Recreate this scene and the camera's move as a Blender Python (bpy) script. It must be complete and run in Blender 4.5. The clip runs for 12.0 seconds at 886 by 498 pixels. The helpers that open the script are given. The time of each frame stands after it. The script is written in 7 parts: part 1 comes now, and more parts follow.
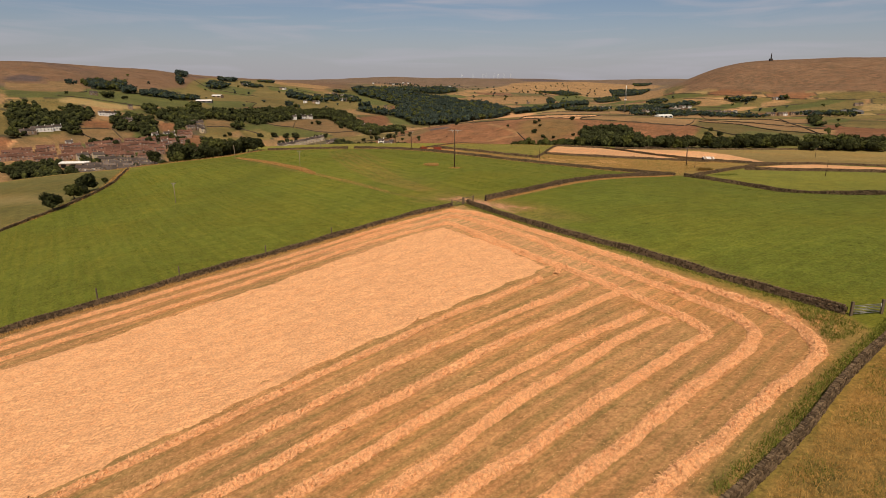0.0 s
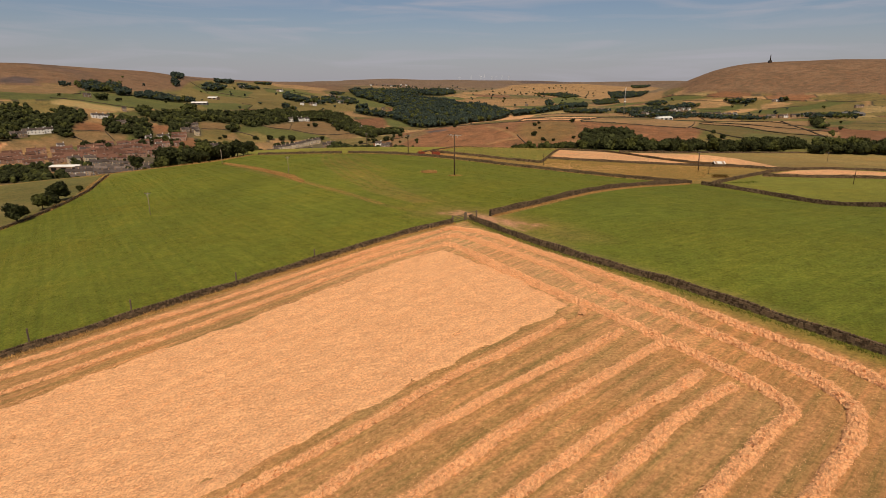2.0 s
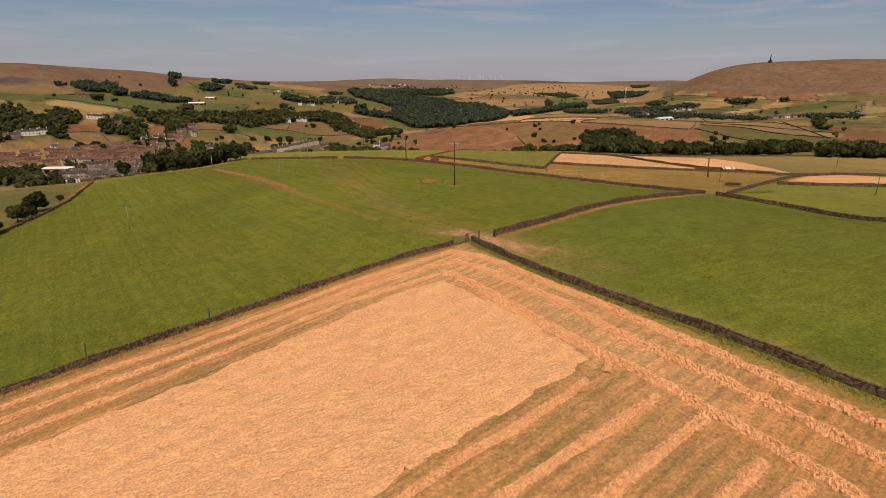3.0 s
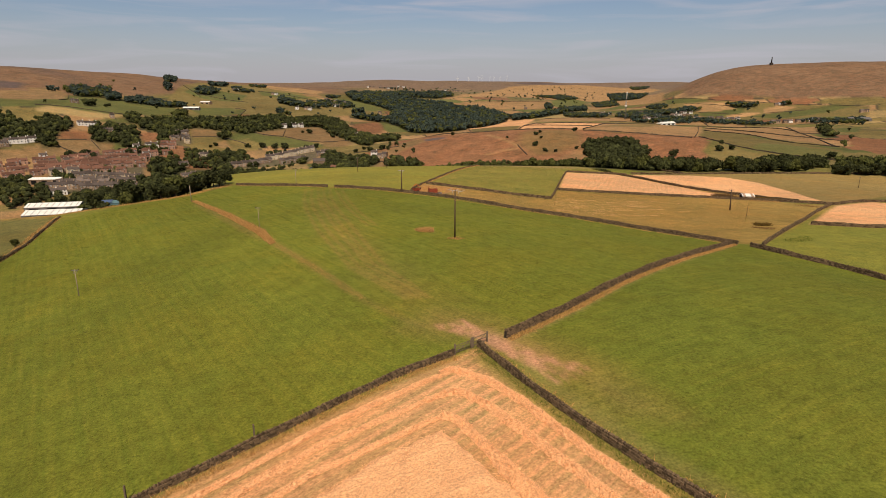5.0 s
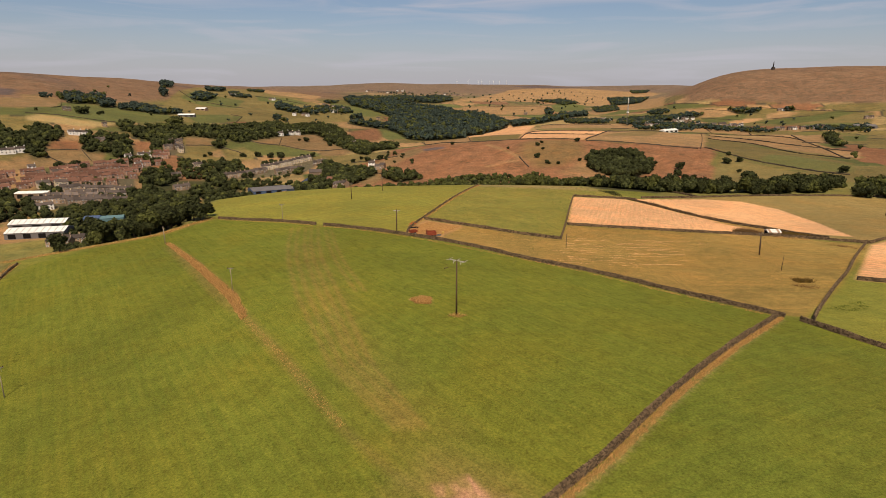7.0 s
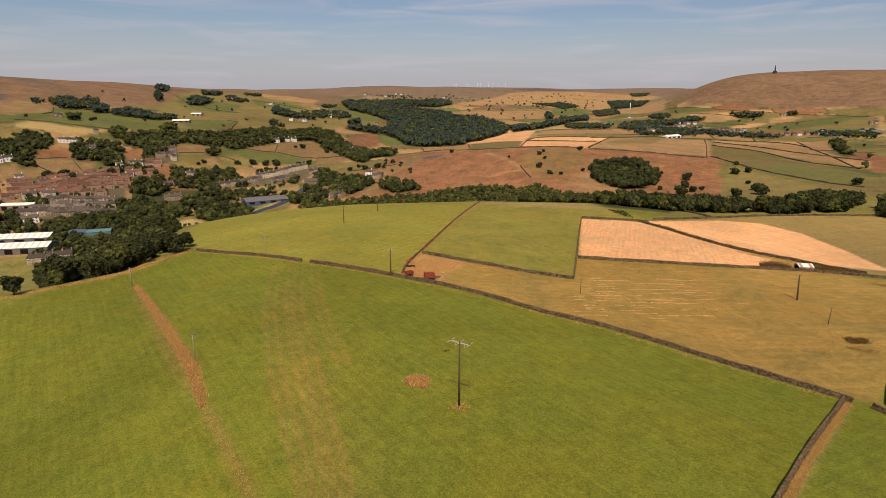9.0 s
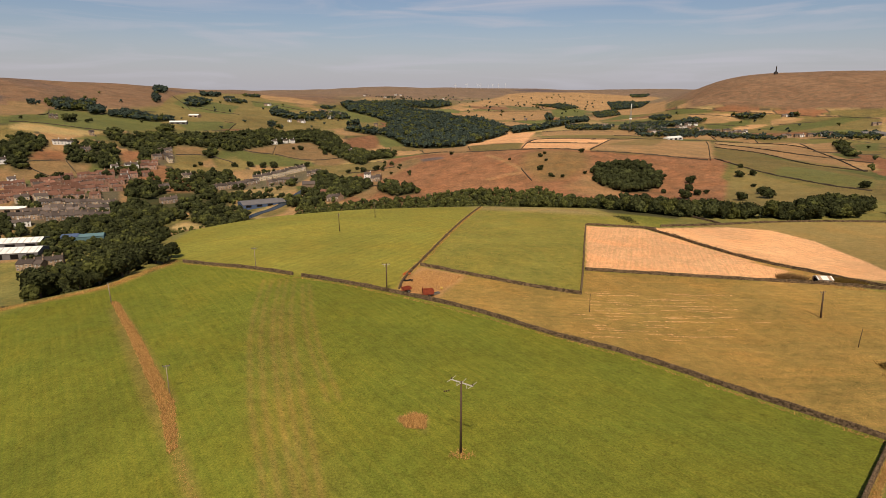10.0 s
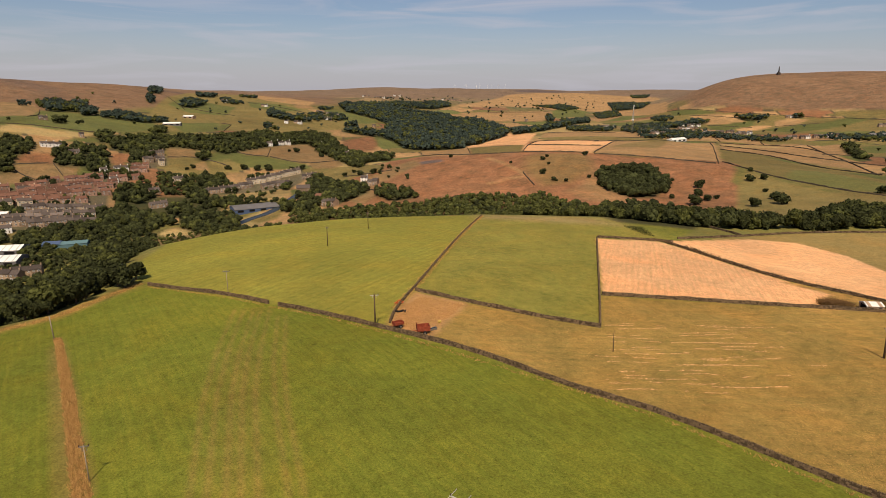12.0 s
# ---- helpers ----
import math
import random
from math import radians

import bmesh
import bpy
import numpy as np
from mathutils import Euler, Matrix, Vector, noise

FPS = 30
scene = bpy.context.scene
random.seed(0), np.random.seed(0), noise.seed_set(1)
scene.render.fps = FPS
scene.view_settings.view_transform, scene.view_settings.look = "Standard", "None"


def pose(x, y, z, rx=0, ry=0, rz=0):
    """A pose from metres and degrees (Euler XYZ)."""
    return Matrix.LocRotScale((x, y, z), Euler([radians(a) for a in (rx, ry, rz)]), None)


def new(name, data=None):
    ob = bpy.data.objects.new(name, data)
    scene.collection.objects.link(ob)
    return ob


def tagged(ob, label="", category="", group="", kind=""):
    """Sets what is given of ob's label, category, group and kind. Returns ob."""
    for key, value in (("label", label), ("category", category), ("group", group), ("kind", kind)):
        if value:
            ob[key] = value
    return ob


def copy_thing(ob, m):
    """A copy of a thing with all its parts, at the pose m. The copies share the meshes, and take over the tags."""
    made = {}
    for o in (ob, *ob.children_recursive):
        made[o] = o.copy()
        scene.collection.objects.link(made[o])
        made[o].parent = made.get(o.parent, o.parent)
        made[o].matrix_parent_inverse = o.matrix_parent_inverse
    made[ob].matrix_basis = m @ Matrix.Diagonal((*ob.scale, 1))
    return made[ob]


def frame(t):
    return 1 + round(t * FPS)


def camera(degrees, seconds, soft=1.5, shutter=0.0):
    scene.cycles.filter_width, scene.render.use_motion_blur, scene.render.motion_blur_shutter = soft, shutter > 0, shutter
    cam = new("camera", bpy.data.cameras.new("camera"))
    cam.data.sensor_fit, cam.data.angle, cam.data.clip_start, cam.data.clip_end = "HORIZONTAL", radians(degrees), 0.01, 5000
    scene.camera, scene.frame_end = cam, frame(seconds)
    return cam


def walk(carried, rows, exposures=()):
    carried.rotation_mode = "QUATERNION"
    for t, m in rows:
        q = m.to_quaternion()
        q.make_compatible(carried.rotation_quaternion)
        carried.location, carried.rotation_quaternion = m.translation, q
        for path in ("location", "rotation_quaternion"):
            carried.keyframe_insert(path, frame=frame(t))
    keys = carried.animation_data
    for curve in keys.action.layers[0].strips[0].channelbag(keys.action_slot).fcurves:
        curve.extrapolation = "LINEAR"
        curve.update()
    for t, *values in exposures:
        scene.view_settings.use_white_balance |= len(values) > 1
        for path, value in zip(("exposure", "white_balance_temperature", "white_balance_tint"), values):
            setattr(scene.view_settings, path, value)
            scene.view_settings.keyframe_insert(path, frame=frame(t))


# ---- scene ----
cam = camera(74.2, 12.0, soft=0.5)
PATH = [  # seconds, x, y, z, tilt, lean, turn
    (0.0, -0.76, 1.97, 21.86, 74.44, 0.00, 0.85),
    (0.5, -0.87, 4.21, 21.77, 74.55, 0.00, 0.81),
    (1.0, -0.98, 7.08, 21.67, 74.61, 0.00, 0.76),
    (1.5, -1.08, 10.60, 21.59, 74.63, 0.00, 0.71),
    (2.0, -1.18, 14.67, 21.67, 74.62, 0.00, 0.66),
    (2.5, -1.28, 19.15, 22.08, 74.60, 0.00, 0.61),
    (3.0, -1.36, 23.90, 22.99, 74.58, 0.00, 0.57),
    (3.5, -1.43, 28.78, 24.45, 74.56, 0.00, 0.52),
    (4.0, -1.50, 33.75, 26.36, 74.56, 0.00, 0.49),
    (4.5, -1.55, 38.79, 28.56, 74.57, 0.00, 0.46),
    (5.0, -1.60, 43.93, 30.88, 74.60, 0.00, 0.44),
    (5.5, -1.65, 49.17, 33.17, 74.64, 0.00, 0.42),
    (6.0, -1.69, 54.51, 35.36, 74.68, 0.00, 0.40),
    (6.5, -1.74, 59.93, 37.45, 74.73, 0.00, 0.39),
    (7.0, -1.80, 65.35, 39.47, 74.78, 0.00, 0.37),
    (7.5, -1.86, 70.74, 41.38, 74.83, 0.00, 0.35),
    (8.0, -1.92, 76.08, 43.08, 74.88, 0.00, 0.33),
    (8.5, -1.98, 81.36, 44.47, 74.92, 0.00, 0.31),
    (9.0, -2.03, 86.61, 45.44, 74.96, 0.00, 0.28),
    (9.5, -2.06, 91.85, 45.97, 74.99, 0.00, 0.26),
    (10.0, -2.06, 97.13, 46.18, 75.03, 0.00, 0.24),
    (10.5, -2.04, 102.50, 46.23, 75.06, 0.00, 0.23),
    (11.0, -1.99, 108.02, 46.23, 75.08, 0.00, 0.21),
    (11.5, -1.91, 113.72, 46.27, 75.09, 0.00, 0.20),
    (12.0, -1.81, 119.58, 46.38, 75.09, 0.00, 0.18),
]
walk(cam, [(r[0], pose(*r[1:])) for r in PATH],
     exposures=[(0, 0.05), (2, -0.03), (3, -0.03), (4, 0.1), (5, 0.22), (6, 0.27), (12, 0.32)])

# ---- sky and sun ----
SUN_HEIGHT, SUN_TURN = 54.0, 181.5
world = bpy.data.worlds.new("sky")
scene.world = world
world.use_nodes = True
wn, wl = world.node_tree.nodes, world.node_tree.links
sky = wn.new("ShaderNodeTexSky")
sky.sky_type, sky.sun_disc = "NISHITA", False
sky.sun_elevation, sky.sun_rotation = radians(SUN_HEIGHT), radians(SUN_TURN)
sky.altitude, sky.air_density, sky.dust_density, sky.ozone_density = 300, 1.0, 1.0, 1.6
where = wn.new("ShaderNodeTexCoord")
stretch = wn.new("ShaderNodeMapping")
stretch.inputs["Scale"].default_value = (2.4, 2.4, 24.0)
stretch.inputs["Rotation"].default_value = (0.1, 0.05, 0.3)
wisps = wn.new("ShaderNodeTexNoise")
wisps.inputs["Scale"].default_value, wisps.inputs["Detail"].default_value = 1.7, 7
wisps.inputs["Distortion"].default_value = 0.8
thin = wn.new("ShaderNodeMapRange")
thin.inputs["From Min"].default_value, thin.inputs["From Max"].default_value = 0.47, 0.74
thin.inputs["To Max"].default_value = 0.62
veil = wn.new("ShaderNodeMixRGB")
veil.inputs["Color2"].default_value = (7.0, 7.0, 7.3, 1)
wl.new(where.outputs["Generated"], stretch.inputs["Vector"])
wl.new(stretch.outputs["Vector"], wisps.inputs["Vector"])
wl.new(wisps.outputs["Fac"], thin.inputs["Value"])
wl.new(thin.outputs["Result"], veil.inputs["Fac"])
tone = wn.new("ShaderNodeMixRGB")
tone.blend_type = "MULTIPLY"
tone.inputs["Fac"].default_value = 1.0
tone.inputs["Color2"].default_value = (0.98, 0.94, 1.0, 1)
# the pale dusty band above the skyline
rise = wn.new("ShaderNodeSeparateXYZ")
wl.new(where.outputs["Generated"], rise.inputs[0])
low = wn.new("ShaderNodeMapRange")
low.interpolation_type = "SMOOTHSTEP"
low.inputs["From Min"].default_value, low.inputs["From Max"].default_value = 0.0, 0.125
low.inputs["To Min"].default_value, low.inputs["To Max"].default_value = 0.75, 0.0
wl.new(rise.outputs[2], low.inputs["Value"])
dusty = wn.new("ShaderNodeMixRGB")
dusty.inputs["Color2"].default_value = (6.0, 6.0, 6.3, 1)
wl.new(low.outputs["Result"], dusty.inputs["Fac"])
wl.new(sky.outputs["Color"], dusty.inputs["Color1"])
wl.new(dusty.outputs["Color"], veil.inputs["Color1"])
wl.new(veil.outputs["Color"], tone.inputs["Color1"])
wl.new(tone.outputs["Color"], wn["Background"].inputs["Color"])
wn["Background"].inputs["Strength"].default_value = 0.062
sun = new("sun", bpy.data.lights.new("sun", "SUN"))
sun.data.energy, sun.data.angle, sun.data.color = 4.2, radians(0.53), (1.0, 0.84, 0.65)
sun.matrix_world = pose(0, 0, 300, 90 - SUN_HEIGHT, 0, 180 - SUN_TURN)

# ---- materials ----
def material(name, colour, rough=0.85, grain=0.0, scale=1.0, bump=0.0, bump_scale=None, metal=0.0, stains=0.0, stain_scale=0.2,
             island=0.0, piece=0.0, stretch=(1, 1, 1), spec=0.06):
    """A surface of one colour, varied by fine grain and broad stains, and piece by piece or island by island."""
    m = bpy.data.materials.new(name)
    m.use_nodes = True
    n, l = m.node_tree.nodes, m.node_tree.links
    b = n["Principled BSDF"]
    b.inputs["Roughness"].default_value, b.inputs["Metallic"].default_value = rough, metal
    b.inputs["Specular IOR Level"].default_value = spec
    co = n.new("ShaderNodeTexCoord")
    mp = n.new("ShaderNodeMapping")
    mp.inputs["Scale"].default_value = stretch
    l.new(co.outputs["Object"], mp.inputs["Vector"])
    rgb = n.new("ShaderNodeRGB")
    rgb.outputs[0].default_value = (*colour, 1)
    out = rgb.outputs[0]

    def vary(fac, amount):
        nonlocal out
        rng = n.new("ShaderNodeMapRange")
        rng.inputs["From Min"].default_value, rng.inputs["From Max"].default_value = 0.25, 0.75
        rng.inputs["To Min"].default_value, rng.inputs["To Max"].default_value = 1 - amount, 1 + amount
        mix = n.new("ShaderNodeVectorMath")
        mix.operation = "MULTIPLY"
        l.new(fac, rng.inputs["Value"])
        l.new(out, mix.inputs[0])
        l.new(rng.outputs["Result"], mix.inputs[1])
        out = mix.outputs[0]

    def noise_at(s, detail=4):
        t = n.new("ShaderNodeTexNoise")
        t.inputs["Scale"].default_value, t.inputs["Detail"].default_value = s, detail
        l.new(mp.outputs["Vector"], t.inputs["Vector"])
        return t.outputs["Fac"]
    if grain:
        vary(noise_at(scale), grain)
    if stains:
        vary(noise_at(stain_scale, 3), stains)
    if island:
        vary(n.new("ShaderNodeNewGeometry").outputs["Random Per Island"], island)
    if piece:
        vary(n.new("ShaderNodeObjectInfo").outputs["Random"], piece)
    l.new(out, b.inputs["Base Color"])
    if bump:
        bp = n.new("ShaderNodeBump")
        bp.inputs["Strength"].default_value, bp.inputs["Distance"].default_value = 1.0, bump
        l.new(noise_at(bump_scale or scale, 5), bp.inputs["Height"])
        l.new(bp.outputs["Normal"], b.inputs["Normal"])
    return m


M_STONE = material("gritstone", (0.125, 0.086, 0.05), 0.92, 0.25, 9, 0.02, 14, island=0.38, stains=0.2, stain_scale=0.5)
M_STONE_PIECE = material("gritstone_piece", (0.125, 0.086, 0.05), 0.92, 0.25, 9, 0.02, 14, piece=0.38)
M_FILL = material("wall_fill", (0.04, 0.033, 0.026), 0.95, 0.3, 6)
M_HAY = material("hay", (0.71, 0.378, 0.178), 0.85, 0.30, 5.5, 0.12, 7, stains=0.1, stain_scale=0.7)
M_STRAW = material("straw", (0.76, 0.415, 0.195), 0.8, island=0.3)
M_LONG_GRASS = material("long_dry_grass", (0.44, 0.25, 0.085), 0.85, island=0.4)
M_LEAF = material("leaves", (0.036, 0.040, 0.014), 0.8, 0.5, 0.9, 0.9, 1.3, island=0.3, stains=0.5, stain_scale=0.09)
M_LEAF_LIGHT = material("leaves_light", (0.062, 0.066, 0.018), 0.8, 0.5, 0.9, 0.9, 1.3, island=0.3, stains=0.4, stain_scale=0.09)
# bluer leaf colour for far woods, with the distance haze painted in
M_LEAF_HAZED = material("leaves_hazed", (0.033, 0.045, 0.034), 0.8, 0.5, 0.9, 0.9, 1.3, island=0.3, stains=0.4, stain_scale=0.05)
M_LEAF_DRY = material("leaves_dry", (0.12, 0.075, 0.02), 0.75, island=0.4)
M_BARK = material("bark", (0.09, 0.065, 0.045), 0.9, 0.3, 8, 0.02)
M_POLE = material("weathered_pole", (0.085, 0.056, 0.036), 0.85, 0.3, 12, 0.01, stretch=(1, 1, 0.1))
M_PALE_POLE = material("pale_pole", (0.30, 0.245, 0.18), 0.85, 0.3, 12, 0.01, stretch=(1, 1, 0.1))
M_STEEL = material("galvanised_steel", (0.26, 0.25, 0.23), 0.45, 0.15, 20, metal=0.7)
M_INSULATOR = material("insulator", (0.06, 0.035, 0.025), 0.3)
M_TIMBER = material("grey_timber", (0.14, 0.105, 0.07), 0.85, 0.25, 10, 0.01)
M_HOUSE_STONE = material("house_stone", (0.27, 0.19, 0.125), 0.9, 0.2, 0.8, stains=0.2, stain_scale=0.3, island=0.22, piece=0.25)
M_BRICK = material("red_brick", (0.30, 0.185, 0.13), 0.9, 0.2, 0.8, stains=0.15, island=0.2, piece=0.2)
M_CREAM = material("cream_stone", (0.5, 0.4, 0.27), 0.9, 0.15, 0.8, island=0.15, piece=0.12)
M_WHITEWASH = material("whitewash", (0.72, 0.69, 0.63), 0.9, 0.08, 0.8)
M_SLATE = material("slate", (0.105, 0.083, 0.07), 0.7, 0.25, 1.5, island=0.3, piece=0.25)
M_RED_TILE = material("red_tiles", (0.185, 0.093, 0.062), 0.8, 0.25, 1.5, island=0.35, piece=0.22)
M_WINDOW = material("window_glass", (0.03, 0.035, 0.04), 0.15, spec=0.6)
M_WHITE_PAINT = material("white_paint", (0.75, 0.74, 0.7), 0.6, 0.05, 3)
M_SHEET_WHITE = material("white_sheeting", (0.72, 0.70, 0.64), 0.5, 0.08, 0.4, stains=0.1, stain_scale=0.1)
M_SHEET_BLUE = material("blue_sheeting", (0.07, 0.10, 0.17), 0.5, 0.1, 0.4)
M_SHEET_TEAL = material("teal_sheeting", (0.10, 0.17, 0.18), 0.5, 0.1, 0.4)
M_BRAMBLE = material("dried_bramble", (0.15, 0.085, 0.035), 0.9, 0.3, 3)
M_SHEET_PALE = material("clouded_rooflight", (0.48, 0.48, 0.44), 0.5, 0.15, 0.4)
M_BLACK_STONE = material("blackened_stone", (0.055, 0.045, 0.038), 0.95, 0.2, 0.8)
M_RUST_SHEET = material("rusted_sheeting", (0.36, 0.25, 0.17), 0.8, 0.3, 1.5)
M_ARM = material("weathered_arm", (0.42, 0.39, 0.34), 0.8, 0.2, 8)
M_SHEET_GREY = material("grey_sheeting", (0.14, 0.13, 0.125), 0.6, 0.15, 0.2)
M_RUST_RED = material("red_oxide_paint", (0.24, 0.055, 0.028), 0.65, 0.3, 3, stains=0.25, stain_scale=1)
M_ORANGE = material("orange_paint", (0.42, 0.10, 0.025), 0.5, 0.15, 4)
M_YELLOW = material("yellow_plastic", (0.5, 0.34, 0.08), 0.5, 0.1, 4)
M_RUBBER = material("tyre_rubber", (0.02, 0.02, 0.02), 0.9)
# near-black colour that stands in for the shade inside openings
M_INTERIOR_SHADE = material("interior_shade", (0.012, 0.011, 0.01), 0.95)
M_WATER = material("canal_water", (0.03, 0.034, 0.03), 0.25, spec=0.2)
M_ASPHALT = material("asphalt", (0.10, 0.095, 0.09), 0.9, 0.2, 0.5)
# ---- the shape of the land ----
BEARINGS = (-37, -28, -20, -12, -5, 2, 10, 18, 25, 31, 37)
DISTANCES = (330, 450, 560, 680, 800, 1000, 1300, 1700, 2200, 3000, 4600)
PROFILES = []


def profile(*heights):
    """Heights of the land across the valley, along one bearing from the hilltop, at DISTANCES."""
    PROFILES.append(heights)


profile(-60, -74, -76, -62, -48, 2, 28, 77, 72, 60, 60)
profile(-60, -74, -79, -74, -56, -24, 6, 58, 67, 58, 52)
profile(-58, -72, -78, -74, -64, -28, -9, 16, 44, 50, 60)
profile(-50, -62, -66, -64, -58, -44, -27, 6, 31, 42, 63)
profile(-45, -58, -57, -47, -46, -57, -54, -27, 21, 43, 87)
profile(-38, -50, -47, -33, -31, -41, -54, -29, -1, 23, 79)
profile(-34, -46, -38, -21, -24, -31, -38, -31, -15, 12, 71)
profile(-28, -42, -41, -25, -23, -28, -36, -35, -22, 8, 66)
profile(-22, -37, -38, -26, -31, -35, -41, -27, 82, 88, 65)
profile(-16, -32, -35, -30, -32, -33, -37, -19, 99, 113, 82)
profile(-12, -27, -32, -31, -32, -31, -31, -4, 100, 117, 90)

# small rises and hollows of the hilltop: x, y, radius, height
KNOLLS = ((0, 165, 55, 1.8), (-40, 85, 35, -1.2), (35, 235, 40, -3.2), (14, 30, 30, 0.4), (-75, 150, 35, -2.6),
          (-88, 240, 40, -1.2), (60, 358, 60, 0.6), (-17, 240, 40, 1.7), (110, 285, 45, -1.9), (62, 172, 35, -2.1),
          (-4, 103, 20, -0.5), (-45, 78, 18, 0.9), (28, 58, 16, -1.7), (13, 28, 14, -0.5), (12, 85, 16, 0.1),
          (-20, 50, 20, -0.1), (16, 66, 14, 0.4), (-2, 100, 15, 0.8), (84, 142, 14, -2.4))


def hilltop(x, y):
    s, n = np.clip(x / 100, -2.2, 2.6), np.clip((y - 165) / 100, -2.4, 3.4)
    z = (-1.02 + 2.05 * s - 2.65 * n - 3.29 * s * s - 4.83 * s * n - 1.5 * n * n
         + 0.62 * s ** 3 + 0.72 * s * s * n + 1.53 * s * n * n - 0.02 * n ** 3)
    for cx, cy, r, h in KNOLLS:
        z = z + h * np.exp(-((x - cx) ** 2 + (y - cy) ** 2) / (2 * r * r))
    return z


def spline_weights(knots, v):
    """Four neighbours and their weights on a smooth curve through the knots."""
    k = np.asarray(knots, float)
    v = np.clip(v, k[0], k[-1])
    i = np.clip(np.searchsorted(k, v, side="right") - 1, 0, len(k) - 2)
    t = (v - k[i]) / (k[i + 1] - k[i])
    ids = [np.clip(i + d, 0, len(k) - 1) for d in (-1, 0, 1, 2)]
    ws = [0.5 * (-t + 2 * t * t - t ** 3), 0.5 * (2 - 5 * t * t + 3 * t ** 3),
          0.5 * (t + 4 * t * t - 3 * t ** 3), 0.5 * (t ** 3 - t * t)]
    return ids, ws


def valley(x, y):
    r = np.hypot(x, y - 120)
    th = np.degrees(np.arctan2(x, y - 120))
    grid = np.array(PROFILES, float)
    ia, wa = spline_weights(BEARINGS, th)
    ib, wb = spline_weights(np.log(DISTANCES), np.log(np.maximum(r, 1)))
    z = 0
    for a, p in zip(ia, wa):
        for b, q in zip(ib, wb):
            z = z + p * q * grid[a, b]
    rough = np.clip((r - 300) / 400, 0, 1)
    return z + rough * (1.6 * np.sin(x / 61 + 1.3 * np.sin(y / 93)) * np.sin(y / 74 + 0.8 * np.sin(x / 57))
                        + np.clip(r / 1500, 0, 3) * 2.2 * np.sin(x / 173 + np.sin(y / 260)) * np.sin(y / 310 + np.sin(x / 210)))


def outside(x, y, ring):
    """Distance outside a closed ring of points, negative inside it."""
    x, y = np.asarray(x, float), np.asarray(y, float)
    best, inside = np.full(x.shape, 1e18), np.zeros(x.shape, bool)
    for (ax, ay), (bx, by) in zip(ring, ring[1:] + ring[:1]):
        dx, dy = bx - ax, by - ay
        t = np.clip(((x - ax) * dx + (y - ay) * dy) / (dx * dx + dy * dy + 1e-9), 0, 1)
        best = np.minimum(best, (x - ax - t * dx) ** 2 + (y - ay - t * dy) ** 2)
        if ay != by:
            inside ^= ((ay > y) != (by > y)) & (x < (bx - ax) * (y - ay) / (by - ay) + ax)
    return np.where(inside, -1, 1) * np.sqrt(best)


RIM = [(-185, 236), (-158, 232), (-132, 230), (-107, 248), (-98, 256), (-91, 283), (-105, 311), (-111, 350), (-100, 376), (-89, 397), (-53, 429), (18, 445), (82, 431), (119, 391), (160, 387), (201, 385), (330, 340), (450, 100), (450, -400), (-400, -400), (-380, 60), (-250, 200)]


def land(x, y):
    """Height of the ground."""
    x, y = np.asarray(x, float), np.asarray(y, float)
    w = np.clip(outside(x, y, RIM) / 95, 0, 1)
    w = w * w * (3 - 2 * w)
    return hilltop(x, y) * (1 - w) + valley(x, y) * w

def height(x, y):
    return float(land(np.array([x]), np.array([y]))[0])


def fast_mesh(name, verts, faces, mats=(), smooth=False):
    """A mesh from arrays of vertices and of triangles or quads."""
    verts, faces = np.asarray(verts, np.float32), np.asarray(faces, np.int32)
    me = bpy.data.meshes.new(name)
    k = faces.shape[1]
    me.vertices.add(len(verts))
    me.vertices.foreach_set("co", verts.ravel())
    me.loops.add(faces.size)
    me.loops.foreach_set("vertex_index", faces.ravel())
    me.polygons.add(len(faces))
    me.polygons.foreach_set("loop_start", np.arange(0, faces.size, k, dtype=np.int32))
    me.polygons.foreach_set("loop_total", np.full(len(faces), k, np.int32))
    me.polygons.foreach_set("use_smooth", np.full(len(faces), smooth))
    for m in mats:
        me.materials.append(m)
    me.update(calc_edges=True)
    return me


# ---- the ground, one sheet to the horizon, finer where the fields are near ----
turns = np.radians(np.concatenate([np.arange(-46, 46.01, 0.15), np.arange(48, 313, 2.0)]))
reach = np.concatenate([[0.5, 8], np.geomspace(20, 520, 520), np.geomspace(525, 4860, 230)])
TH, RR = np.meshgrid(turns, reach)
GX, GY = (RR * np.sin(TH)).ravel(), (RR * np.cos(TH) - 60).ravel()
GZ = land(GX, GY)
COVER = np.zeros((GX.size, 4), np.float32)
ROWS = np.zeros((GX.size, 3), np.float32)
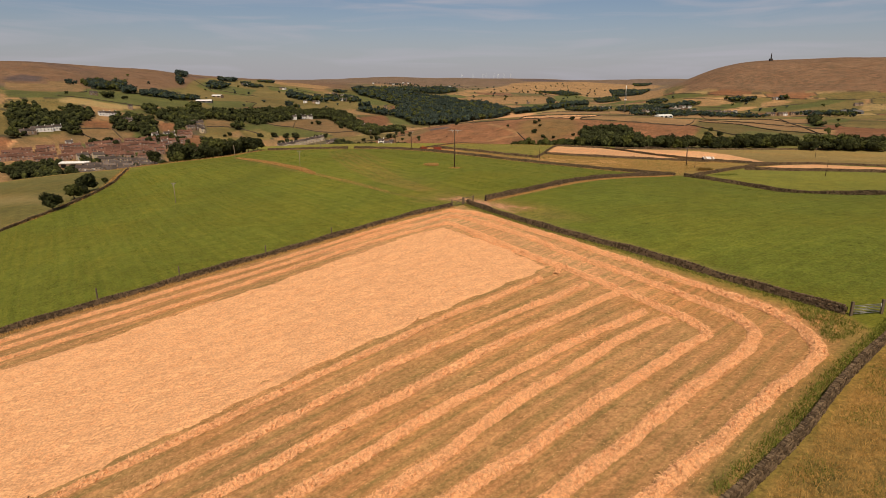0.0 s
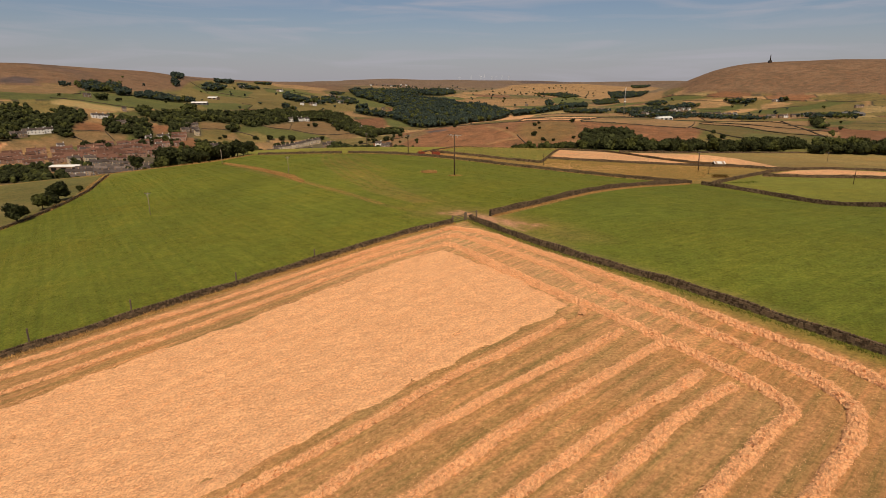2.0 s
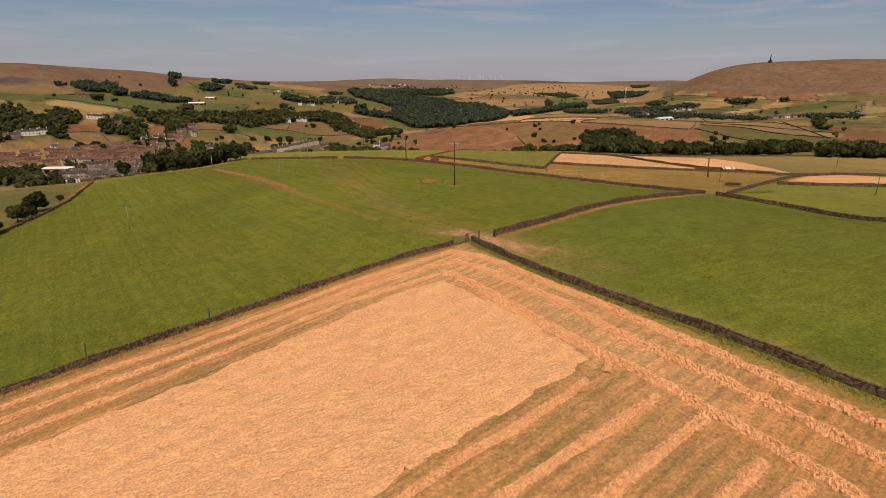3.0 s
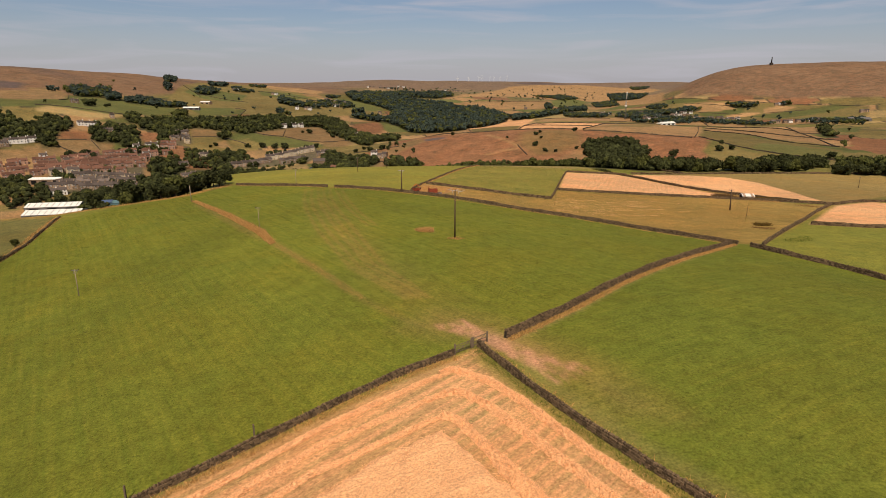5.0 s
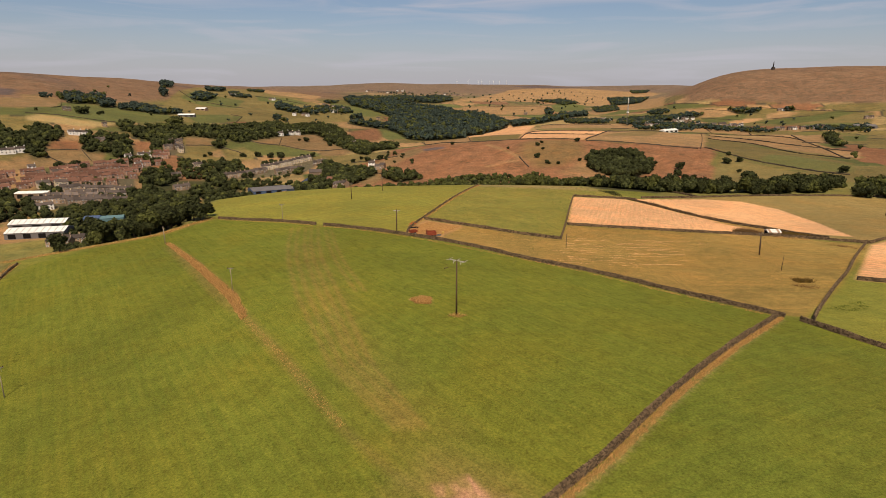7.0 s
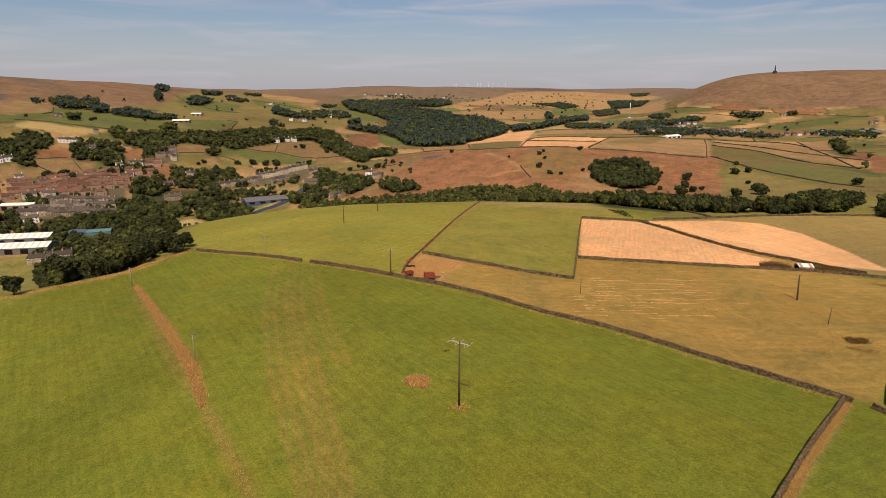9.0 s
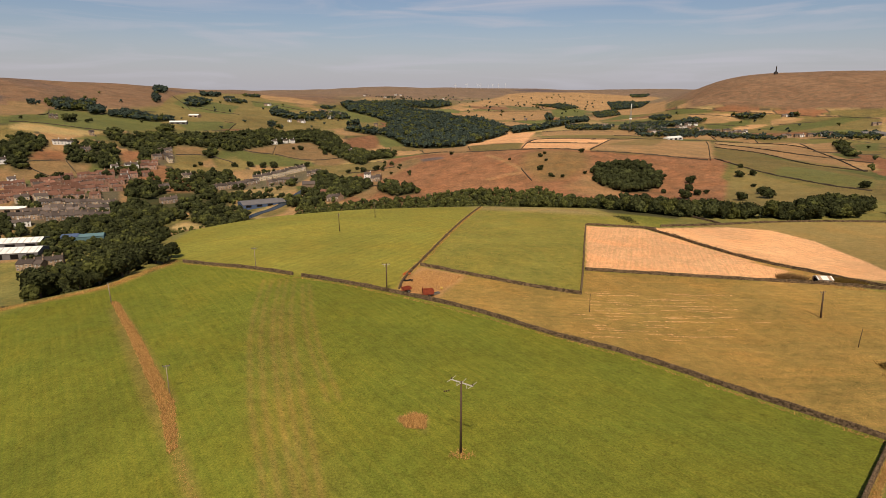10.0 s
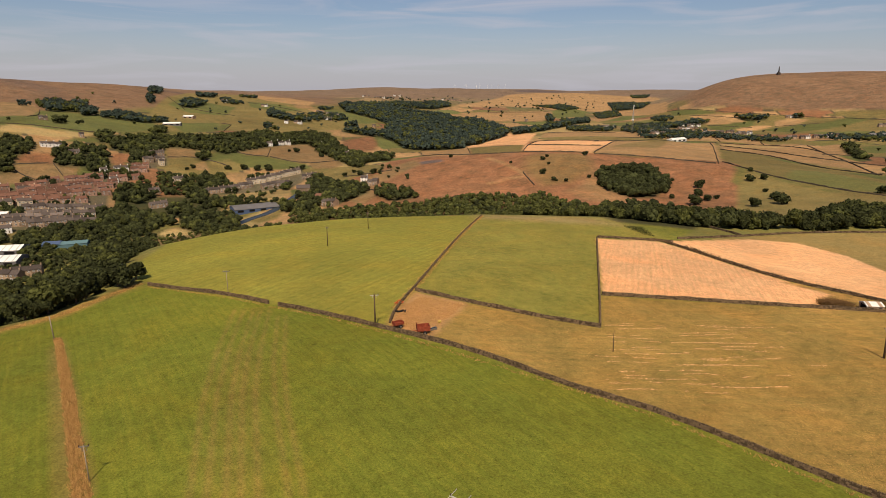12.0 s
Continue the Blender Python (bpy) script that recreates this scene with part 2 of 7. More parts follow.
# far greens bluer, moor and tan pinker: distance haze put into the colour
KINDS = {"hazy_lea": (0.10, 0.106, 0.032), "ley": (0.15, 0.118, 0.041), "shade": (0.112, 0.126, 0.016), "green": (0.139, 0.151, 0.018), "olive": (0.165, 0.150, 0.042), "dry": (0.19, 0.124, 0.056), "tan": (0.275, 0.172, 0.077), "hay": (0.57, 0.318, 0.15),
         "straw": (0.28, 0.205, 0.085), "bracken": (0.19, 0.094, 0.045), "moor": (0.165, 0.102, 0.058), "heather": (0.10, 0.075, 0.065),
         "town": (0.10, 0.085, 0.05), "meadow": (0.13, 0.116, 0.035), "stubble": (0.375, 0.208, 0.082),
         # wood: dark ground colour standing in for shade under the trees
         "dirt": (0.42, 0.225, 0.13), "rough": (0.27, 0.165, 0.048), "midtan": (0.262, 0.175, 0.047), "wood": (0.05, 0.05, 0.02),
         "grass": (0.15, 0.15, 0.025), "pale_green": (0.21, 0.195, 0.032), "lime": (0.215, 0.196, 0.038), "ochre": (0.225, 0.162, 0.055), "track": (0.26, 0.155, 0.05), "worn": (0.185, 0.132, 0.04)}
MOTTLE = {"bracken": 0.36, "moor": 0.36, "midtan": 0.22, "ley": 0.2, "hazy_lea": 0.14, "hay": 0.05, "heather": 0.3, "tan": 0.24, "dry": 0.28, "olive": 0.14, "rough": 0.5, "meadow": 0.2, "town": 0.3, "stubble": 0.06, "green": 0.05, "lime": 0.2, "pale_green": 0.06, "ochre": 0.12}
field_tint = random.Random(5)


def cover(kind, *ring, soft=0.6, rows=None, amount=1.0, plain=False):
    """Paint a field: its ring of corners, the width of its edge, and the direction, spacing and strength of its mowing rows."""
    ring = list(ring)
    xs, ys = [p[0] for p in ring], [p[1] for p in ring]
    box = np.nonzero((GX > min(xs) - 9) & (GX < max(xs) + 9) & (GY > min(ys) - 9) & (GY < max(ys) + 9))[0]
    if not len(box):
        return
    w = np.clip(0.5 - outside(GX[box], GY[box], ring) / soft, 0, 1) * amount
    if kind == "dirt":
        w = w * np.clip(0.75 + 0.6 * np.sin(GX[box] * 1.9 + 2 * np.sin(GY[box] * 0.8)) * np.sin(GY[box] * 1.3 + GX[box] * 0.9), 0, 1)
    tint = 1.0 if plain else field_tint.uniform(0.88, 1.12)
    c = np.array([*KINDS[kind], MOTTLE.get(kind, 0.1)]) * tint
    COVER[box] = COVER[box] * (1 - w[:, None]) + c * w[:, None]
    if rows:
        a, gap, strength = rows
        v = np.array([math.cos(radians(a)) * 6.2832 / gap, math.sin(radians(a)) * 6.2832 / gap, strength])
        ROWS[box[w > 0.5]] = v
    else:
        ROWS[box[w > 0.5]] = 0


def band(kind, line, width, soft=0.6, amount=1.0):
    """Paint a strip along a line."""
    for (ax, ay), (bx, by) in zip(line, line[1:]):
        d = math.hypot(bx - ax, by - ay) or 1
        nx, ny = -(by - ay) / d * width / 2, (bx - ax) / d * width / 2
        cover(kind, (ax + nx, ay + ny), (bx + nx, by + ny), (bx - nx, by - ny), (ax - nx, ay - ny), soft=soft, amount=amount, plain=True)


far_off = np.hypot(GX, GY - 120)


def patchwork(x, y, size, seed):
    """The nearest of scattered field centres: its number, and how far the next one lies behind it."""
    i0, j0 = np.floor(x / size).astype(int), np.floor(y / size).astype(int)
    d1, d2, best = np.full(x.shape, 1e9), np.full(x.shape, 1e9), np.zeros(x.shape, int)
    for a in (-1, 0, 1):
        for b in (-1, 0, 1):
            i, j = i0 + a, j0 + b
            h = (i * 73856093) ^ (j * 19349663) ^ (seed * 83492791)
            cx, cy = (i + 0.15 + 0.7 * ((h >> 3) % 997) / 997) * size, (j + 0.15 + 0.7 * ((h >> 7) % 991) / 991) * size
            d = np.maximum(np.abs(x - cx + 0.3 * (y - cy)), np.abs(y - cy - 0.3 * (x - cx)))
            near_one = d < d1
            d2 = np.where(near_one, d1, np.minimum(d2, d))
            best = np.where(near_one, h & 0xFFFF, best)
            d1 = np.where(near_one, d, d1)
    return best, d2 - d1


cell, gap_to_next = patchwork(GX + 22 * np.sin(GY / 140), GY + 22 * np.sin(GX / 150), 105.0, 3)
mixes = np.array([KINDS[k] for k in ("ley", "tan", "ley", "hazy_lea", "straw", "ley", "bracken", "tan", "meadow", "hazy_lea", "tan")])
farmed = mixes[cell % len(mixes)] * (0.85 + 0.3 * ((cell >> 4) % 17) / 16)[:, None]
farmed = np.where((far_off < 520)[:, None], np.array(KINDS["olive"]), farmed)
farmed = np.where(((gap_to_next < 3.2) & (far_off > 800))[:, None], np.array([0.06, 0.052, 0.03]), farmed)
upland = np.clip((GZ - 16 + 9 * np.sin(GX / 130 + 1) * np.sin(GY / 170)) / 10, 0, 1)[:, None]
dark_heath = np.clip(np.sin(GX / 95 + 2 * np.sin(GY / 120)) * np.sin(GY / 140 + GX / 300) * 2 - 0.7, 0, 1)[:, None] * 0.5
heath = np.array(KINDS["moor"]) * (1 - dark_heath) + np.array(KINDS["heather"]) * dark_heath
wild = farmed * (1 - upland) + heath * upland
# haze painted into the ground: beyond 1900 m colours fade to grey-brown
far_haze = np.clip((far_off - 1900) / 900, 0, 1)[:, None] * 0.65
wild = wild * (1 - far_haze) + np.array([0.165, 0.122, 0.082]) * far_haze
COVER[:, 3] = 0.3
COVER[:, :3] = np.where((outside(GX, GY, RIM) < 2)[:, None], KINDS["grass"], wild)

# fields across the valley
cover("moor", (712, 1882), (1199, 3087), (2302, 2343), (1295, 1370), (1010, 1580), soft=30)
cover("dry", (-802, 1197), (-770, 1238), (-712, 1172), (-671, 1102), (-660, 1060), (-684, 1032), soft=5)
cover("hazy_lea", (-670, 1013), (-660, 1072), (-707, 1164), (-689, 1207), (-666, 1219), (-621, 1231), (-539, 1244), (-500, 1149), (-508, 1104), (-521, 1043), (-542, 1006), (-563, 973), (-594, 961), (-615, 936), soft=5)
cover("straw", (-612, 932), (-591, 957), (-560, 970), (-537, 998), (-525, 1019), (-519, 966), (-537, 931), (-557, 915), (-589, 898), soft=5)
cover("hazy_lea", (-780, 1050), (-708, 1003), (-643, 976), (-609, 1032), (-579, 973), (-606, 932), (-683, 918), soft=5)
cover("dry", (-841, 1134), (-788, 1150), (-724, 1167), (-676, 1103), (-660, 1002), (-762, 1026), soft=5)
cover("hazy_lea", (-744, 1001), (-643, 976), (-667, 1089), (-617, 1015), (-601, 923), (-667, 896), soft=5)
cover("hazy_lea", (-524, 935), (-509, 991), (-488, 982), (-515, 919), soft=5)
cover("ley", (-584, 1287), (-695, 1632), (-770, 1912), (-733, 2132), (-655, 2184), (-431, 1822), (-328, 1638), (-277, 1670), (-194, 1708), (-172, 1642), (-197, 1508), (-267, 1342), (-329, 1235), (-375, 1184), (-450, 1146), (-482, 1130), soft=5)
cover("hazy_lea", (-627, 1479), (-707, 1761), (-542, 1677), (-486, 1440), (-552, 1418), soft=5)
cover("hazy_lea", (-288, 1735), (-254, 1815), (-181, 1727), (-198, 1621), (-248, 1579), soft=5)
cover("hazy_lea", (-436, 1274), (-423, 1298), (-392, 1176), (-399, 1171), soft=5)
cover("hazy_lea", (-513, 1221), (-445, 1292), (-396, 1164), (-442, 1127), soft=5)
cover("ley", (-472, 1470), (-346, 1476), (-304, 1402), (-382, 1236), soft=5)
cover("hazy_lea", (-580, 1889), (-451, 1779), (-362, 1662), (-410, 1623), (-511, 1695), soft=5)
cover("tan", (-679, 2260), (-498, 2097), (-388, 1925), (-385, 1798), (-474, 1866), (-586, 2018), soft=5)
cover("tan", (-420, 1780), (-394, 1836), (-352, 1752), (-387, 1704), soft=5)
cover("tan", (-239, 1378), (-157, 1504), (-152, 1458), (-205, 1315), (-227, 1311), soft=5)
cover("bracken", (-197, 1267), (-163, 1442), (-135, 1300), (-130, 1208), (-149, 1155), (-187, 1148), soft=12)
cover("hazy_lea", (-146, 1403), (-102, 1475), (-85, 1316), (-116, 1222), (-132, 1273), soft=5)
cover("dry", (-516, 789), (-508, 807), (-482, 833), (-455, 852), (-445, 822), (-440, 800), (-453, 775), (-471, 768), (-480, 736), soft=5)
cover("bracken", (-519, 825), (-521, 848), (-496, 863), (-480, 835), (-509, 809), soft=5)
cover("dry", (-529, 696), (-547, 744), (-526, 757), (-516, 783), (-485, 792), (-470, 764), (-510, 727), soft=5)
cover("hay", (-543, 717), (-550, 747), (-545, 743), (-535, 707), soft=2)
cover("bracken", (-453, 915), (-439, 938), (-420, 909), (-421, 873), (-432, 873), soft=5)
cover("dry", (-411, 991), (-395, 1014), (-375, 1006), (-358, 962), (-389, 941), soft=5)
cover("ley", (-388, 938), (-357, 959), (-309, 937), (-299, 919), (-314, 907), (-343, 903), (-371, 899), soft=5)
cover("dry", (-347, 923), (-340, 946), (-318, 908), (-336, 906), soft=5)
cover("dry", (-322, 1013), (-302, 1043), (-275, 1075), (-268, 1158), (-250, 1164), (-206, 1094), (-166, 1026), (-147, 965), (-160, 944), (-184, 942), (-199, 969), (-225, 981), (-262, 997), (-295, 994), soft=5)
cover("hazy_lea", (-358, 962), (-331, 1000), (-322, 1010), (-294, 991), (-262, 994), (-202, 969), (-192, 946), (-229, 933), (-269, 934), (-307, 930), (-336, 947), soft=5)
cover("ley", (-336, 947), (-310, 964), (-276, 933), (-306, 927), soft=5)
cover("dry", (-295, 908), (-272, 918), (-262, 898), (-277, 886), (-290, 892), soft=5)
cover("town", (-477, 733), (-458, 759), (-436, 805), (-413, 837), (-401, 868), (-408, 918), (-394, 952), (-375, 908), (-389, 876), (-384, 830), (-387, 787), (-358, 726), (-340, 664), (-365, 625), (-386, 604), soft=5)
cover("town", (-286, 810), (-256, 867), (-206, 935), (-176, 905), (-190, 839), (-243, 827), soft=5)
cover("meadow", (-235, 735), (-226, 773), (-188, 776), (-176, 761), (-189, 732), (-209, 701), soft=5)
cover("wood", (-359, 613), (-343, 656), (-356, 728), (-348, 772), (-326, 795), (-266, 813), (-216, 671), (-269, 668), (-283, 612), (-288, 526), (-305, 527), soft=14)
cover("meadow", (-288, 622), (-292, 657), (-284, 688), (-267, 701), (-254, 700), (-250, 687), (-265, 671), (-276, 648), (-280, 615), soft=5)
cover("hay", (-280, 691), (-277, 708), (-272, 703), (-270, 689), soft=2)
cover("ley", (-200, 693), (-181, 706), (-176, 742), (-167, 736), (-169, 688), (-183, 678), soft=5)
cover("bracken", (-132, 827), (-106, 844), (-79, 855), (-84, 987), (-45, 1064), (7, 886), (50, 865), (90, 842), (140, 811), (163, 800), (188, 792), (228, 778), (253, 758), (287, 739), (295, 716), (266, 666), (267, 634), (245, 599), (203, 531), (171, 542), (134, 558), (72, 576), (2, 442), (-47, 638), (-80, 654), (-118, 717), soft=5)
cover("dry", (-102, 815), (-78, 842), (-43, 919), (-32, 853), (-60, 796), (-82, 764), soft=10)
cover("dry", (-110, 735), (-97, 776), (-81, 762), (-73, 720), (-85, 690), soft=6)
cover("ley", (92, 801), (137, 798), (159, 782), (151, 719), (120, 678), (91, 669), (80, 733), soft=14, amount=0.55)
cover("tan", (109, 651), (145, 692), (162, 636), (142, 599), (118, 621), soft=12, amount=0.6)
cover("tan", (-46, 1200), (36, 1047), (30, 878), (-24, 936), (-39, 1081), soft=5)
cover("ley", (36, 1047), (78, 1026), (114, 972), (95, 855), (57, 864), (33, 883), soft=5)
cover("hay", (11, 1244), (72, 1355), (145, 1492), (204, 1539), (206, 1465), (162, 1249), (117, 991), (80, 1047), (36, 1065), soft=5)
cover("hay", (152, 1111), (251, 1090), (270, 1078), (223, 950), (123, 1006), soft=5)
cover("hay", (116, 994), (169, 960), (216, 937), (167, 800), (141, 820), (96, 864), soft=5)
cover("straw", (145, 1492), (256, 1697), (347, 1704), (386, 1622), (326, 1489), (214, 1436), soft=5)
cover("ley", (330, 1628), (428, 1673), (414, 1523), (320, 1460), soft=5)
cover("tan", (214, 1436), (418, 1409), (477, 1402), (444, 1312), (182, 1238), soft=5)
cover("ley", (179, 1220), (444, 1312), (399, 1190), (164, 1125), soft=5)
cover("tan", (262, 1049), (384, 1148), (501, 1229), (426, 1049), (305, 772), (254, 778), (209, 797), (170, 801), (219, 937), soft=5)
cover("ley", (318, 1096), (384, 1148), (278, 903), (216, 910), soft=5, amount=0.7)
cover("tan", (434, 1382), (547, 1454), (574, 1298), (595, 1253), (555, 1156), (538, 1223), (503, 1263), (423, 1253), soft=5)
cover("ley", (595, 1253), (665, 1225), (633, 1121), (547, 1122), soft=5)
cover("tan", (510, 1229), (542, 1132), (530, 998), (518, 924), (479, 779), (428, 695), (439, 758), (419, 831), (423, 984), (425, 1039), soft=5)
cover("straw", (503, 1205), (525, 1117), (510, 1007), (483, 1034), (458, 1094), soft=5, amount=0.6)
cover("ley", (415, 1017), (426, 956), (403, 803), (411, 734), (400, 647), (352, 581), (334, 599), (317, 652), (308, 708), (311, 776), soft=5)
cover("hazy_lea", (358, 724), (382, 726), (388, 630), (361, 592), (337, 612), (316, 669), soft=5, amount=0.75)
cover("ley", (263, 647), (302, 708), (313, 645), (325, 586), (339, 562), (292, 499), (225, 498), (203, 521), soft=5)
cover("tan", (538, 996), (656, 1114), (596, 995), (546, 886), (503, 889), soft=5)
cover("tan", (466, 800), (490, 771), (443, 705), (444, 730), soft=5)
cover("hazy_lea", (627, 1017), (721, 1089), (595, 915), (571, 922), soft=5)
cover("ley", (693, 2276), (699, 1926), (755, 1751), (874, 1637), (976, 1446), (867, 1293), (814, 1360), (706, 1377), (678, 1516), (648, 1601), (607, 1761), soft=5)
cover("hazy_lea", (694, 1981), (710, 1911), (746, 1767), (696, 1793), (658, 1858), soft=5)
cover("hazy_lea", (660, 1632), (719, 1636), (782, 1634), (739, 1561), (687, 1537), (638, 1546), soft=5)
cover("hazy_lea", (738, 1507), (816, 1530), (870, 1511), (945, 1528), (966, 1483), (854, 1424), (743, 1399), soft=5)
cover("tan", (680, 1792), (739, 1749), (784, 1685), (784, 1640), (702, 1630), (656, 1657), soft=5)
cover("hay", (696, 1556), (742, 1568), (780, 1550), (729, 1514), (683, 1500), soft=5, amount=0.6)
cover("tan", (813, 1600), (866, 1622), (880, 1573), (816, 1530), (781, 1539), soft=5)
cover("tan", (2, 2127), (154, 2792), (364, 3608), (561, 3834), (882, 3729), (1098, 3463), (1029, 3004), (734, 2627), (563, 2409), (395, 2312), (329, 2432), (200, 2443), soft=20)
cover("hazy_lea", (369, 2225), (482, 2546), (532, 2369), (441, 2055), (332, 1908), soft=5)
cover("tan", (38, 2017), (152, 2107), (337, 2208), (305, 1900), (267, 1770), (144, 1794), (101, 1868), soft=5)
cover("tan", (424, 1906), (709, 2539), (884, 2728), (888, 2543), (691, 1995), (622, 2237), (436, 1820), soft=5)
cover("hazy_lea", (436, 1820), (614, 2210), (662, 2120), (537, 1944), soft=5)
cover("heather", (408, 4038), (651, 4439), (889, 3906), (611, 3935), soft=40)
cover("heather", (-879, 1188), (-878, 1235), (-834, 1236), (-807, 1178), (-857, 1157), soft=14)
cover("tan", (46, 830), (52, 830), (80, 726), (80, 713), (77, 720), soft=4, amount=0.7)
cover("tan", (40, 708), (78, 717), (78, 710), (40, 701), soft=3, amount=0.6)
cover("heather", (-35, 876), (-6, 871), (-4, 850), (-31, 848), soft=5)
cover("tan", (131, 678), (150, 719), (145, 687), (144, 634), (157, 619), (142, 599), (131, 632), soft=8, amount=0.6)
# ground below the woods painted dark, as shade in the gaps between crowns
cover("wood", (-561, 859), (-560, 882), (-546, 884), (-536, 885), (-521, 877), (-520, 858), (-517, 833), (-511, 811), (-493, 786), (-505, 775), soft=8)
cover("wood", (-508, 884), (-502, 905), (-490, 928), (-472, 930), (-455, 919), (-424, 859), (-422, 842), (-430, 832), (-450, 843), (-468, 829), (-484, 846), soft=8)
cover("wood", (-508, 983), (-527, 1040), (-507, 1026), (-484, 975), (-489, 954), soft=8)
cover("wood", (-490, 985), (-479, 1039), (-472, 1070), (-437, 1052), (-420, 1048), (-412, 995), (-412, 966), (-400, 915), (-416, 921), (-436, 935), (-454, 939), (-468, 945), soft=8)
cover("wood", (-437, 1052), (-405, 1083), (-364, 1096), (-343, 1147), (-334, 1215), (-303, 1216), (-274, 1272), (-257, 1293), (-230, 1272), (-196, 1201), (-187, 1096), (-202, 1078), (-240, 1145), (-263, 1101), (-274, 1072), (-296, 1027), (-314, 1003), (-324, 983), (-345, 995), (-371, 997), (-389, 1001), (-412, 995), soft=8)
cover("wood", (-362, 973), (-350, 987), (-338, 969), (-335, 944), (-349, 944), soft=8)
cover("wood", (-755, 1235), (-764, 1279), (-737, 1288), (-716, 1307), (-674, 1271), (-640, 1228), (-646, 1186), (-690, 1243), (-719, 1224), (-734, 1207), soft=8)
cover("wood", (-640, 1228), (-630, 1290), (-592, 1268), (-556, 1250), (-525, 1250), (-513, 1222), (-542, 1196), (-584, 1200), (-619, 1199), soft=8)
cover("wood", (-629, 1080), (-619, 1093), (-588, 1039), (-588, 1016), soft=8)
cover("wood", (-492, 1102), (-495, 1160), (-482, 1153), (-462, 1109), (-474, 1084), soft=8)
cover("wood", (-776, 1704), (-823, 1834), (-781, 1793), (-731, 1667), (-737, 1629), soft=8)
cover("wood", (-695, 1525), (-693, 1556), (-644, 1445), (-656, 1446), soft=8)
cover("wood", (-630, 1554), (-665, 1698), (-614, 1671), (-578, 1517), (-592, 1472), soft=8)
cover("wood", (-726, 1886), (-702, 1978), (-681, 1896), (-701, 1830), soft=8)
cover("wood", (-433, 1580), (-430, 1620), (-397, 1572), (-373, 1531), (-330, 1518), (-297, 1458), (-325, 1442), (-367, 1460), (-409, 1506), soft=8)
cover("wood", (-234, 1494), (-218, 1561), (-209, 1521), (-229, 1480), soft=8)
cover("wood", (-223, 1407), (-192, 1476), (-163, 1496), (-129, 1488), (-160, 1420), (-201, 1405), soft=8)
cover("wood", (-323, 1939), (-277, 2105), (-201, 2084), (-125, 2056), (-87, 2005), (2, 1932), (18, 1866), (82, 1821), (137, 1706), (148, 1523), (132, 1433), (80, 1307), (27, 1061), (0, 1104), (-41, 1193), (-82, 1263), (-106, 1362), (-142, 1421), (-148, 1573), (-154, 1703), (-197, 1764), (-233, 1774), (-278, 1787), soft=8)
cover("wood", (-275, 2085), (-174, 2205), (-77, 2239), (-18, 2394), (22, 2199), (-35, 2107), (-128, 2092), (-201, 2084), soft=8)
cover("wood", (-210, 1072), (-194, 1186), (-168, 1118), (-131, 1094), (-88, 1142), (-86, 1013), (-117, 983), (-116, 917), (-150, 981), (-180, 1030), soft=8)
cover("wood", (151, 1555), (234, 1564), (326, 1754), (416, 1874), (396, 1756), (300, 1618), (222, 1489), (152, 1445), soft=8)
cover("wood", (744, 2870), (817, 2920), (896, 2764), (794, 2559), (658, 2481), soft=8)
cover("wood", (309, 1949), (333, 2018), (298, 1768), (276, 1749), soft=8)
cover("wood", (567, 1671), (660, 1703), (693, 1693), (673, 1662), (578, 1603), (530, 1550), soft=8)
cover("wood", (757, 1691), (799, 1658), (830, 1662), (807, 1631), (771, 1628), (752, 1664), soft=8)
cover("wood", (860, 1644), (891, 1618), (877, 1598), (856, 1624), soft=8)
cover("wood", (591, 1008), (625, 1034), (544, 896), (516, 839), (498, 829), (542, 920), soft=8)
cover("wood", (151, 704), (171, 720), (195, 732), (205, 726), (212, 704), (213, 674), (196, 645), (179, 627), (164, 629), (150, 651), (146, 671), soft=8)
cover("wood", (126, 594), (153, 591), (171, 564), (170, 494), (150, 416), (162, 410), (181, 419), (197, 426), (264, 508), (278, 510), (288, 494), (220, 403), (199, 400), (154, 395), (125, 392), (85, 418), soft=8)
cover("wood", (-140, 680), (-126, 696), (-105, 677), (-78, 679), (-50, 672), (-27, 657), (-1, 661), (31, 660), (65, 632), (86, 639), (100, 607), (116, 594), (119, 568), (88, 418), (59, 408), (26, 560), (-5, 576), (-44, 606), (-73, 600), (-92, 602), (-114, 612), soft=8, amount=0.6)
cover("wood", (-348, 597), (-339, 615), (-330, 635), (-336, 658), (-341, 702), (-350, 735), (-324, 724), (-309, 709), (-298, 678), (-284, 656), (-280, 620), (-274, 598), (-266, 577), (-271, 556), (-305, 554), (-332, 575), soft=8)
cover("wood", (-380, 794), (-366, 812), (-351, 822), (-336, 792), (-333, 768), (-338, 753), (-356, 747), (-375, 767), soft=8)
cover("wood", (-329, 852), (-315, 872), (-294, 874), (-284, 862), (-284, 826), (-276, 790), (-282, 769), (-305, 792), soft=8)
cover("wood", (-275, 714), (-268, 734), (-236, 725), (-213, 705), (-200, 675), (-199, 656), (-206, 646), (-233, 648), (-256, 671), soft=8)
cover("wood", (-266, 581), (-261, 608), (-253, 633), (-233, 648), (-198, 653), (-165, 650), (-155, 655), (-146, 631), (-175, 632), (-201, 632), (-222, 619), (-238, 600), (-245, 586), (-244, 551), soft=8, amount=0.6)
cover("wood", (-157, 705), (-137, 723), (-64, 414), (-120, 643), (-146, 648), soft=8, amount=0.6)
cover("wood", (-177, 869), (-164, 883), (-128, 809), (-106, 797), (-105, 768), (-114, 725), (-128, 723), (-152, 746), (-172, 776), (-164, 800), soft=8)
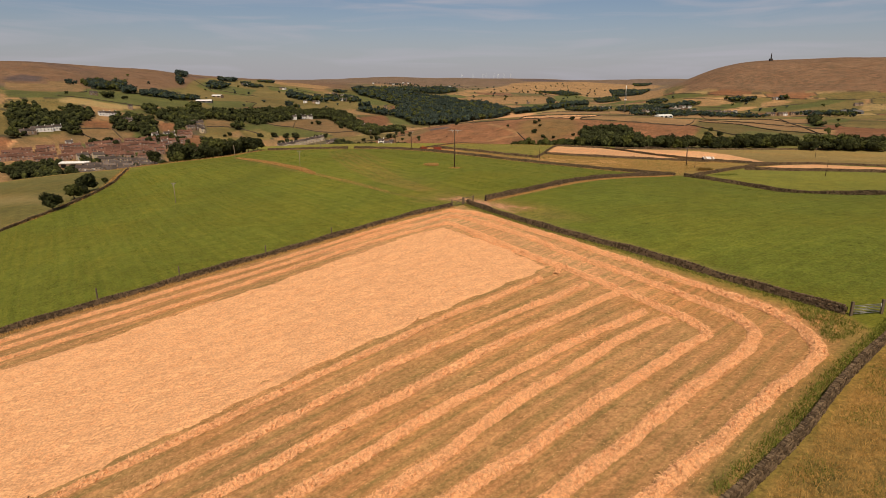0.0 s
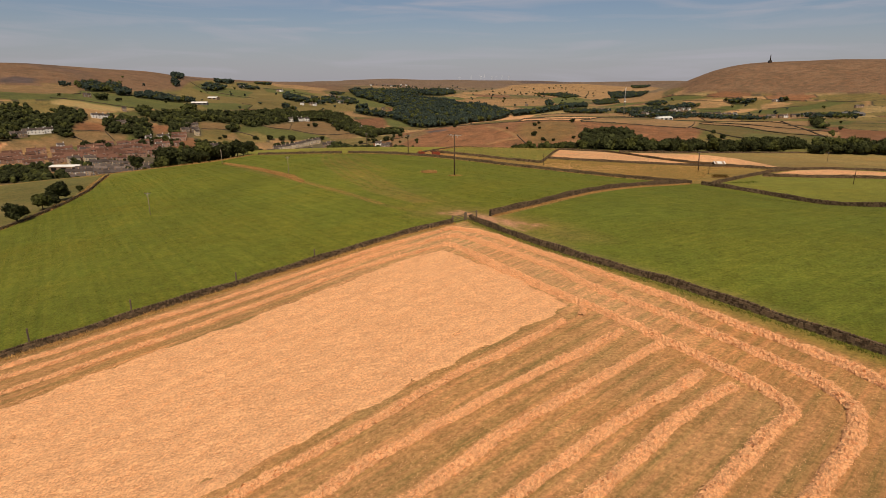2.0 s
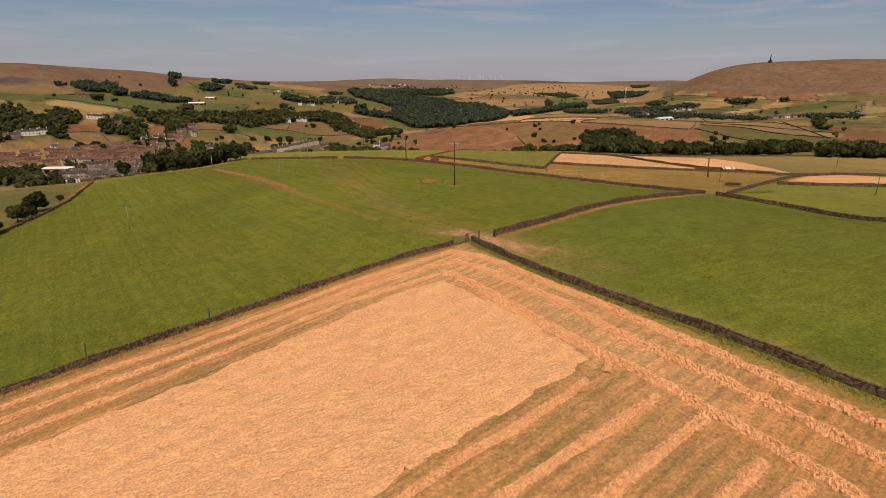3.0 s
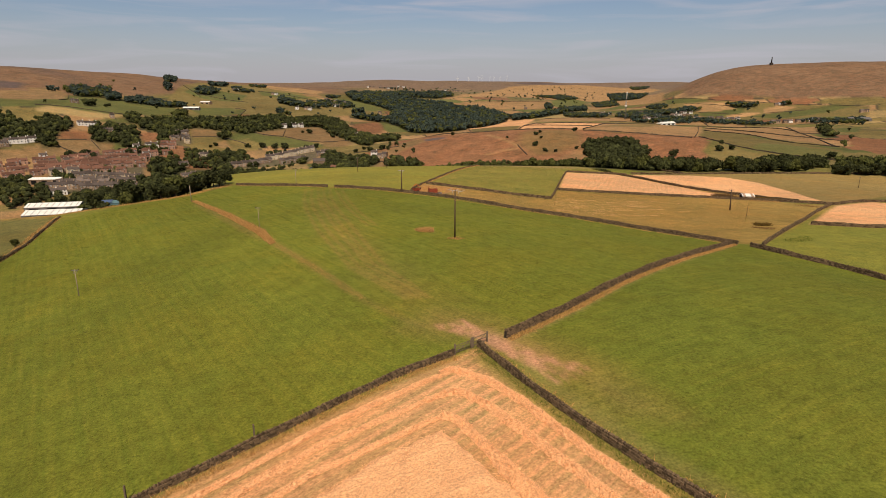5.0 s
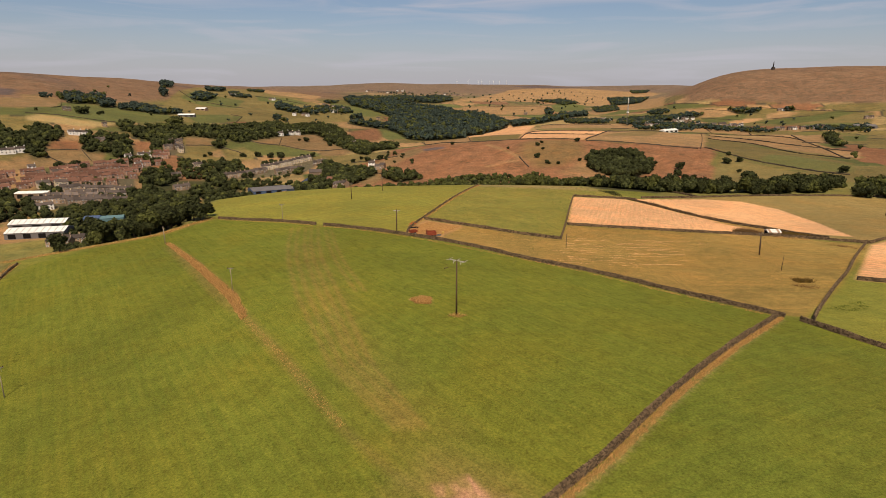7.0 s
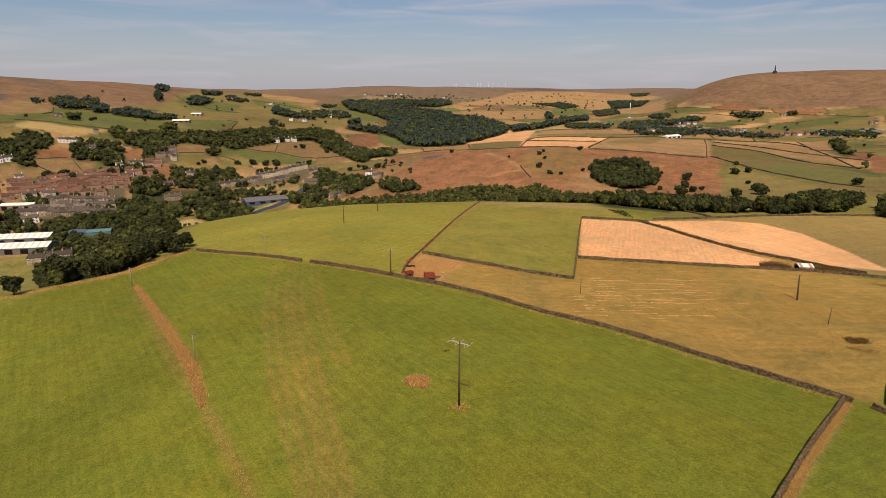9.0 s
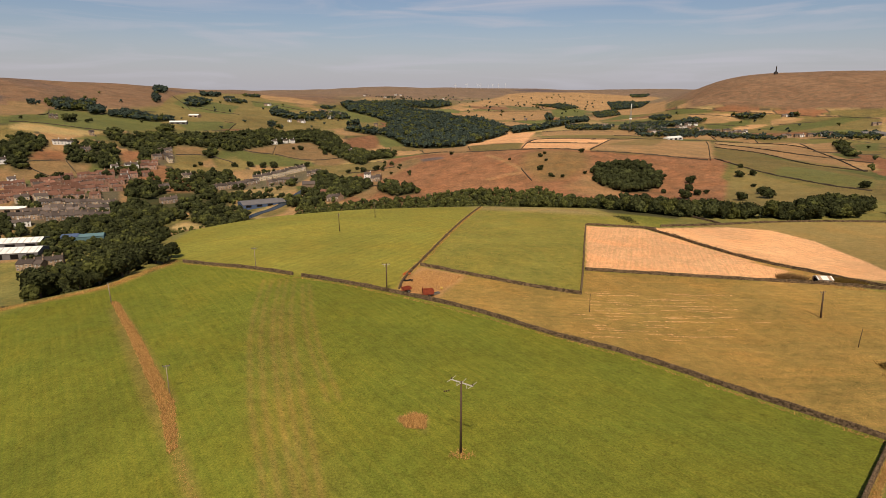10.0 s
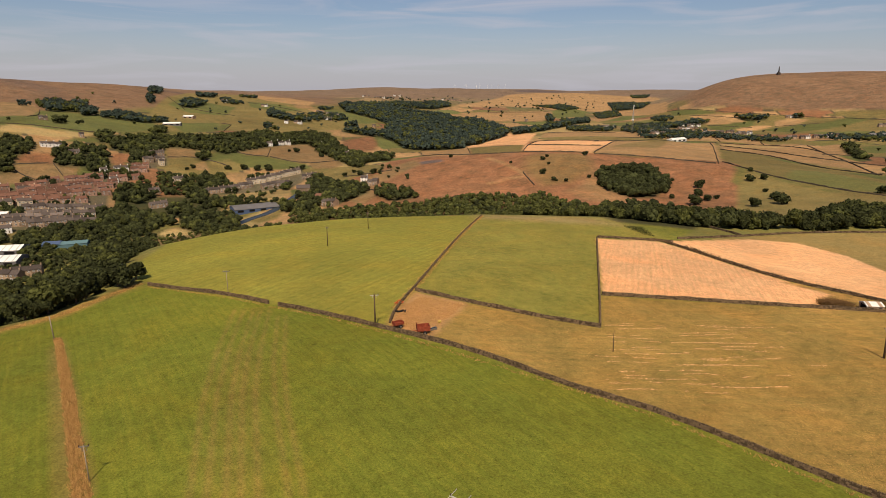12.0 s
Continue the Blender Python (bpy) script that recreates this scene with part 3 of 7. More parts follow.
cover("wood", (-78, 755), (-62, 745), (-42, 716), (-28, 689), (-51, 684), (-64, 703), (-73, 722), soft=8)
cover("wood", (-365, 596), (-356, 611), (-335, 576), (-343, 575), soft=8)
cover("wood", (-411, 642), (-411, 656), (-404, 664), (-388, 638), (-397, 629), soft=8)
cover("wood", (-440, 944), (-429, 954), (-408, 920), (-396, 875), (-410, 886), soft=8)
cover("wood", (-283, 853), (-275, 864), (-261, 849), (-257, 818), (-271, 823), soft=8)
cover("wood", (-209, 857), (-199, 860), (-187, 826), (-195, 817), soft=8)
cover("wood", (-162, 838), (-125, 789), (-98, 790), (-83, 744), (-101, 721), (-118, 700), (-142, 746), soft=8)
cover("wood", (-414, 661), (-408, 672), (-390, 644), (-398, 639), soft=8)
cover("wood", (-629, 844), (-620, 865), (-591, 857), (-570, 841), (-550, 854), (-541, 864), (-530, 887), (-529, 829), (-503, 784), (-519, 789), (-547, 775), (-538, 756), (-550, 729), soft=8)
cover("wood", (-731, 1215), (-740, 1291), (-712, 1293), (-674, 1243), (-696, 1173), soft=8)
cover("wood", (-461, 603), (-438, 620), (-413, 628), (-393, 614), (-418, 590), (-442, 577), soft=8)

# near fields
cover("green", (-300, -300), (450, -300), (450, 150), (130, 205), (102, 207), (65, 171), (50, 186), (33, 206.7), (16, 216.8), (-5, 232), (-17, 240), (-43, 255.5), (-60, 267.6), (-87, 280), (-98, 256), (-107, 247), (-120, 226), (-116, 183), (-110, 150), (-109, 120), (-160, 60), soft=1.5, rows=(34, 1.7, 0.15))
cover("pale_green", (-88.2, 282.4), (-107.4, 315), (-118.6, 365.5), (-97.9, 426.4), (-54.6, 440.1), (18.1, 441.8), (-9.4, 277.9), (-14.6, 240.6), (-42.9, 255.5), soft=2, rows=(-25, 3.0, 0.18))
cover("lime", (-8.3, 270.8), (17.7, 435.2), (83.8, 438.7), (96.6, 365.6), (63.7, 365.3), (35.4, 250.7), (22.1, 254), soft=2)
cover("midtan", (-12.7, 240.8), (-8.8, 266.2), (4.4, 260.1), (34.9, 248.6), (42, 274.8), (79, 273.8), (118.7, 270), (130, 262), (142, 258), (70, 172), (64, 174), (55.1, 184.5), (39.5, 201.8), (24.9, 211), (5.3, 227.2), soft=1.5, rows=(96, 3.0, 0.12))
cover("grass", (101, 207), (150, 200), (150, 120), (80, 148), (66, 170), soft=1.5)
cover("shade", (64, 168), (76, 148), (120, 60), (40, 50), (35.2, 52.2), (29.6, 63.8), (21.6, 75.8), (13.2, 87.4), (4.6, 104), (5.8, 111.6), (24, 129), (38.5, 146), soft=1.5, rows=(120, 1.7, 0.13))
cover("hay", (62.8, 362), (88.6, 360.5), (94.6, 344), (101.2, 322), (110.4, 300.5), (118, 289), (113, 279), (101, 274), (76.4, 276.4), (43.2, 278), soft=0.8, rows=(-18, 1.9, 0.15))
cover("hay", (98.9, 203), (142, 258), (165, 275), (190, 262), (150, 205), (113, 197.5), soft=1, rows=(60, 3.4, 0.2))
cover("olive", (157.8, 382.5), (217.9, 404.7), (167.8, 336.4), (190, 300), soft=3)
cover("olive", (124, 278), (155, 320), (190, 290), (142, 259), (118, 270), soft=2)
cover("olive", (95, 360), (130, 378), (161, 391), (205, 395), (232, 391), (330, 365), (420, 330), (330, 400), (230, 420), (135, 425), (118, 395), soft=3)
# east pasture
cover("ochre", (143, 262), (187, 296), (230, 285), (290, 372), (232, 390), (205, 394), (180, 393), (161, 390), (140, 382), (118, 374), (125, 279), soft=3)
cover("tan", (-9.6, 267.2), (3.8, 260), (-1.4, 244.5), (-5, 232.3), (-14.2, 241), (-13.4, 251.8), soft=2)
cover("stubble", (-9.6, 267.2), (3.8, 260), (-1.4, 244.5), (-5, 232.3), (-14.2, 241), (-13.4, 251.8), soft=2, amount=0.85)
cover("hay", (91, 361.5), (116, 369), (136, 374), (152, 368), (158, 344), (154, 306), (147, 274), (128, 280), (121.5, 290), (112, 301), (102.6, 323), (95.6, 346), soft=0.8, rows=(30, 1.9, 0.15))
cover("rough", (95, 268), (118, 270), (128, 277), (121, 289), (111.5, 299), (107, 300), (115, 288), (106, 279), soft=2)
cover("stubble", (-0.6, 106.2), (-20, 90.8), (-36.2, 76), (-52.9, 63), (-140, 7), (-60, -45), (14, 28.3), (21, 34.2), (30.6, 43.2), (34.5, 48), (34.8, 51.8), (29, 63.6), (21, 75.6), (12.6, 87.4), (4.8, 102.2), (2, 109), soft=0.8, rows=(133.8, 1.6, 0.36))
cover("hay", (-0.5, 105), (-13, 95), (-24, 84), (-14, 82), (-3, 92), (4, 82), (12, 68), (16, 62), (20, 60), (16, 78), (9, 92), (3, 103), soft=6, amount=0.5)
cover("rough", (14, 28), (17.2, 30.6), (21.2, 34), (25.9, 38.7), (30.8, 43), (35.3, 46.9), (80, 75), (140, 40), (60, -60), (-60, -60), soft=1.2)
cover("grass", (35, 52), (35.3, 47), (30.8, 43), (21.2, 34), (14, 28), (13, 29.5), (22, 38), (30, 46), (32.5, 51), (33, 56), soft=2.5, amount=0.55)
cover("meadow", (-102, 110), (-104.5, 140), (-104.6, 155), (-105.4, 166), (-107.5, 178), (-110.5, 190), (-116, 203), (-126, 227), (-132, 230), (-185, 236), (-250, 200), (-300, 100), soft=1.5)
band("rough", [(-92, 285), (-99, 256), (-108, 249), (-133, 231), (-185, 237)], 5, soft=3, amount=0.8)
cover("straw", (-112, 170), (-185, 205), (-230, 200), (-190, 180), (-113, 163), soft=8, amount=0.5)
cover("straw", (18, 446), (82, 434), (85, 404), (52, 412), (17, 426), soft=20, amount=0.85)  # dry crest
cover("worn", (-89.5, 240.6), (-86.4, 240), (-66.6, 213.2), (-45.2, 182.4), (-49.5, 182.9), (-71, 213.9), soft=0.8, amount=0.55)
cover("worn", (-86.5, 234.5), (-83.5, 235.3), (-48.8, 185.3), (-39.7, 170.6), (-24.9, 147.5), (-14.2, 129.2), (-5.3, 117.1), (-6.8, 117.9), (-15, 128.6), (-26.8, 147.1), (-40.2, 167.9), (-52.7, 184.6), soft=1.6, amount=0.55)
cover("straw", (-8.9, 174.3), (-6.8, 175.7), (-4.9, 175), (-4.9, 171.5), (-7.6, 171.8), soft=0.8)
band("worn", [(-42.1, 226.7), (-25.7, 174.6), (-12.3, 142.5), (-4.1, 125.4), (1.1, 114.8)], 9, soft=7, amount=0.2)
band("track", [(-52.9, 253.9), (-46.9, 226.4), (-41.8, 207.1), (-33.1, 180.7), (-19.22, 146), (-7.84, 128)], 0.7, soft=0.9, amount=0.42)
band("track", [(-50.7, 253.9), (-44.7, 226.4), (-39.6, 207.1), (-30.9, 180.7), (-17.68, 146), (-6.96, 128)], 0.7, soft=0.9, amount=0.42)
band("track", [(-48.3, 253.9), (-42.3, 226.4), (-37.2, 207.1), (-28.5, 180.7), (-16, 146), (-6, 128)], 0.7, soft=0.9, amount=0.42)
band("track", [(-46.5, 253.9), (-40.5, 226.4), (-35.4, 207.1), (-26.7, 180.7), (-14.74, 146), (-5.28, 128)], 0.7, soft=0.9, amount=0.42)
band("track", [(-44.3, 253.9), (-38.3, 226.4), (-33.2, 207.1), (-24.5, 180.7), (-13.2, 146), (-4.4, 128)], 0.7, soft=0.9, amount=0.42)
band("track", [(-40.5, 246.7), (-33.9, 220.3), (-28.7, 202.9), (-20.6, 180.3)], 0.7, soft=0.9, amount=0.42)
band("track", [(-38.6, 246.7), (-32, 220.3), (-26.8, 202.9), (-18.7, 180.3)], 0.7, soft=0.9, amount=0.42)
cover("worn", (-3, 122), (4, 118), (9, 113), (16, 103), (20, 92), (14, 92), (8, 104), (1, 111), (-8, 116), soft=6, amount=0.55)
cover("dirt", (0.4, 115.6), (2.5, 114.9), (5.6, 111.7), (8.4, 108.4), (10.4, 104), (8.4, 104), (5.3, 108.6), (2.6, 112.1), soft=3.2, amount=0.7)
for k in (-2, -1, 0, 1, 2):
    band("dirt", [(-1.6 + 0.9 * k, 117.4 + 0.5 * k), (0.9 + 0.45 * k, 114.4 + 0.35 * k), (3.2 + 0.3 * k, 111.4 + 0.3 * k), (6.3 + 0.35 * k, 106.8 + 0.3 * k), (9.4 + 0.5 * k, 103.4 + 0.5 * k), (12 + 0.9 * k, 100.6 + 0.9 * k)], 0.6, soft=0.6, amount=0.95)
band("straw", [(6.4, 110.6), (10.8, 114.8), (16.8, 120.8), (25, 130.4), (31.2, 137.4), (39.2, 146.2), (48.4, 156.4), (63, 171.4)], 0.9, soft=0.7, amount=0.7)
band("straw", [(-1.5, 105.4), (-20.2, 90.4), (-36.4, 75.4), (-53, 62.4)], 1.4, soft=1.0, amount=0.35)
band("grass", [(2.2, 106.4), (8, 94.6), (12, 87), (20.4, 75.2), (28.4, 63.4), (33.6, 53.6)], 2.4, soft=1.4, amount=0.7)
band("straw", [(6.3, 104), (14, 89), (22.4, 77), (27, 70.5), (32.5, 61.5)], 2.0, soft=2.0, amount=0.3)


def ground_material():
    """Turf, stubble and moor: the colour of each field, its mowing rows, patches, tufts and fine grain."""
    m = bpy.data.materials.new("turf_and_stubble")
    m.use_nodes = True
    n, l = m.node_tree.nodes, m.node_tree.links
    b = n["Principled BSDF"]
    b.inputs["Roughness"].default_value, b.inputs["Specular IOR Level"].default_value = 0.95, 0.1
    co = n.new("ShaderNodeTexCoord").outputs["Object"]
    colour = n.new("ShaderNodeAttribute")
    colour.attribute_name = "cover"
    rows = n.new("ShaderNodeAttribute")
    rows.attribute_name = "rows"
    out = colour.outputs["Color"]

    def maths(op, a, c):
        k = n.new("ShaderNodeMath")
        k.operation = op
        for i, v in enumerate((a, c)):
            if v is None:
                continue
            if isinstance(v, (int, float)):
                k.inputs[i].default_value = v
            else:
                l.new(v, k.inputs[i])
        return k.outputs[0]

    def grain(scale, detail, distortion=0.0, rough=0.55):
        t = n.new("ShaderNodeTexNoise")
        t.inputs["Scale"].default_value, t.inputs["Detail"].default_value = scale, detail
        t.inputs["Distortion"].default_value, t.inputs["Roughness"].default_value = distortion, rough
        l.new(co, t.inputs["Vector"])
        return t

    def times(fac, low, high, a=0.3, z=0.7):
        nonlocal out
        r = n.new("ShaderNodeMapRange")
        r.inputs["From Min"].default_value, r.inputs["From Max"].default_value = a, z
        r.inputs["To Min"].default_value, r.inputs["To Max"].default_value = low, high
        l.new(fac, r.inputs["Value"])
        k = n.new("ShaderNodeVectorMath")
        k.operation = "MULTIPLY"
        l.new(out, k.inputs[0])
        l.new(r.outputs["Result"], k.inputs[1])
        out = k.outputs[0]

    # patches that lean to straw and to deep green
    patch = grain(0.055, 5, 0.6)
    lean = n.new("ShaderNodeMixRGB")
    lean.blend_type = "MULTIPLY"
    lean.inputs["Color2"].default_value = (1.14, 1.02, 0.94, 1)
    pr = n.new("ShaderNodeMapRange")
    pr.inputs["From Min"].default_value, pr.inputs["From Max"].default_value = 0.42, 0.68
    l.new(patch.outputs["Fac"], pr.inputs["Value"])
    l.new(pr.outputs["Result"], lean.inputs["Fac"])
    l.new(out, lean.inputs["Color1"])
    out = lean.outputs["Color"]
    times(grain(0.012, 6, 0.8).outputs["Fac"], 0.88, 1.12, 0.36, 0.64)
    times(grain(0.4, 6, 0.3, 0.7).outputs["Fac"], 0.88, 1.12, 0.38, 0.62)
    times(grain(3.2, 8, 0.0, 0.8).outputs["Fac"], 0.60, 1.40, 0.36, 0.64)
    # broad mottling of bracken, moor and tired pasture
    spot = maths("ADD", maths("MULTIPLY", maths("SUBTRACT", grain(0.06, 6, 0.4, 0.65).outputs["Fac"], 0.5), 4.5), maths("MULTIPLY", maths("SUBTRACT", grain(0.35, 8, 0.5, 0.85).outputs["Fac"], 0.5), 6.5))
    shade = maths("ADD", maths("MULTIPLY", spot, colour.outputs["Alpha"]), 1.0)
    kk = n.new("ShaderNodeVectorMath")
    kk.operation = "MULTIPLY"
    l.new(out, kk.inputs[0])
    warm = n.new("ShaderNodeCombineXYZ")
    l.new(shade, warm.inputs[0])
    l.new(maths("ADD", maths("MULTIPLY", shade, 0.8), 0.2), warm.inputs[1])
    l.new(maths("ADD", maths("MULTIPLY", shade, 0.85), 0.15), warm.inputs[2])
    l.new(warm.outputs[0], kk.inputs[1])
    out = kk.outputs[0]
    # mowing rows: long streaks that follow each field's direction
    sep = n.new("ShaderNodeSeparateXYZ")
    l.new(rows.outputs["Vector"], sep.inputs[0])
    place = n.new("ShaderNodeSeparateXYZ")
    l.new(co, place.inputs[0])
    u = maths("ADD", maths("MULTIPLY", place.outputs[0], sep.outputs[0]), maths("MULTIPLY", place.outputs[1], sep.outputs[1]))
    v = maths("SUBTRACT", maths("MULTIPLY", place.outputs[1], sep.outputs[0]), maths("MULTIPLY", place.outputs[0], sep.outputs[1]))
    lane = n.new("ShaderNodeCombineXYZ")
    l.new(maths("MULTIPLY", u, 0.45), lane.inputs[0])
    l.new(maths("MULTIPLY", v, 0.02), lane.inputs[1])
    streak = n.new("ShaderNodeTexNoise")
    streak.inputs["Scale"].default_value, streak.inputs["Detail"].default_value = 1.0, 5
    l.new(lane.outputs[0], streak.inputs["Vector"])
    fine_lane = n.new("ShaderNodeCombineXYZ")
    l.new(maths("MULTIPLY", u, 1.9), fine_lane.inputs[0])
    l.new(maths("MULTIPLY", v, 0.16), fine_lane.inputs[1])
    fine = n.new("ShaderNodeTexNoise")
    fine.inputs["Scale"].default_value, fine.inputs["Detail"].default_value = 1.0, 6
    fine.inputs["Roughness"].default_value = 0.7
    l.new(fine_lane.outputs[0], fine.inputs["Vector"])
    wave = maths("SINE", maths("ADD", u, maths("MULTIPLY", grain(0.05, 2).outputs["Fac"], 2.0)), None)
    both = maths("ADD", maths("MULTIPLY", maths("SUBTRACT", streak.outputs["Fac"], 0.5), 3.6), maths("ADD", maths("MULTIPLY", wave, 0.3), maths("MULTIPLY", maths("SUBTRACT", fine.outputs["Fac"], 0.5), 3.5)))
    swing = maths("ADD", maths("MULTIPLY", both, sep.outputs[2]), 1.0)
    k = n.new("ShaderNodeVectorMath")
    k.operation = "MULTIPLY"
    l.new(out, k.inputs[0])
    tinted = n.new("ShaderNodeCombineXYZ")
    l.new(swing, tinted.inputs[0])
    l.new(maths("ADD", maths("MULTIPLY", swing, 0.6), 0.4), tinted.inputs[1])
    l.new(maths("ADD", maths("MULTIPLY", swing, 0.8), 0.2), tinted.inputs[2])
    l.new(tinted.outputs[0], k.inputs[1])
    out = k.outputs[0]
    # scattered darker tufts
    times(grain(0.9, 3, 0.2).outputs["Fac"], 1.0, 0.72, 0.64, 0.74)
    l.new(out, b.inputs["Base Color"])
    bp = n.new("ShaderNodeBump")
    bp.inputs["Strength"].default_value, bp.inputs["Distance"].default_value = 0.7, 0.12
    l.new(grain(3.5, 6, 0.0, 0.7).outputs["Fac"], bp.inputs["Height"])
    l.new(bp.outputs["Normal"], b.inputs["Normal"])
    return m


nt, nr = len(turns), len(reach)
ia = np.arange(nt)
ib = (ia + 1) % nt
rowi = np.arange(nr - 1)[:, None] * nt
quads = np.stack([rowi + ia, rowi + ib, rowi + nt + ib, rowi + nt + ia], -1).reshape(-1, 4)[:, ::-1]
ground_mesh = fast_mesh("ground", np.stack([GX, GY, GZ], 1), quads, [ground_material()], smooth=True)
att = ground_mesh.attributes.new("cover", "FLOAT_COLOR", "POINT")
att.data.foreach_set("color", COVER.ravel())
att = ground_mesh.attributes.new("rows", "FLOAT_VECTOR", "POINT")
att.data.foreach_set("vector", ROWS.ravel())
tagged(new("ground", ground_mesh), "rolling pasture, hay fields and brown moorland", "ground", kind="structure")


# ---- helpers for things ----
def thing(name, x, y, label, category, group="", kind="", turn=0.0, z=None):
    e = new(name)
    e.matrix_world = pose(x, y, height(x, y) if z is None else z, 0, 0, turn)
    return tagged(e, label, category, group, kind)


def part(name, me, parent, label=""):
    """One mesh object under a thing or a part, in its parent's space."""
    ob = new(name, me)
    ob.parent = parent
    return tagged(ob, label)


BOX_FACES = np.array([(0, 3, 2, 1), (4, 5, 6, 7), (0, 1, 5, 4), (1, 2, 6, 5), (2, 3, 7, 6), (3, 0, 4, 7)])


def boxes_mesh(name, items, mat):
    """Joined boxes: centre, size and, where wanted, a turn about z in degrees."""
    vs, fs = [], []
    for c, s, *a in items:
        a = radians(a[0]) if a else 0.0
        for dx, dy, dz in ((-1, -1, -1), (1, -1, -1), (1, 1, -1), (-1, 1, -1), (-1, -1, 1), (1, -1, 1), (1, 1, 1), (-1, 1, 1)):
            px, py = dx * s[0] / 2, dy * s[1] / 2
            vs.append((c[0] + px * math.cos(a) - py * math.sin(a), c[1] + px * math.sin(a) + py * math.cos(a), c[2] + dz * s[2] / 2))
        fs.extend(BOX_FACES + 8 * len(fs) // 6)
    return fast_mesh(name, vs, np.array(fs), [mat])


def tube(name, line, radii, mat, sides=8):
    """A rounded, tapering bar along a line of points."""
    pts = [Vector(p) for p in line]
    vs, fs = [], []
    for i, p in enumerate(pts):
        d = (pts[min(i + 1, len(pts) - 1)] - pts[max(i - 1, 0)]).normalized()
        u = d.orthogonal().normalized()
        w = d.cross(u)
        r = radii[i] if isinstance(radii, (list, tuple)) else radii
        for k in range(sides):
            a = 6.28319 * k / sides
            vs.append(tuple(p + r * (math.cos(a) * u + math.sin(a) * w)))
    for i in range(len(pts) - 1):
        for k in range(sides):
            k2 = (k + 1) % sides
            fs.append((i * sides + k, i * sides + k2, (i + 1) * sides + k2, (i + 1) * sides + k))
    me = bpy.data.meshes.new(name)
    n = len(pts) - 1
    me.from_pydata(vs, [], fs + [tuple(range(sides))[::-1], tuple(n * sides + k for k in range(sides))])
    me.materials.append(mat)
    me.polygons.foreach_set("use_smooth", np.array([True] * len(fs) + [False, False]))
    return me


def along(line, step):
    """Points, headings and distances along a line at even steps, with rounded corners."""
    p = np.array(line, float)
    for _ in range(2):
        q = [p[0]]
        for a, b in zip(p[:-1], p[1:]):
            q += [a * 0.75 + b * 0.25, a * 0.25 + b * 0.75]
        p = np.array(q + [p[-1]])
    seg = np.hypot(*np.diff(p, axis=0).T)
    s = np.concatenate([[0], np.cumsum(seg)])
    t = np.arange(0, s[-1], step)
    xy = np.stack([np.interp(t, s, p[:, 0]), np.interp(t, s, p[:, 1])], 1)
    d = np.gradient(xy, axis=0)
    d /= np.maximum(np.hypot(d[:, 0], d[:, 1]), 1e-6)[:, None]
    return xy, d, t


# ---- dry stone walls ----
def stone_blocks(line, h, size, rng, sides=(-1, 1), cope=True):
    """Corners of the stones of a wall: two battered faces in uneven courses, and upright cope stones on top."""
    xy, d, t = along(line, 0.25)
    total = t[-1]
    zz = land(xy[:, 0], xy[:, 1])
    rows = []
    courses = max(2, int(h / size))
    sag = 0.06 * np.sin(t / 3.1) + 0.05 * np.sin(t / 1.3 + 2)
    for side in sides:
        for c in range(courses):
            s = rng.uniform(0, size)
            while s < total:
                ln = rng.uniform(0.9, 2.3) * size
                f = (c + 0.5) / courses
                rows.append((s + ln / 2, side * (0.17 - 0.06 * f) + rng.uniform(-0.035, 0.035), f * h, ln * 0.97, 0.2, h / courses * rng.uniform(0.86, 1.02), rng.uniform(-7, 7)))
                s += ln
    if cope:
        s = 0.0
        while s < total:
            ln = rng.uniform(0.35, 0.8) * size
            if rng.random() > 0.05:
                rows.append((s + ln / 2, rng.uniform(-0.04, 0.04), h + 0.1, ln * 0.9, rng.uniform(0.2, 0.31), rng.uniform(0.10, 0.19), rng.uniform(-16, 16)))
            s += ln
    r = np.array(rows)
    s = np.clip(r[:, 0], 0, total - 0.01)
    px, py, pz = (np.interp(s, t, v) for v in (xy[:, 0], xy[:, 1], zz))
    dx, dy = np.interp(s, t, d[:, 0]), np.interp(s, t, d[:, 1])
    a = np.radians(r[:, 6])
    ex, ey = dx * np.cos(a) - dy * np.sin(a), dx * np.sin(a) + dy * np.cos(a)
    c = np.stack([px - dy * r[:, 1], py + dx * r[:, 1], pz + r[:, 2] - 0.04 + np.interp(s, t, sag) * r[:, 2] / h], 1)
    gen = np.random.default_rng(rng.randint(0, 10 ** 6))
    out = np.zeros((len(r), 8, 3))
    for k, (ux, uy, uz) in enumerate(((-1, -1, -1), (1, -1, -1), (1, 1, -1), (-1, 1, -1), (-1, -1, 1), (1, -1, 1), (1, 1, 1), (-1, 1, 1))):
        lx, ly, lz = ux * r[:, 3] / 2, uy * r[:, 4] / 2, uz * r[:, 5] / 2
        out[:, k, 0] = c[:, 0] + ex * lx - ey * ly
        out[:, k, 1] = c[:, 1] + ey * lx + ex * ly
        out[:, k, 2] = c[:, 2] + lz
    return out + gen.normal(0, 0.10 * size, out.shape), c


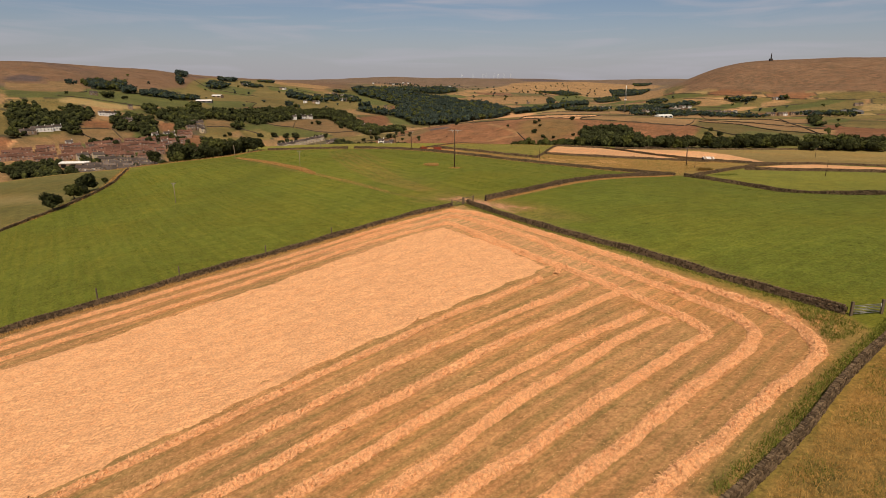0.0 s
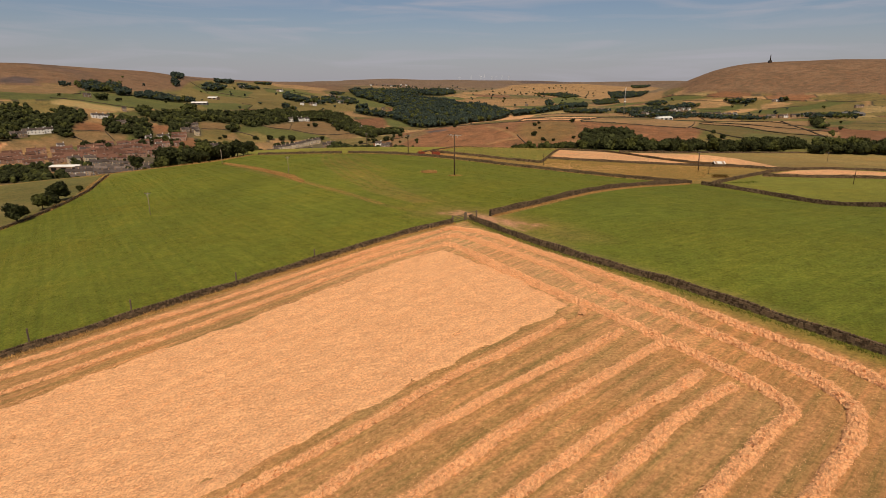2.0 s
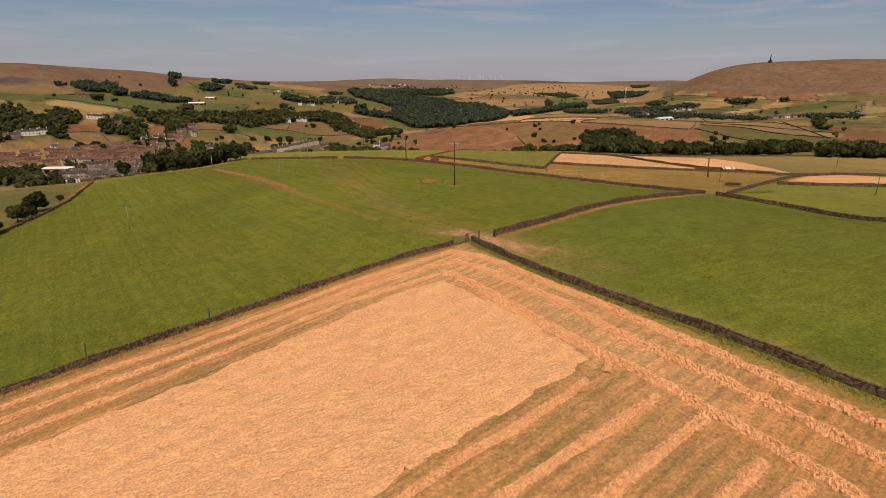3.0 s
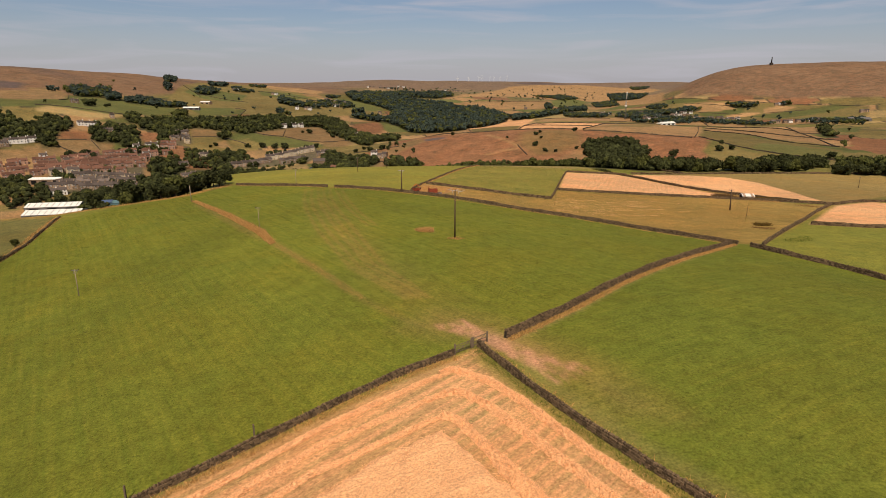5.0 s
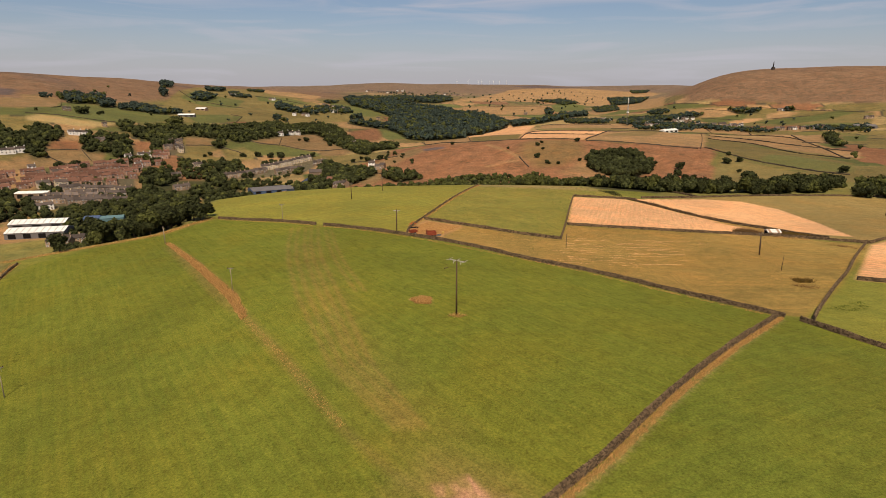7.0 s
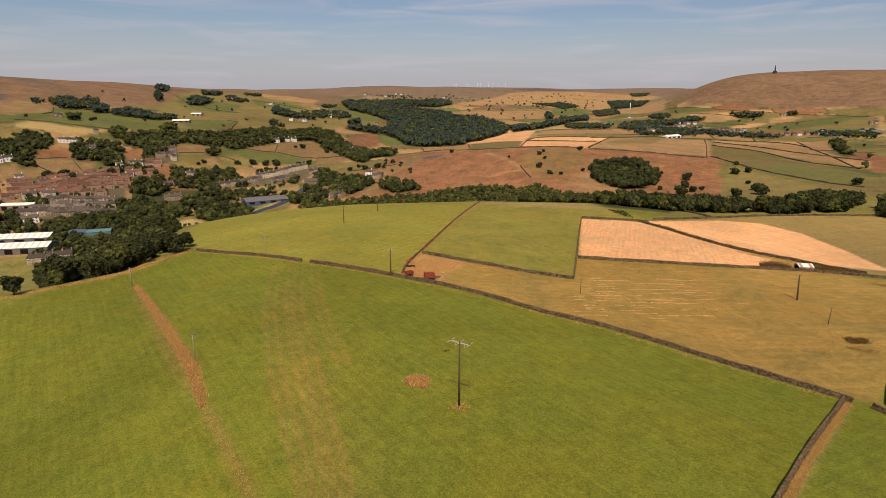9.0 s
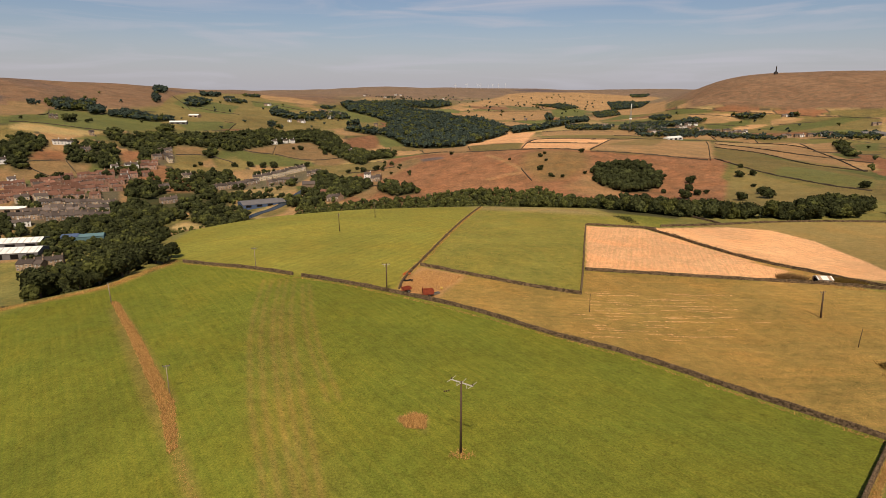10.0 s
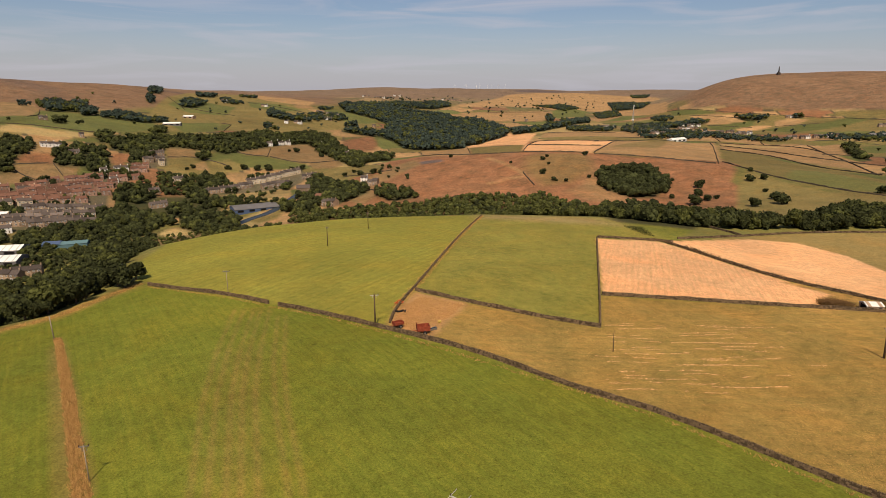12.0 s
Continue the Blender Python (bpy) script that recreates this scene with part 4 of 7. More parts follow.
def wall_fill(line, h):
    xy, d, t = along(line, 0.8)
    z = land(xy[:, 0], xy[:, 1])
    nrm = np.stack([-d[:, 1], d[:, 0]], 1)
    n = len(xy)
    vs = np.concatenate([np.column_stack([xy + nrm * o, z + k]) for o, k in ((-0.19, -0.25), (-0.12, h), (0.12, h), (0.19, -0.25))])
    i = np.arange(n - 1)
    fs = np.concatenate([np.stack([i + a * n, i + a * n + 1, i + b * n + 1, i + b * n], 1) for a, b in ((0, 1), (1, 2), (2, 3))])
    ends = np.array([[0, n, 2 * n, 3 * n], [n - 1, 2 * n - 1, 3 * n - 1, 4 * n - 1]])
    return fast_mesh("fill", vs, np.concatenate([fs, ends]), [M_FILL])


def stone_wall(line, label, h=1.2, size=0.26, singles=None, seed=1):
    """A dry stone wall along a line. singles: a stretch (x0, y0, x1, y1) whose stones are pieces of their own."""
    rng = random.Random(seed)
    wall = tagged(new("dry_stone_wall"), label, "stone wall", "field walls", "structure")
    blocks, mid = stone_blocks(line, h, size, rng)
    pick = np.zeros(len(blocks), bool)
    if singles:
        x0, y0, x1, y1 = singles
        pick = (mid[:, 0] > x0) & (mid[:, 0] < x1) & (mid[:, 1] > y0) & (mid[:, 1] < y1)
        ids = np.nonzero(pick)[0]
        pick[ids[300:]] = False
    part("fill", wall_fill(line, h * 0.9), wall, "dark packed hearting between the wall faces")
    rest = blocks[~pick]
    faces = (BOX_FACES[None] + 8 * np.arange(len(rest))[:, None, None]).reshape(-1, 4)
    tagged(part("stonework", fast_mesh("stonework", rest.reshape(-1, 3), faces, [M_STONE]), wall, "weathered brown gritstone courses and cope stones"), kind="stuff")
    SINGLE_STONES.append((wall, blocks[pick], mid[pick]))
    return wall


SINGLE_STONES = []


def scatter_tufts(name, spots, tall, spread, mat, label, category, seed, blades=5, lean=0.5):
    """Many grass tufts as one mesh of narrow blades."""
    g = np.random.default_rng(seed)
    n = len(spots)
    spots = np.repeat(spots, blades, 0) + g.normal(0, spread, (n * blades, 2))
    z = land(spots[:, 0], spots[:, 1])
    a = g.uniform(0, 6.283, len(spots))
    hh = tall * g.uniform(0.5, 1.25, len(spots))
    wd = 0.055 * tall * g.uniform(0.6, 1.4, len(spots)) + 0.008
    lx, ly = g.normal(0, lean, (2, len(spots))) * hh
    base = np.column_stack([spots, z - 0.03])
    side = np.column_stack([np.cos(a) * wd, np.sin(a) * wd, np.zeros(len(a))])
    tip = base + np.column_stack([lx, ly, hh])
    vs = np.stack([base - side, base + side, tip], 1).reshape(-1, 3)
    me = fast_mesh(name, vs, np.arange(len(vs)).reshape(-1, 3), [mat])
    return tagged(new(name, me), label, category, kind="stuff")


def spots_along(line, width, per_metre, seed, shift=0.0):
    g = np.random.default_rng(seed)
    xy, d, t = along(line, 0.2)
    k = g.integers(0, len(xy), int(t[-1] * per_metre))
    o = g.uniform(-width / 2, width / 2, len(k)) + shift
    return xy[k] + np.stack([-d[k, 1], d[k, 0]], 1) * o[:, None] + g.normal(0, 0.08, (len(k), 2))


def spots_in(ring, per_area, seed):
    g = np.random.default_rng(seed)
    xs, ys = [p[0] for p in ring], [p[1] for p in ring]
    n = int((max(xs) - min(xs)) * (max(ys) - min(ys)) * per_area)
    p = np.column_stack([g.uniform(min(xs), max(xs), n), g.uniform(min(ys), max(ys), n)])
    return p[outside(p[:, 0], p[:, 1], list(ring)) < 0]

# ---- field walls of the hilltop ----
W_HAY_WEST = [(-0.8, 107.1), (-9, 101.4), (-14.8, 96.4), (-20, 91.6), (-28.4, 84.2), (-36.2, 76.8), (-42, 71.7), (-47.2, 67.8), (-52.9, 63.8), (-63, 58), (-141, 9.5)]
W_HAY_EAST = [(2.2, 109.3), (5.2, 102.2), (9.3, 94), (13, 87.4), (17.2, 81.2), (21.4, 75.8), (25.8, 69.6), (29.4, 63.8), (32.6, 58.2), (35, 52.2)]
W_LANE = [(-20, 2), (14, 28), (17.2, 30.6), (21.2, 34), (25.9, 38.7), (30.8, 43), (35.3, 46.9), (60, 66)]
W_MID = [(5.6, 111.2), (10, 115.4), (16, 121.4), (24.2, 131), (30.4, 138), (38.4, 146.8), (47.6, 157), (62.6, 172.4)]
stone_wall(W_HAY_WEST, "long dark dry stone wall beside the hay field", 0.62, 0.17, seed=2)
stone_wall(W_HAY_EAST, "dark dry stone wall between hay field and pasture", 0.66, 0.17, (24, 50, 36, 86), seed=3)
stone_wall(W_LANE, "grey dry stone wall with upright cope stones beside rough grass", 0.7, 0.15, (14, 27, 22, 35), seed=4)
stone_wall(W_MID, "dry stone wall with dry grass at its foot", 0.95, 0.18, (5, 111, 12, 118), seed=5)
stone_wall([(-88, 281), (-75.5, 274.5), (-60, 267), (-45.7, 256.8)], "dry stone wall below the far pasture", 0.85, 0.24, seed=6)
stone_wall([(-42.7, 254.8), (-31.9, 248.4), (-17.5, 239.2), (-5, 232.3), (5.3, 226.6), (16.1, 217.3), (24.7, 210.8), (33.3, 206), (43.4, 195.6), (53.4, 184.3), (62.8, 174.2), (63.8, 172.2)], "long curving dry stone wall across the hilltop", 0.85, 0.22, seed=7)
stone_wall([(65.8, 170.3), (69.6, 161.6), (75.6, 153), (79, 146.4), (88, 128), (112, 84)], "dry stone wall between two green pastures", 0.85, 0.24, seed=8)
stone_wall([(69, 171.2), (75, 179), (90.4, 197.6), (101.8, 210.4), (120, 234), (144, 263)], "dry stone wall running up to the barn", 0.85, 0.28, seed=9)
stone_wall([(99, 203), (106, 199.5), (113, 196.5), (150, 200), (190, 210)], "dry stone wall below a small stubble field", 0.85, 0.28, seed=10)
stone_wall([(-9.7, 268.9), (4.4, 260.6), (21.9, 252.7), (34.9, 248.6)], "low dry stone wall round a rough paddock", 0.85, 0.38, seed=11)
stone_wall([(34.9, 248.6), (41.5, 274.4), (52, 318), (63, 362.3)], "dry stone wall beside a cut hay field", 0.9, 0.3, seed=12)
stone_wall([(63.7, 364), (79, 363), (94.5, 359.6)], "dry stone wall at the head of a hay field", 0.9, 0.32, seed=13)
stone_wall([(42.3, 275.6), (63.8, 275), (86.6, 273), (103.2, 271.6), (119, 270), (143, 260)], "dry stone wall below a cut hay field", 0.9, 0.3, seed=14)
stone_wall([(89.6, 361.6), (95, 345), (101.6, 322.5), (111, 300.5), (120.6, 289), (126, 279.5), (134, 268)], "overgrown dry stone wall between two hay fields", 0.9, 0.3, seed=15)
stone_wall([(18.7, 441.5), (1, 338.9), (-9.3, 276.6), (-13.7, 252.2), (-14.1, 241.8)], "broken dry stone wall with dry grass along it", 0.6, 0.3, seed=16)
stone_wall([(129.3, 412), (134.7, 382)], "short dry stone wall near the wood", 0.85, 0.45, seed=17)
stone_wall([(99.8, 368.4), (117.7, 374.6), (140, 382.6), (161, 391), (180, 394), (205, 395), (232, 391), (300, 376)], "dry stone wall along the crest", 0.85, 0.45, seed=18)
stone_wall([(-104, 118), (-104.5, 140), (-104.6, 155), (-105.4, 166), (-107.5, 178), (-110.5, 190), (-116, 203), (-126, 227)], "tumbled dry stone wall at the hill edge", 0.5, 0.32, seed=19)
stone_wall([(143, 260), (160, 274), (178, 276), (220, 262)], "dry stone wall at the head of a small stubble field", 0.9, 0.34, seed=20)

# ---- hay: the spread area and the windrows ----
HAY_RING = [(-44.9, 54.5), (-38, 58.6), (-33, 63.2), (-28.5, 67.2), (-23.4, 71.6), (-18.6, 77), (-14, 81.6), (-8.4, 87.6), (-2.1, 91.8), (4.6, 81.4), (10.9, 69.7), (4.6, 63.8), (-1.6, 58), (-5.6, 54.2), (-9.7, 50.6), (-15.4, 44.8), (-20.3, 40.2), (-26.5, 34.3), (-60, 2), (-85, 28)]


def lumps(x, y, k):
    """Uneven heaped height, from crossing waves of many lengths."""
    z = 0
    for i, (f, a) in enumerate(((0.9, 1.0), (1.7, 0.8), (3.1, 0.6), (5.3, 0.45), (8.9, 0.3))):
        z = z + a * np.sin(f * (x * math.cos(i * 2.1 + k) + y * math.sin(i * 2.1 + k)) + 1.7 * np.sin(0.8 * f * (y * math.cos(i * 1.3 + k) - x * math.sin(i * 1.3 + k)) + i))
    return z / 3.15


def locks(name, p, heading, length, width, rise, g):
    """Curved wisps of hay, each arching from one end to the other: centres, headings and sizes."""
    n = len(p)
    a = heading + g.normal(0, 0.5, n)
    u = np.column_stack([np.cos(a), np.sin(a), np.zeros(n)])
    v = np.column_stack([-np.sin(a), np.cos(a), g.normal(0, 0.5, n)])
    half, wd, up = length * g.uniform(0.5, 1.3, n) / 2, width * g.uniform(0.5, 1.4, n) / 2, rise * g.uniform(0.2, 1.5, n)
    bend = g.normal(0, 0.25, n) * half
    rows = []
    for s, w, h in ((-1, 0.7, -0.04), (0.1, 1.0, 1.0), (1, 0.2, 0.1)):
        c = p + u * (s * half)[:, None] + v * (bend * (1 - s * s))[:, None] * np.array([1, 1, 0]) + np.array([0, 0, 1]) * (h * up)[:, None]
        rows += [c - v * (wd * w)[:, None], c + v * (wd * w)[:, None]]
    vs = np.stack(rows, 1).reshape(-1, 3)
    q = np.array([[0, 1, 3, 2], [2, 3, 5, 4]])
    return fast_mesh(name, vs, (q[None] + 6 * np.arange(n)[:, None, None]).reshape(-1, 4), [M_STRAW])


def hay_sheet():
    g = np.random.default_rng(12)
    xs, ys = np.arange(-86, 12, 0.24), np.arange(0, 95, 0.24)
    X, Y = np.meshgrid(xs, ys)
    X, Y = X + g.uniform(-0.07, 0.07, X.shape), Y + g.uniform(-0.07, 0.07, X.shape)
    d = outside(X, Y, HAY_RING) + 0.5 * lumps(X, Y, 4.0)
    swath = 0.06 * np.sin((X * -0.69 + Y * 0.72) * 2 * math.pi / 2.5 + 0.9 * lumps(X * 0.3, Y * 0.3, 1)) * (0.7 + 0.5 * lumps(X * 0.5, Y * 0.5, 2))
    Z = land(X, Y) + np.clip(-d / 0.5, 0, 1) * (0.12 + 0.05 * lumps(X, Y, 0.3) + swath + g.normal(0, 0.026, X.shape)) - np.clip(d, 0, 1) * 0.4
    keep = d < 0.3
    ny, nx = X.shape
    q = np.arange(ny * nx).reshape(ny, nx)
    ok = keep[:-1, :-1] & keep[1:, :-1] & keep[:-1, 1:] & keep[1:, 1:]
    f = np.stack([q[:-1, :-1], q[:-1, 1:], q[1:, 1:], q[1:, :-1]], -1)[ok]
    used, inv = np.unique(f, return_inverse=True)
    vs = np.column_stack([X.ravel(), Y.ravel(), Z.ravel()])[used]
    return fast_mesh("spread_hay", vs, inv.reshape(-1, 4), [M_HAY], smooth=False)


tagged(new("spread_hay", hay_sheet()), "pale golden cut hay spread out to dry", "hay", kind="stuff")
hg = np.random.default_rng(33)
hay_spots = spots_in(HAY_RING, 15, 31)
hay_spots = np.column_stack([hay_spots, land(hay_spots[:, 0], hay_spots[:, 1]) + 0.11])
tagged(new("loose_straw", locks("loose_straw", hay_spots, hg.normal(0.76, 0.45, len(hay_spots)), 0.4, 0.022, 0.05, hg)), "loose golden straw lying on the spread hay", "straw", kind="stuff")


def windrow(line, width, tall, seed, label):
    """A long heaped ridge of cut hay."""
    g = np.random.default_rng(seed)
    xy, d, t = along(line, 0.16)
    n, k = len(xy), 13
    o = np.linspace(-1, 1, k)
    wob = 0.07 * np.sin(t / 2.3 + seed) + 0.05 * np.sin(t / 0.9 + 2 * seed)
    wid = width * 0.41 * (1 + 0.09 * np.sin(t / 1.7 + seed) + 0.08 * np.sin(t / 0.55))
    off = o[None] * wid[:, None] + wob[:, None] + g.normal(0, 0.05, (n, k))
    X = xy[:, :1] - d[:, 1:] * off + g.normal(0, 0.03, (n, k))
    Y = xy[:, 1:] + d[:, :1] * off + g.normal(0, 0.03, (n, k))
    shape = np.maximum(0, 1 - o ** 2)[None] ** 0.8
    H = tall * shape * (0.74 + 0.34 * lumps(X * 1.5, Y * 1.5, seed) + g.normal(0, 0.19, (n, k)))
    Z = land(X, Y) + H - np.where(np.abs(o) > 0.95, 0.06, 0)[None]
    q = np.arange(n * k).reshape(n, k)
    f = np.stack([q[:-1, :-1], q[1:, :-1], q[1:, 1:], q[:-1, 1:]], -1).reshape(-1, 4)[:, ::-1]
    row = new("hay_windrow", fast_mesh("hay_windrow", np.column_stack([X.ravel(), Y.ravel(), Z.ravel()]), f, [M_HAY], smooth=False))
    tagged(row, label, "hay windrow", "windrows of the hay field")
    # loose stalks that stick out of the heap
    m = int(t[-1] * 190)
    i, j = g.integers(0, n, m), g.integers(1, k - 1, m)
    p = np.column_stack([X[i, j], Y[i, j], Z[i, j] - 0.03]) + g.normal(0, 0.05, (m, 3)) * np.array([1, 1, 0.4])
    head = np.arctan2(d[i, 1], d[i, 0]) + g.choice([-1.0, 0.9, 1.5], m)
    tagged(part("stray_straw", locks("stray_straw", p, head, 0.34, 0.02, 0.07, g), row, "loose golden stalks"), kind="stuff")


LONG = "long raked windrow of golden cut hay on stubble"
HEAD = "windrow of cut hay curving round the headland"
SIDE = "narrow windrow of cut hay beside the wall"
windrow([(-12, 9.5), (9.5, 28.4), (14.3, 32.3), (20.2, 37.5), (26.3, 42.5), (28.5, 45), (29.8, 49), (29.6, 54), (27.2, 60), (23.4, 66.2), (20.4, 71.2), (16.8, 77.3), (12.2, 84.4), (6.7, 94), (3, 100.2), (-0.8, 103.4), (-2.4, 102.2)], 1.35, 0.5, 1, HEAD)
windrow([(-16, 10.6), (4.5, 28.9), (9.7, 33.4), (14.9, 38.3), (21.4, 44.2), (25, 47.7), (26, 51), (25.2, 55), (22.8, 60.4), (20.2, 65.2), (15.2, 72.2), (12.2, 78.6), (9, 84.8), (3.4, 93.6), (0, 98.6), (-2.2, 98)], 1.35, 0.48, 2, HEAD)
windrow([(-21, 12), (-0.7, 29.8), (3.8, 33.4), (9.1, 38.3), (14.5, 43.1), (19, 47.2), (22.2, 49.6), (21, 53.2), (19.1, 57.8), (15.8, 63.9), (12.5, 69.2), (10, 72.9), (5.3, 80.8), (-0.1, 92.8), (-2.2, 94)], 1.3, 0.46, 3, HEAD)
windrow([(-24, 13.4), (-5.1, 29.9), (-1.2, 33.7), (4.2, 39.8), (8.1, 43.3), (14, 49.1), (19.4, 53.3)], 1.25, 0.44, 4, LONG)
windrow([(-28, 15), (-10.8, 30.6), (-6.4, 34.2), (-1.3, 39.2), (3.7, 43.3), (9, 48), (12.5, 50.9), (17.9, 55.2)], 1.2, 0.42, 5, LONG)
windrow([(-33, 15.6), (-15.5, 31.4), (-10.4, 35.9), (-4.9, 41.1), (1.7, 47.4), (4.4, 50.1), (10.2, 54.7), (16.6, 60.4)], 1.15, 0.42, 6, LONG)
windrow([(-40, 16), (-21.2, 32.2), (-14.9, 37.4), (-9.4, 42.9), (-5.4, 46.8), (-1.5, 50.2), (4.8, 55.3), (14.2, 63.2)], 1.1, 0.4, 7, LONG)
windrow([(-44, 17), (-26.4, 33), (-20.5, 37.7), (-14.4, 43.6), (-8.5, 48.8), (-1.6, 55.8), (2.2, 58.9), (9.6, 65.6)], 1.0, 0.36, 8, LONG)
windrow([(11.4, 67), (12.4, 69.6), (7.6, 78.6), (1.6, 89.6)], 0.8, 0.26, 9, HEAD)
windrow([(-90, 35), (-42.3, 67), (-35.4, 73.4), (-26.4, 80.8), (-15.7, 92), (-8.7, 97.6), (-2.2, 102.1)], 1.0, 0.32, 10, SIDE)
windrow([(-88, 33), (-40.7, 64.9), (-33.7, 70.6), (-25.4, 78.1), (-15.2, 89.1), (-8.4, 94), (-2, 97.9)], 1.0, 0.32, 11, SIDE)
windrow([(-86, 30), (-38.6, 62.1), (-32, 67.6), (-24.4, 75), (-14.6, 85.6), (-8, 90.2), (-2.1, 93.8)], 0.95, 0.3, 12, SIDE)

# ---- long grass: verges, the unmown strip, the rough corner ----
STRIP = [(-88.2, 240.5), (-85, 235), (-69.3, 213.5), (-50, 184.6), (-40, 169), (-25.8, 147.3), (-14.6, 129), (-6, 117.5)]
scatter_tufts("long_grass", spots_in([(-89, 240.6), (-87.2, 240.2), (-67.6, 213.3), (-46.2, 182.6), (-40, 170), (-40.4, 168.2), (-48.9, 182.8), (-70, 213.7)], 26, 41), 0.5, 0.15, M_LONG_GRASS, "strip of tall orange-brown unmown grass", "grass", 42)
scatter_tufts("long_grass", spots_along(STRIP[4:7], 1.3, 12, 43), 0.2, 0.15, M_LONG_GRASS, "thin line of dry unmown grass", "grass", 44)
scatter_tufts("long_grass", spots_in([(-8.9, 174.3), (-6.8, 175.7), (-4.9, 175), (-4.9, 171.5), (-7.6, 171.8)], 50, 45), 0.55, 0.15, M_LONG_GRASS, "island of tall dry grass in the pasture", "grass", 46)
scatter_tufts("long_grass", spots_along([(-0.9, 164.2), (0, 166), (1, 164.2)], 1.6, 24, 47), 0.4, 0.15, M_LONG_GRASS, "dry grass round the foot of the pole", "grass", 48)
scatter_tufts("verge_grass", np.concatenate([spots_along(W_HAY_WEST, 1.0, 20, 49, 0.9), spots_along(W_HAY_WEST, 0.5, 2, 50, -0.7), spots_along(W_MID, 0.9, 34, 51, -0.8), spots_along(W_HAY_EAST, 0.8, 6, 52, 0.8)]), 0.34, 0.14, M_LONG_GRASS, "dry straw-coloured grass at the foot of the walls", "grass", 53)
M_GREEN_TUFT = material("green_grass", (0.13, 0.14, 0.026), 0.85, island=0.4)
M_ROUGH_TUFT = material("rough_grass", (0.42, 0.25, 0.07), 0.85, island=0.25)
scatter_tufts("verge_grass", np.concatenate([spots_along(W_HAY_EAST, 1.0, 22, 54, -0.75), spots_along(W_LANE[1:], 1.1, 45, 55, 0.8), spots_in([(30, 46), (34.5, 48.5), (34.5, 52), (31.8, 55.5)], 24, 56)]), 0.28, 0.16, M_GREEN_TUFT, "rank green grass and nettles by the wall", "grass", 57)
ROUGH_RING = [(14.5, 27), (21.6, 33.2), (31, 42), (36, 46), (58, 62), (72, 60), (52, 30), (30, 10), (6, 12)]
scatter_tufts("rough_grass", spots_in(ROUGH_RING, 30, 58), 0.2, 0.2, M_ROUGH_TUFT, "rough orange and green uncut grass", "grass", 59, 5)
scatter_tufts("rough_grass", (lambda q: q[np.sin(q[:, 0] / 1.9 + 1.4 * np.sin(q[:, 1] / 2.7)) * np.sin(q[:, 1] / 2.3) > 0.05])(spots_in(ROUGH_RING, 34, 60)), 0.18, 0.25, M_GREEN_TUFT, "green tussocks among the rough grass", "grass", 61, 4)
STUBBLE_RING = [(-0.6, 105), (-20, 90.5), (-38.5, 75), (-54, 64), (-60, 5), (-20, 5), (14, 30), (21, 36), (30, 45), (33, 50), (27.5, 61), (19.6, 75), (11.4, 90), (4, 103)]
M_STUBBLE = material("stubble_stalk", (0.52, 0.31, 0.135), 0.85, island=0.45)
M_REGROWTH = material("regrowth", (0.20, 0.165, 0.05), 0.85, island=0.35)
scatter_tufts("stubble", spots_in(STUBBLE_RING, 16, 62), 0.09, 0.13, M_STUBBLE, "short cut stubble between the windrows", "stubble", 63, 3, 0.9)
regrowth = spots_in(STUBBLE_RING, 26, 64)
lane_at = (regrowth[:, 0] * math.cos(radians(136)) + regrowth[:, 1] * math.sin(radians(136))) * 6.2832 / 2.7
regrowth = regrowth[np.sin(lane_at * 1.0 + 0.6) + 0.7 * np.sin(lane_at * 2.3) > 0.75]
stray = spots_in(STUBBLE_RING, 9, 66)
lane_at = (stray[:, 0] * -0.69 + stray[:, 1] * 0.72) * 6.2832
stray = stray[np.sin(lane_at / 1.4) + 0.8 * np.sin(lane_at / 0.83 + 1) > 0.35]
sg = np.random.default_rng(67)
stray = np.column_stack([stray, land(stray[:, 0], stray[:, 1]) + 0.03])
tagged(new("loose_straw", locks("loose_straw", stray, sg.normal(0.76, 0.5, len(stray)), 0.26, 0.015, 0.04, sg)), "wisps of straw strewn between the windrows", "straw", kind="stuff")
scatter_tufts("regrowth", regrowth, 0.09, 0.14, M_REGROWTH, "green regrowth among the stubble", "grass", 65, 3, 0.8)

# ---- tussocks of the grazed pastures ----
M_PALE_TUFT = material("pale_grass", (0.215, 0.195, 0.04), 0.85, island=0.35)
M_DEEP_TUFT = material("deep_grass", (0.062, 0.085, 0.012), 0.85, island=0.35)
WEST_PASTURE = [(-107, 122), (-108, 150), (-114, 183), (-117, 224), (-98, 254), (-87, 276), (-60, 265), (-43, 252), (-17, 237), (15, 214), (33, 203), (60, 172), (36, 145), (12, 120), (5, 113), (-2, 108), (-30, 87), (-56, 69), (-75, 80)]
EAST_PASTURE = [(7, 111), (26, 129), (40, 145), (62, 167), (73, 148), (88, 116), (60, 70), (36, 54), (24, 74), (10, 98)]
STUBBLY = [(-4, 236), (4, 256), (34, 247), (42, 272), (117, 268), (66, 176), (56, 184), (40, 202), (24, 212)]
MID_PASTURE = [(-6, 272), (18, 428), (82, 425), (92, 362), (62, 362), (40, 276), (34, 251), (4, 262)]
PADDOCK = [(-8.5, 264), (3, 258.6), (-1.8, 245.5), (-5.5, 234), (-13, 242), (-12.6, 251)]


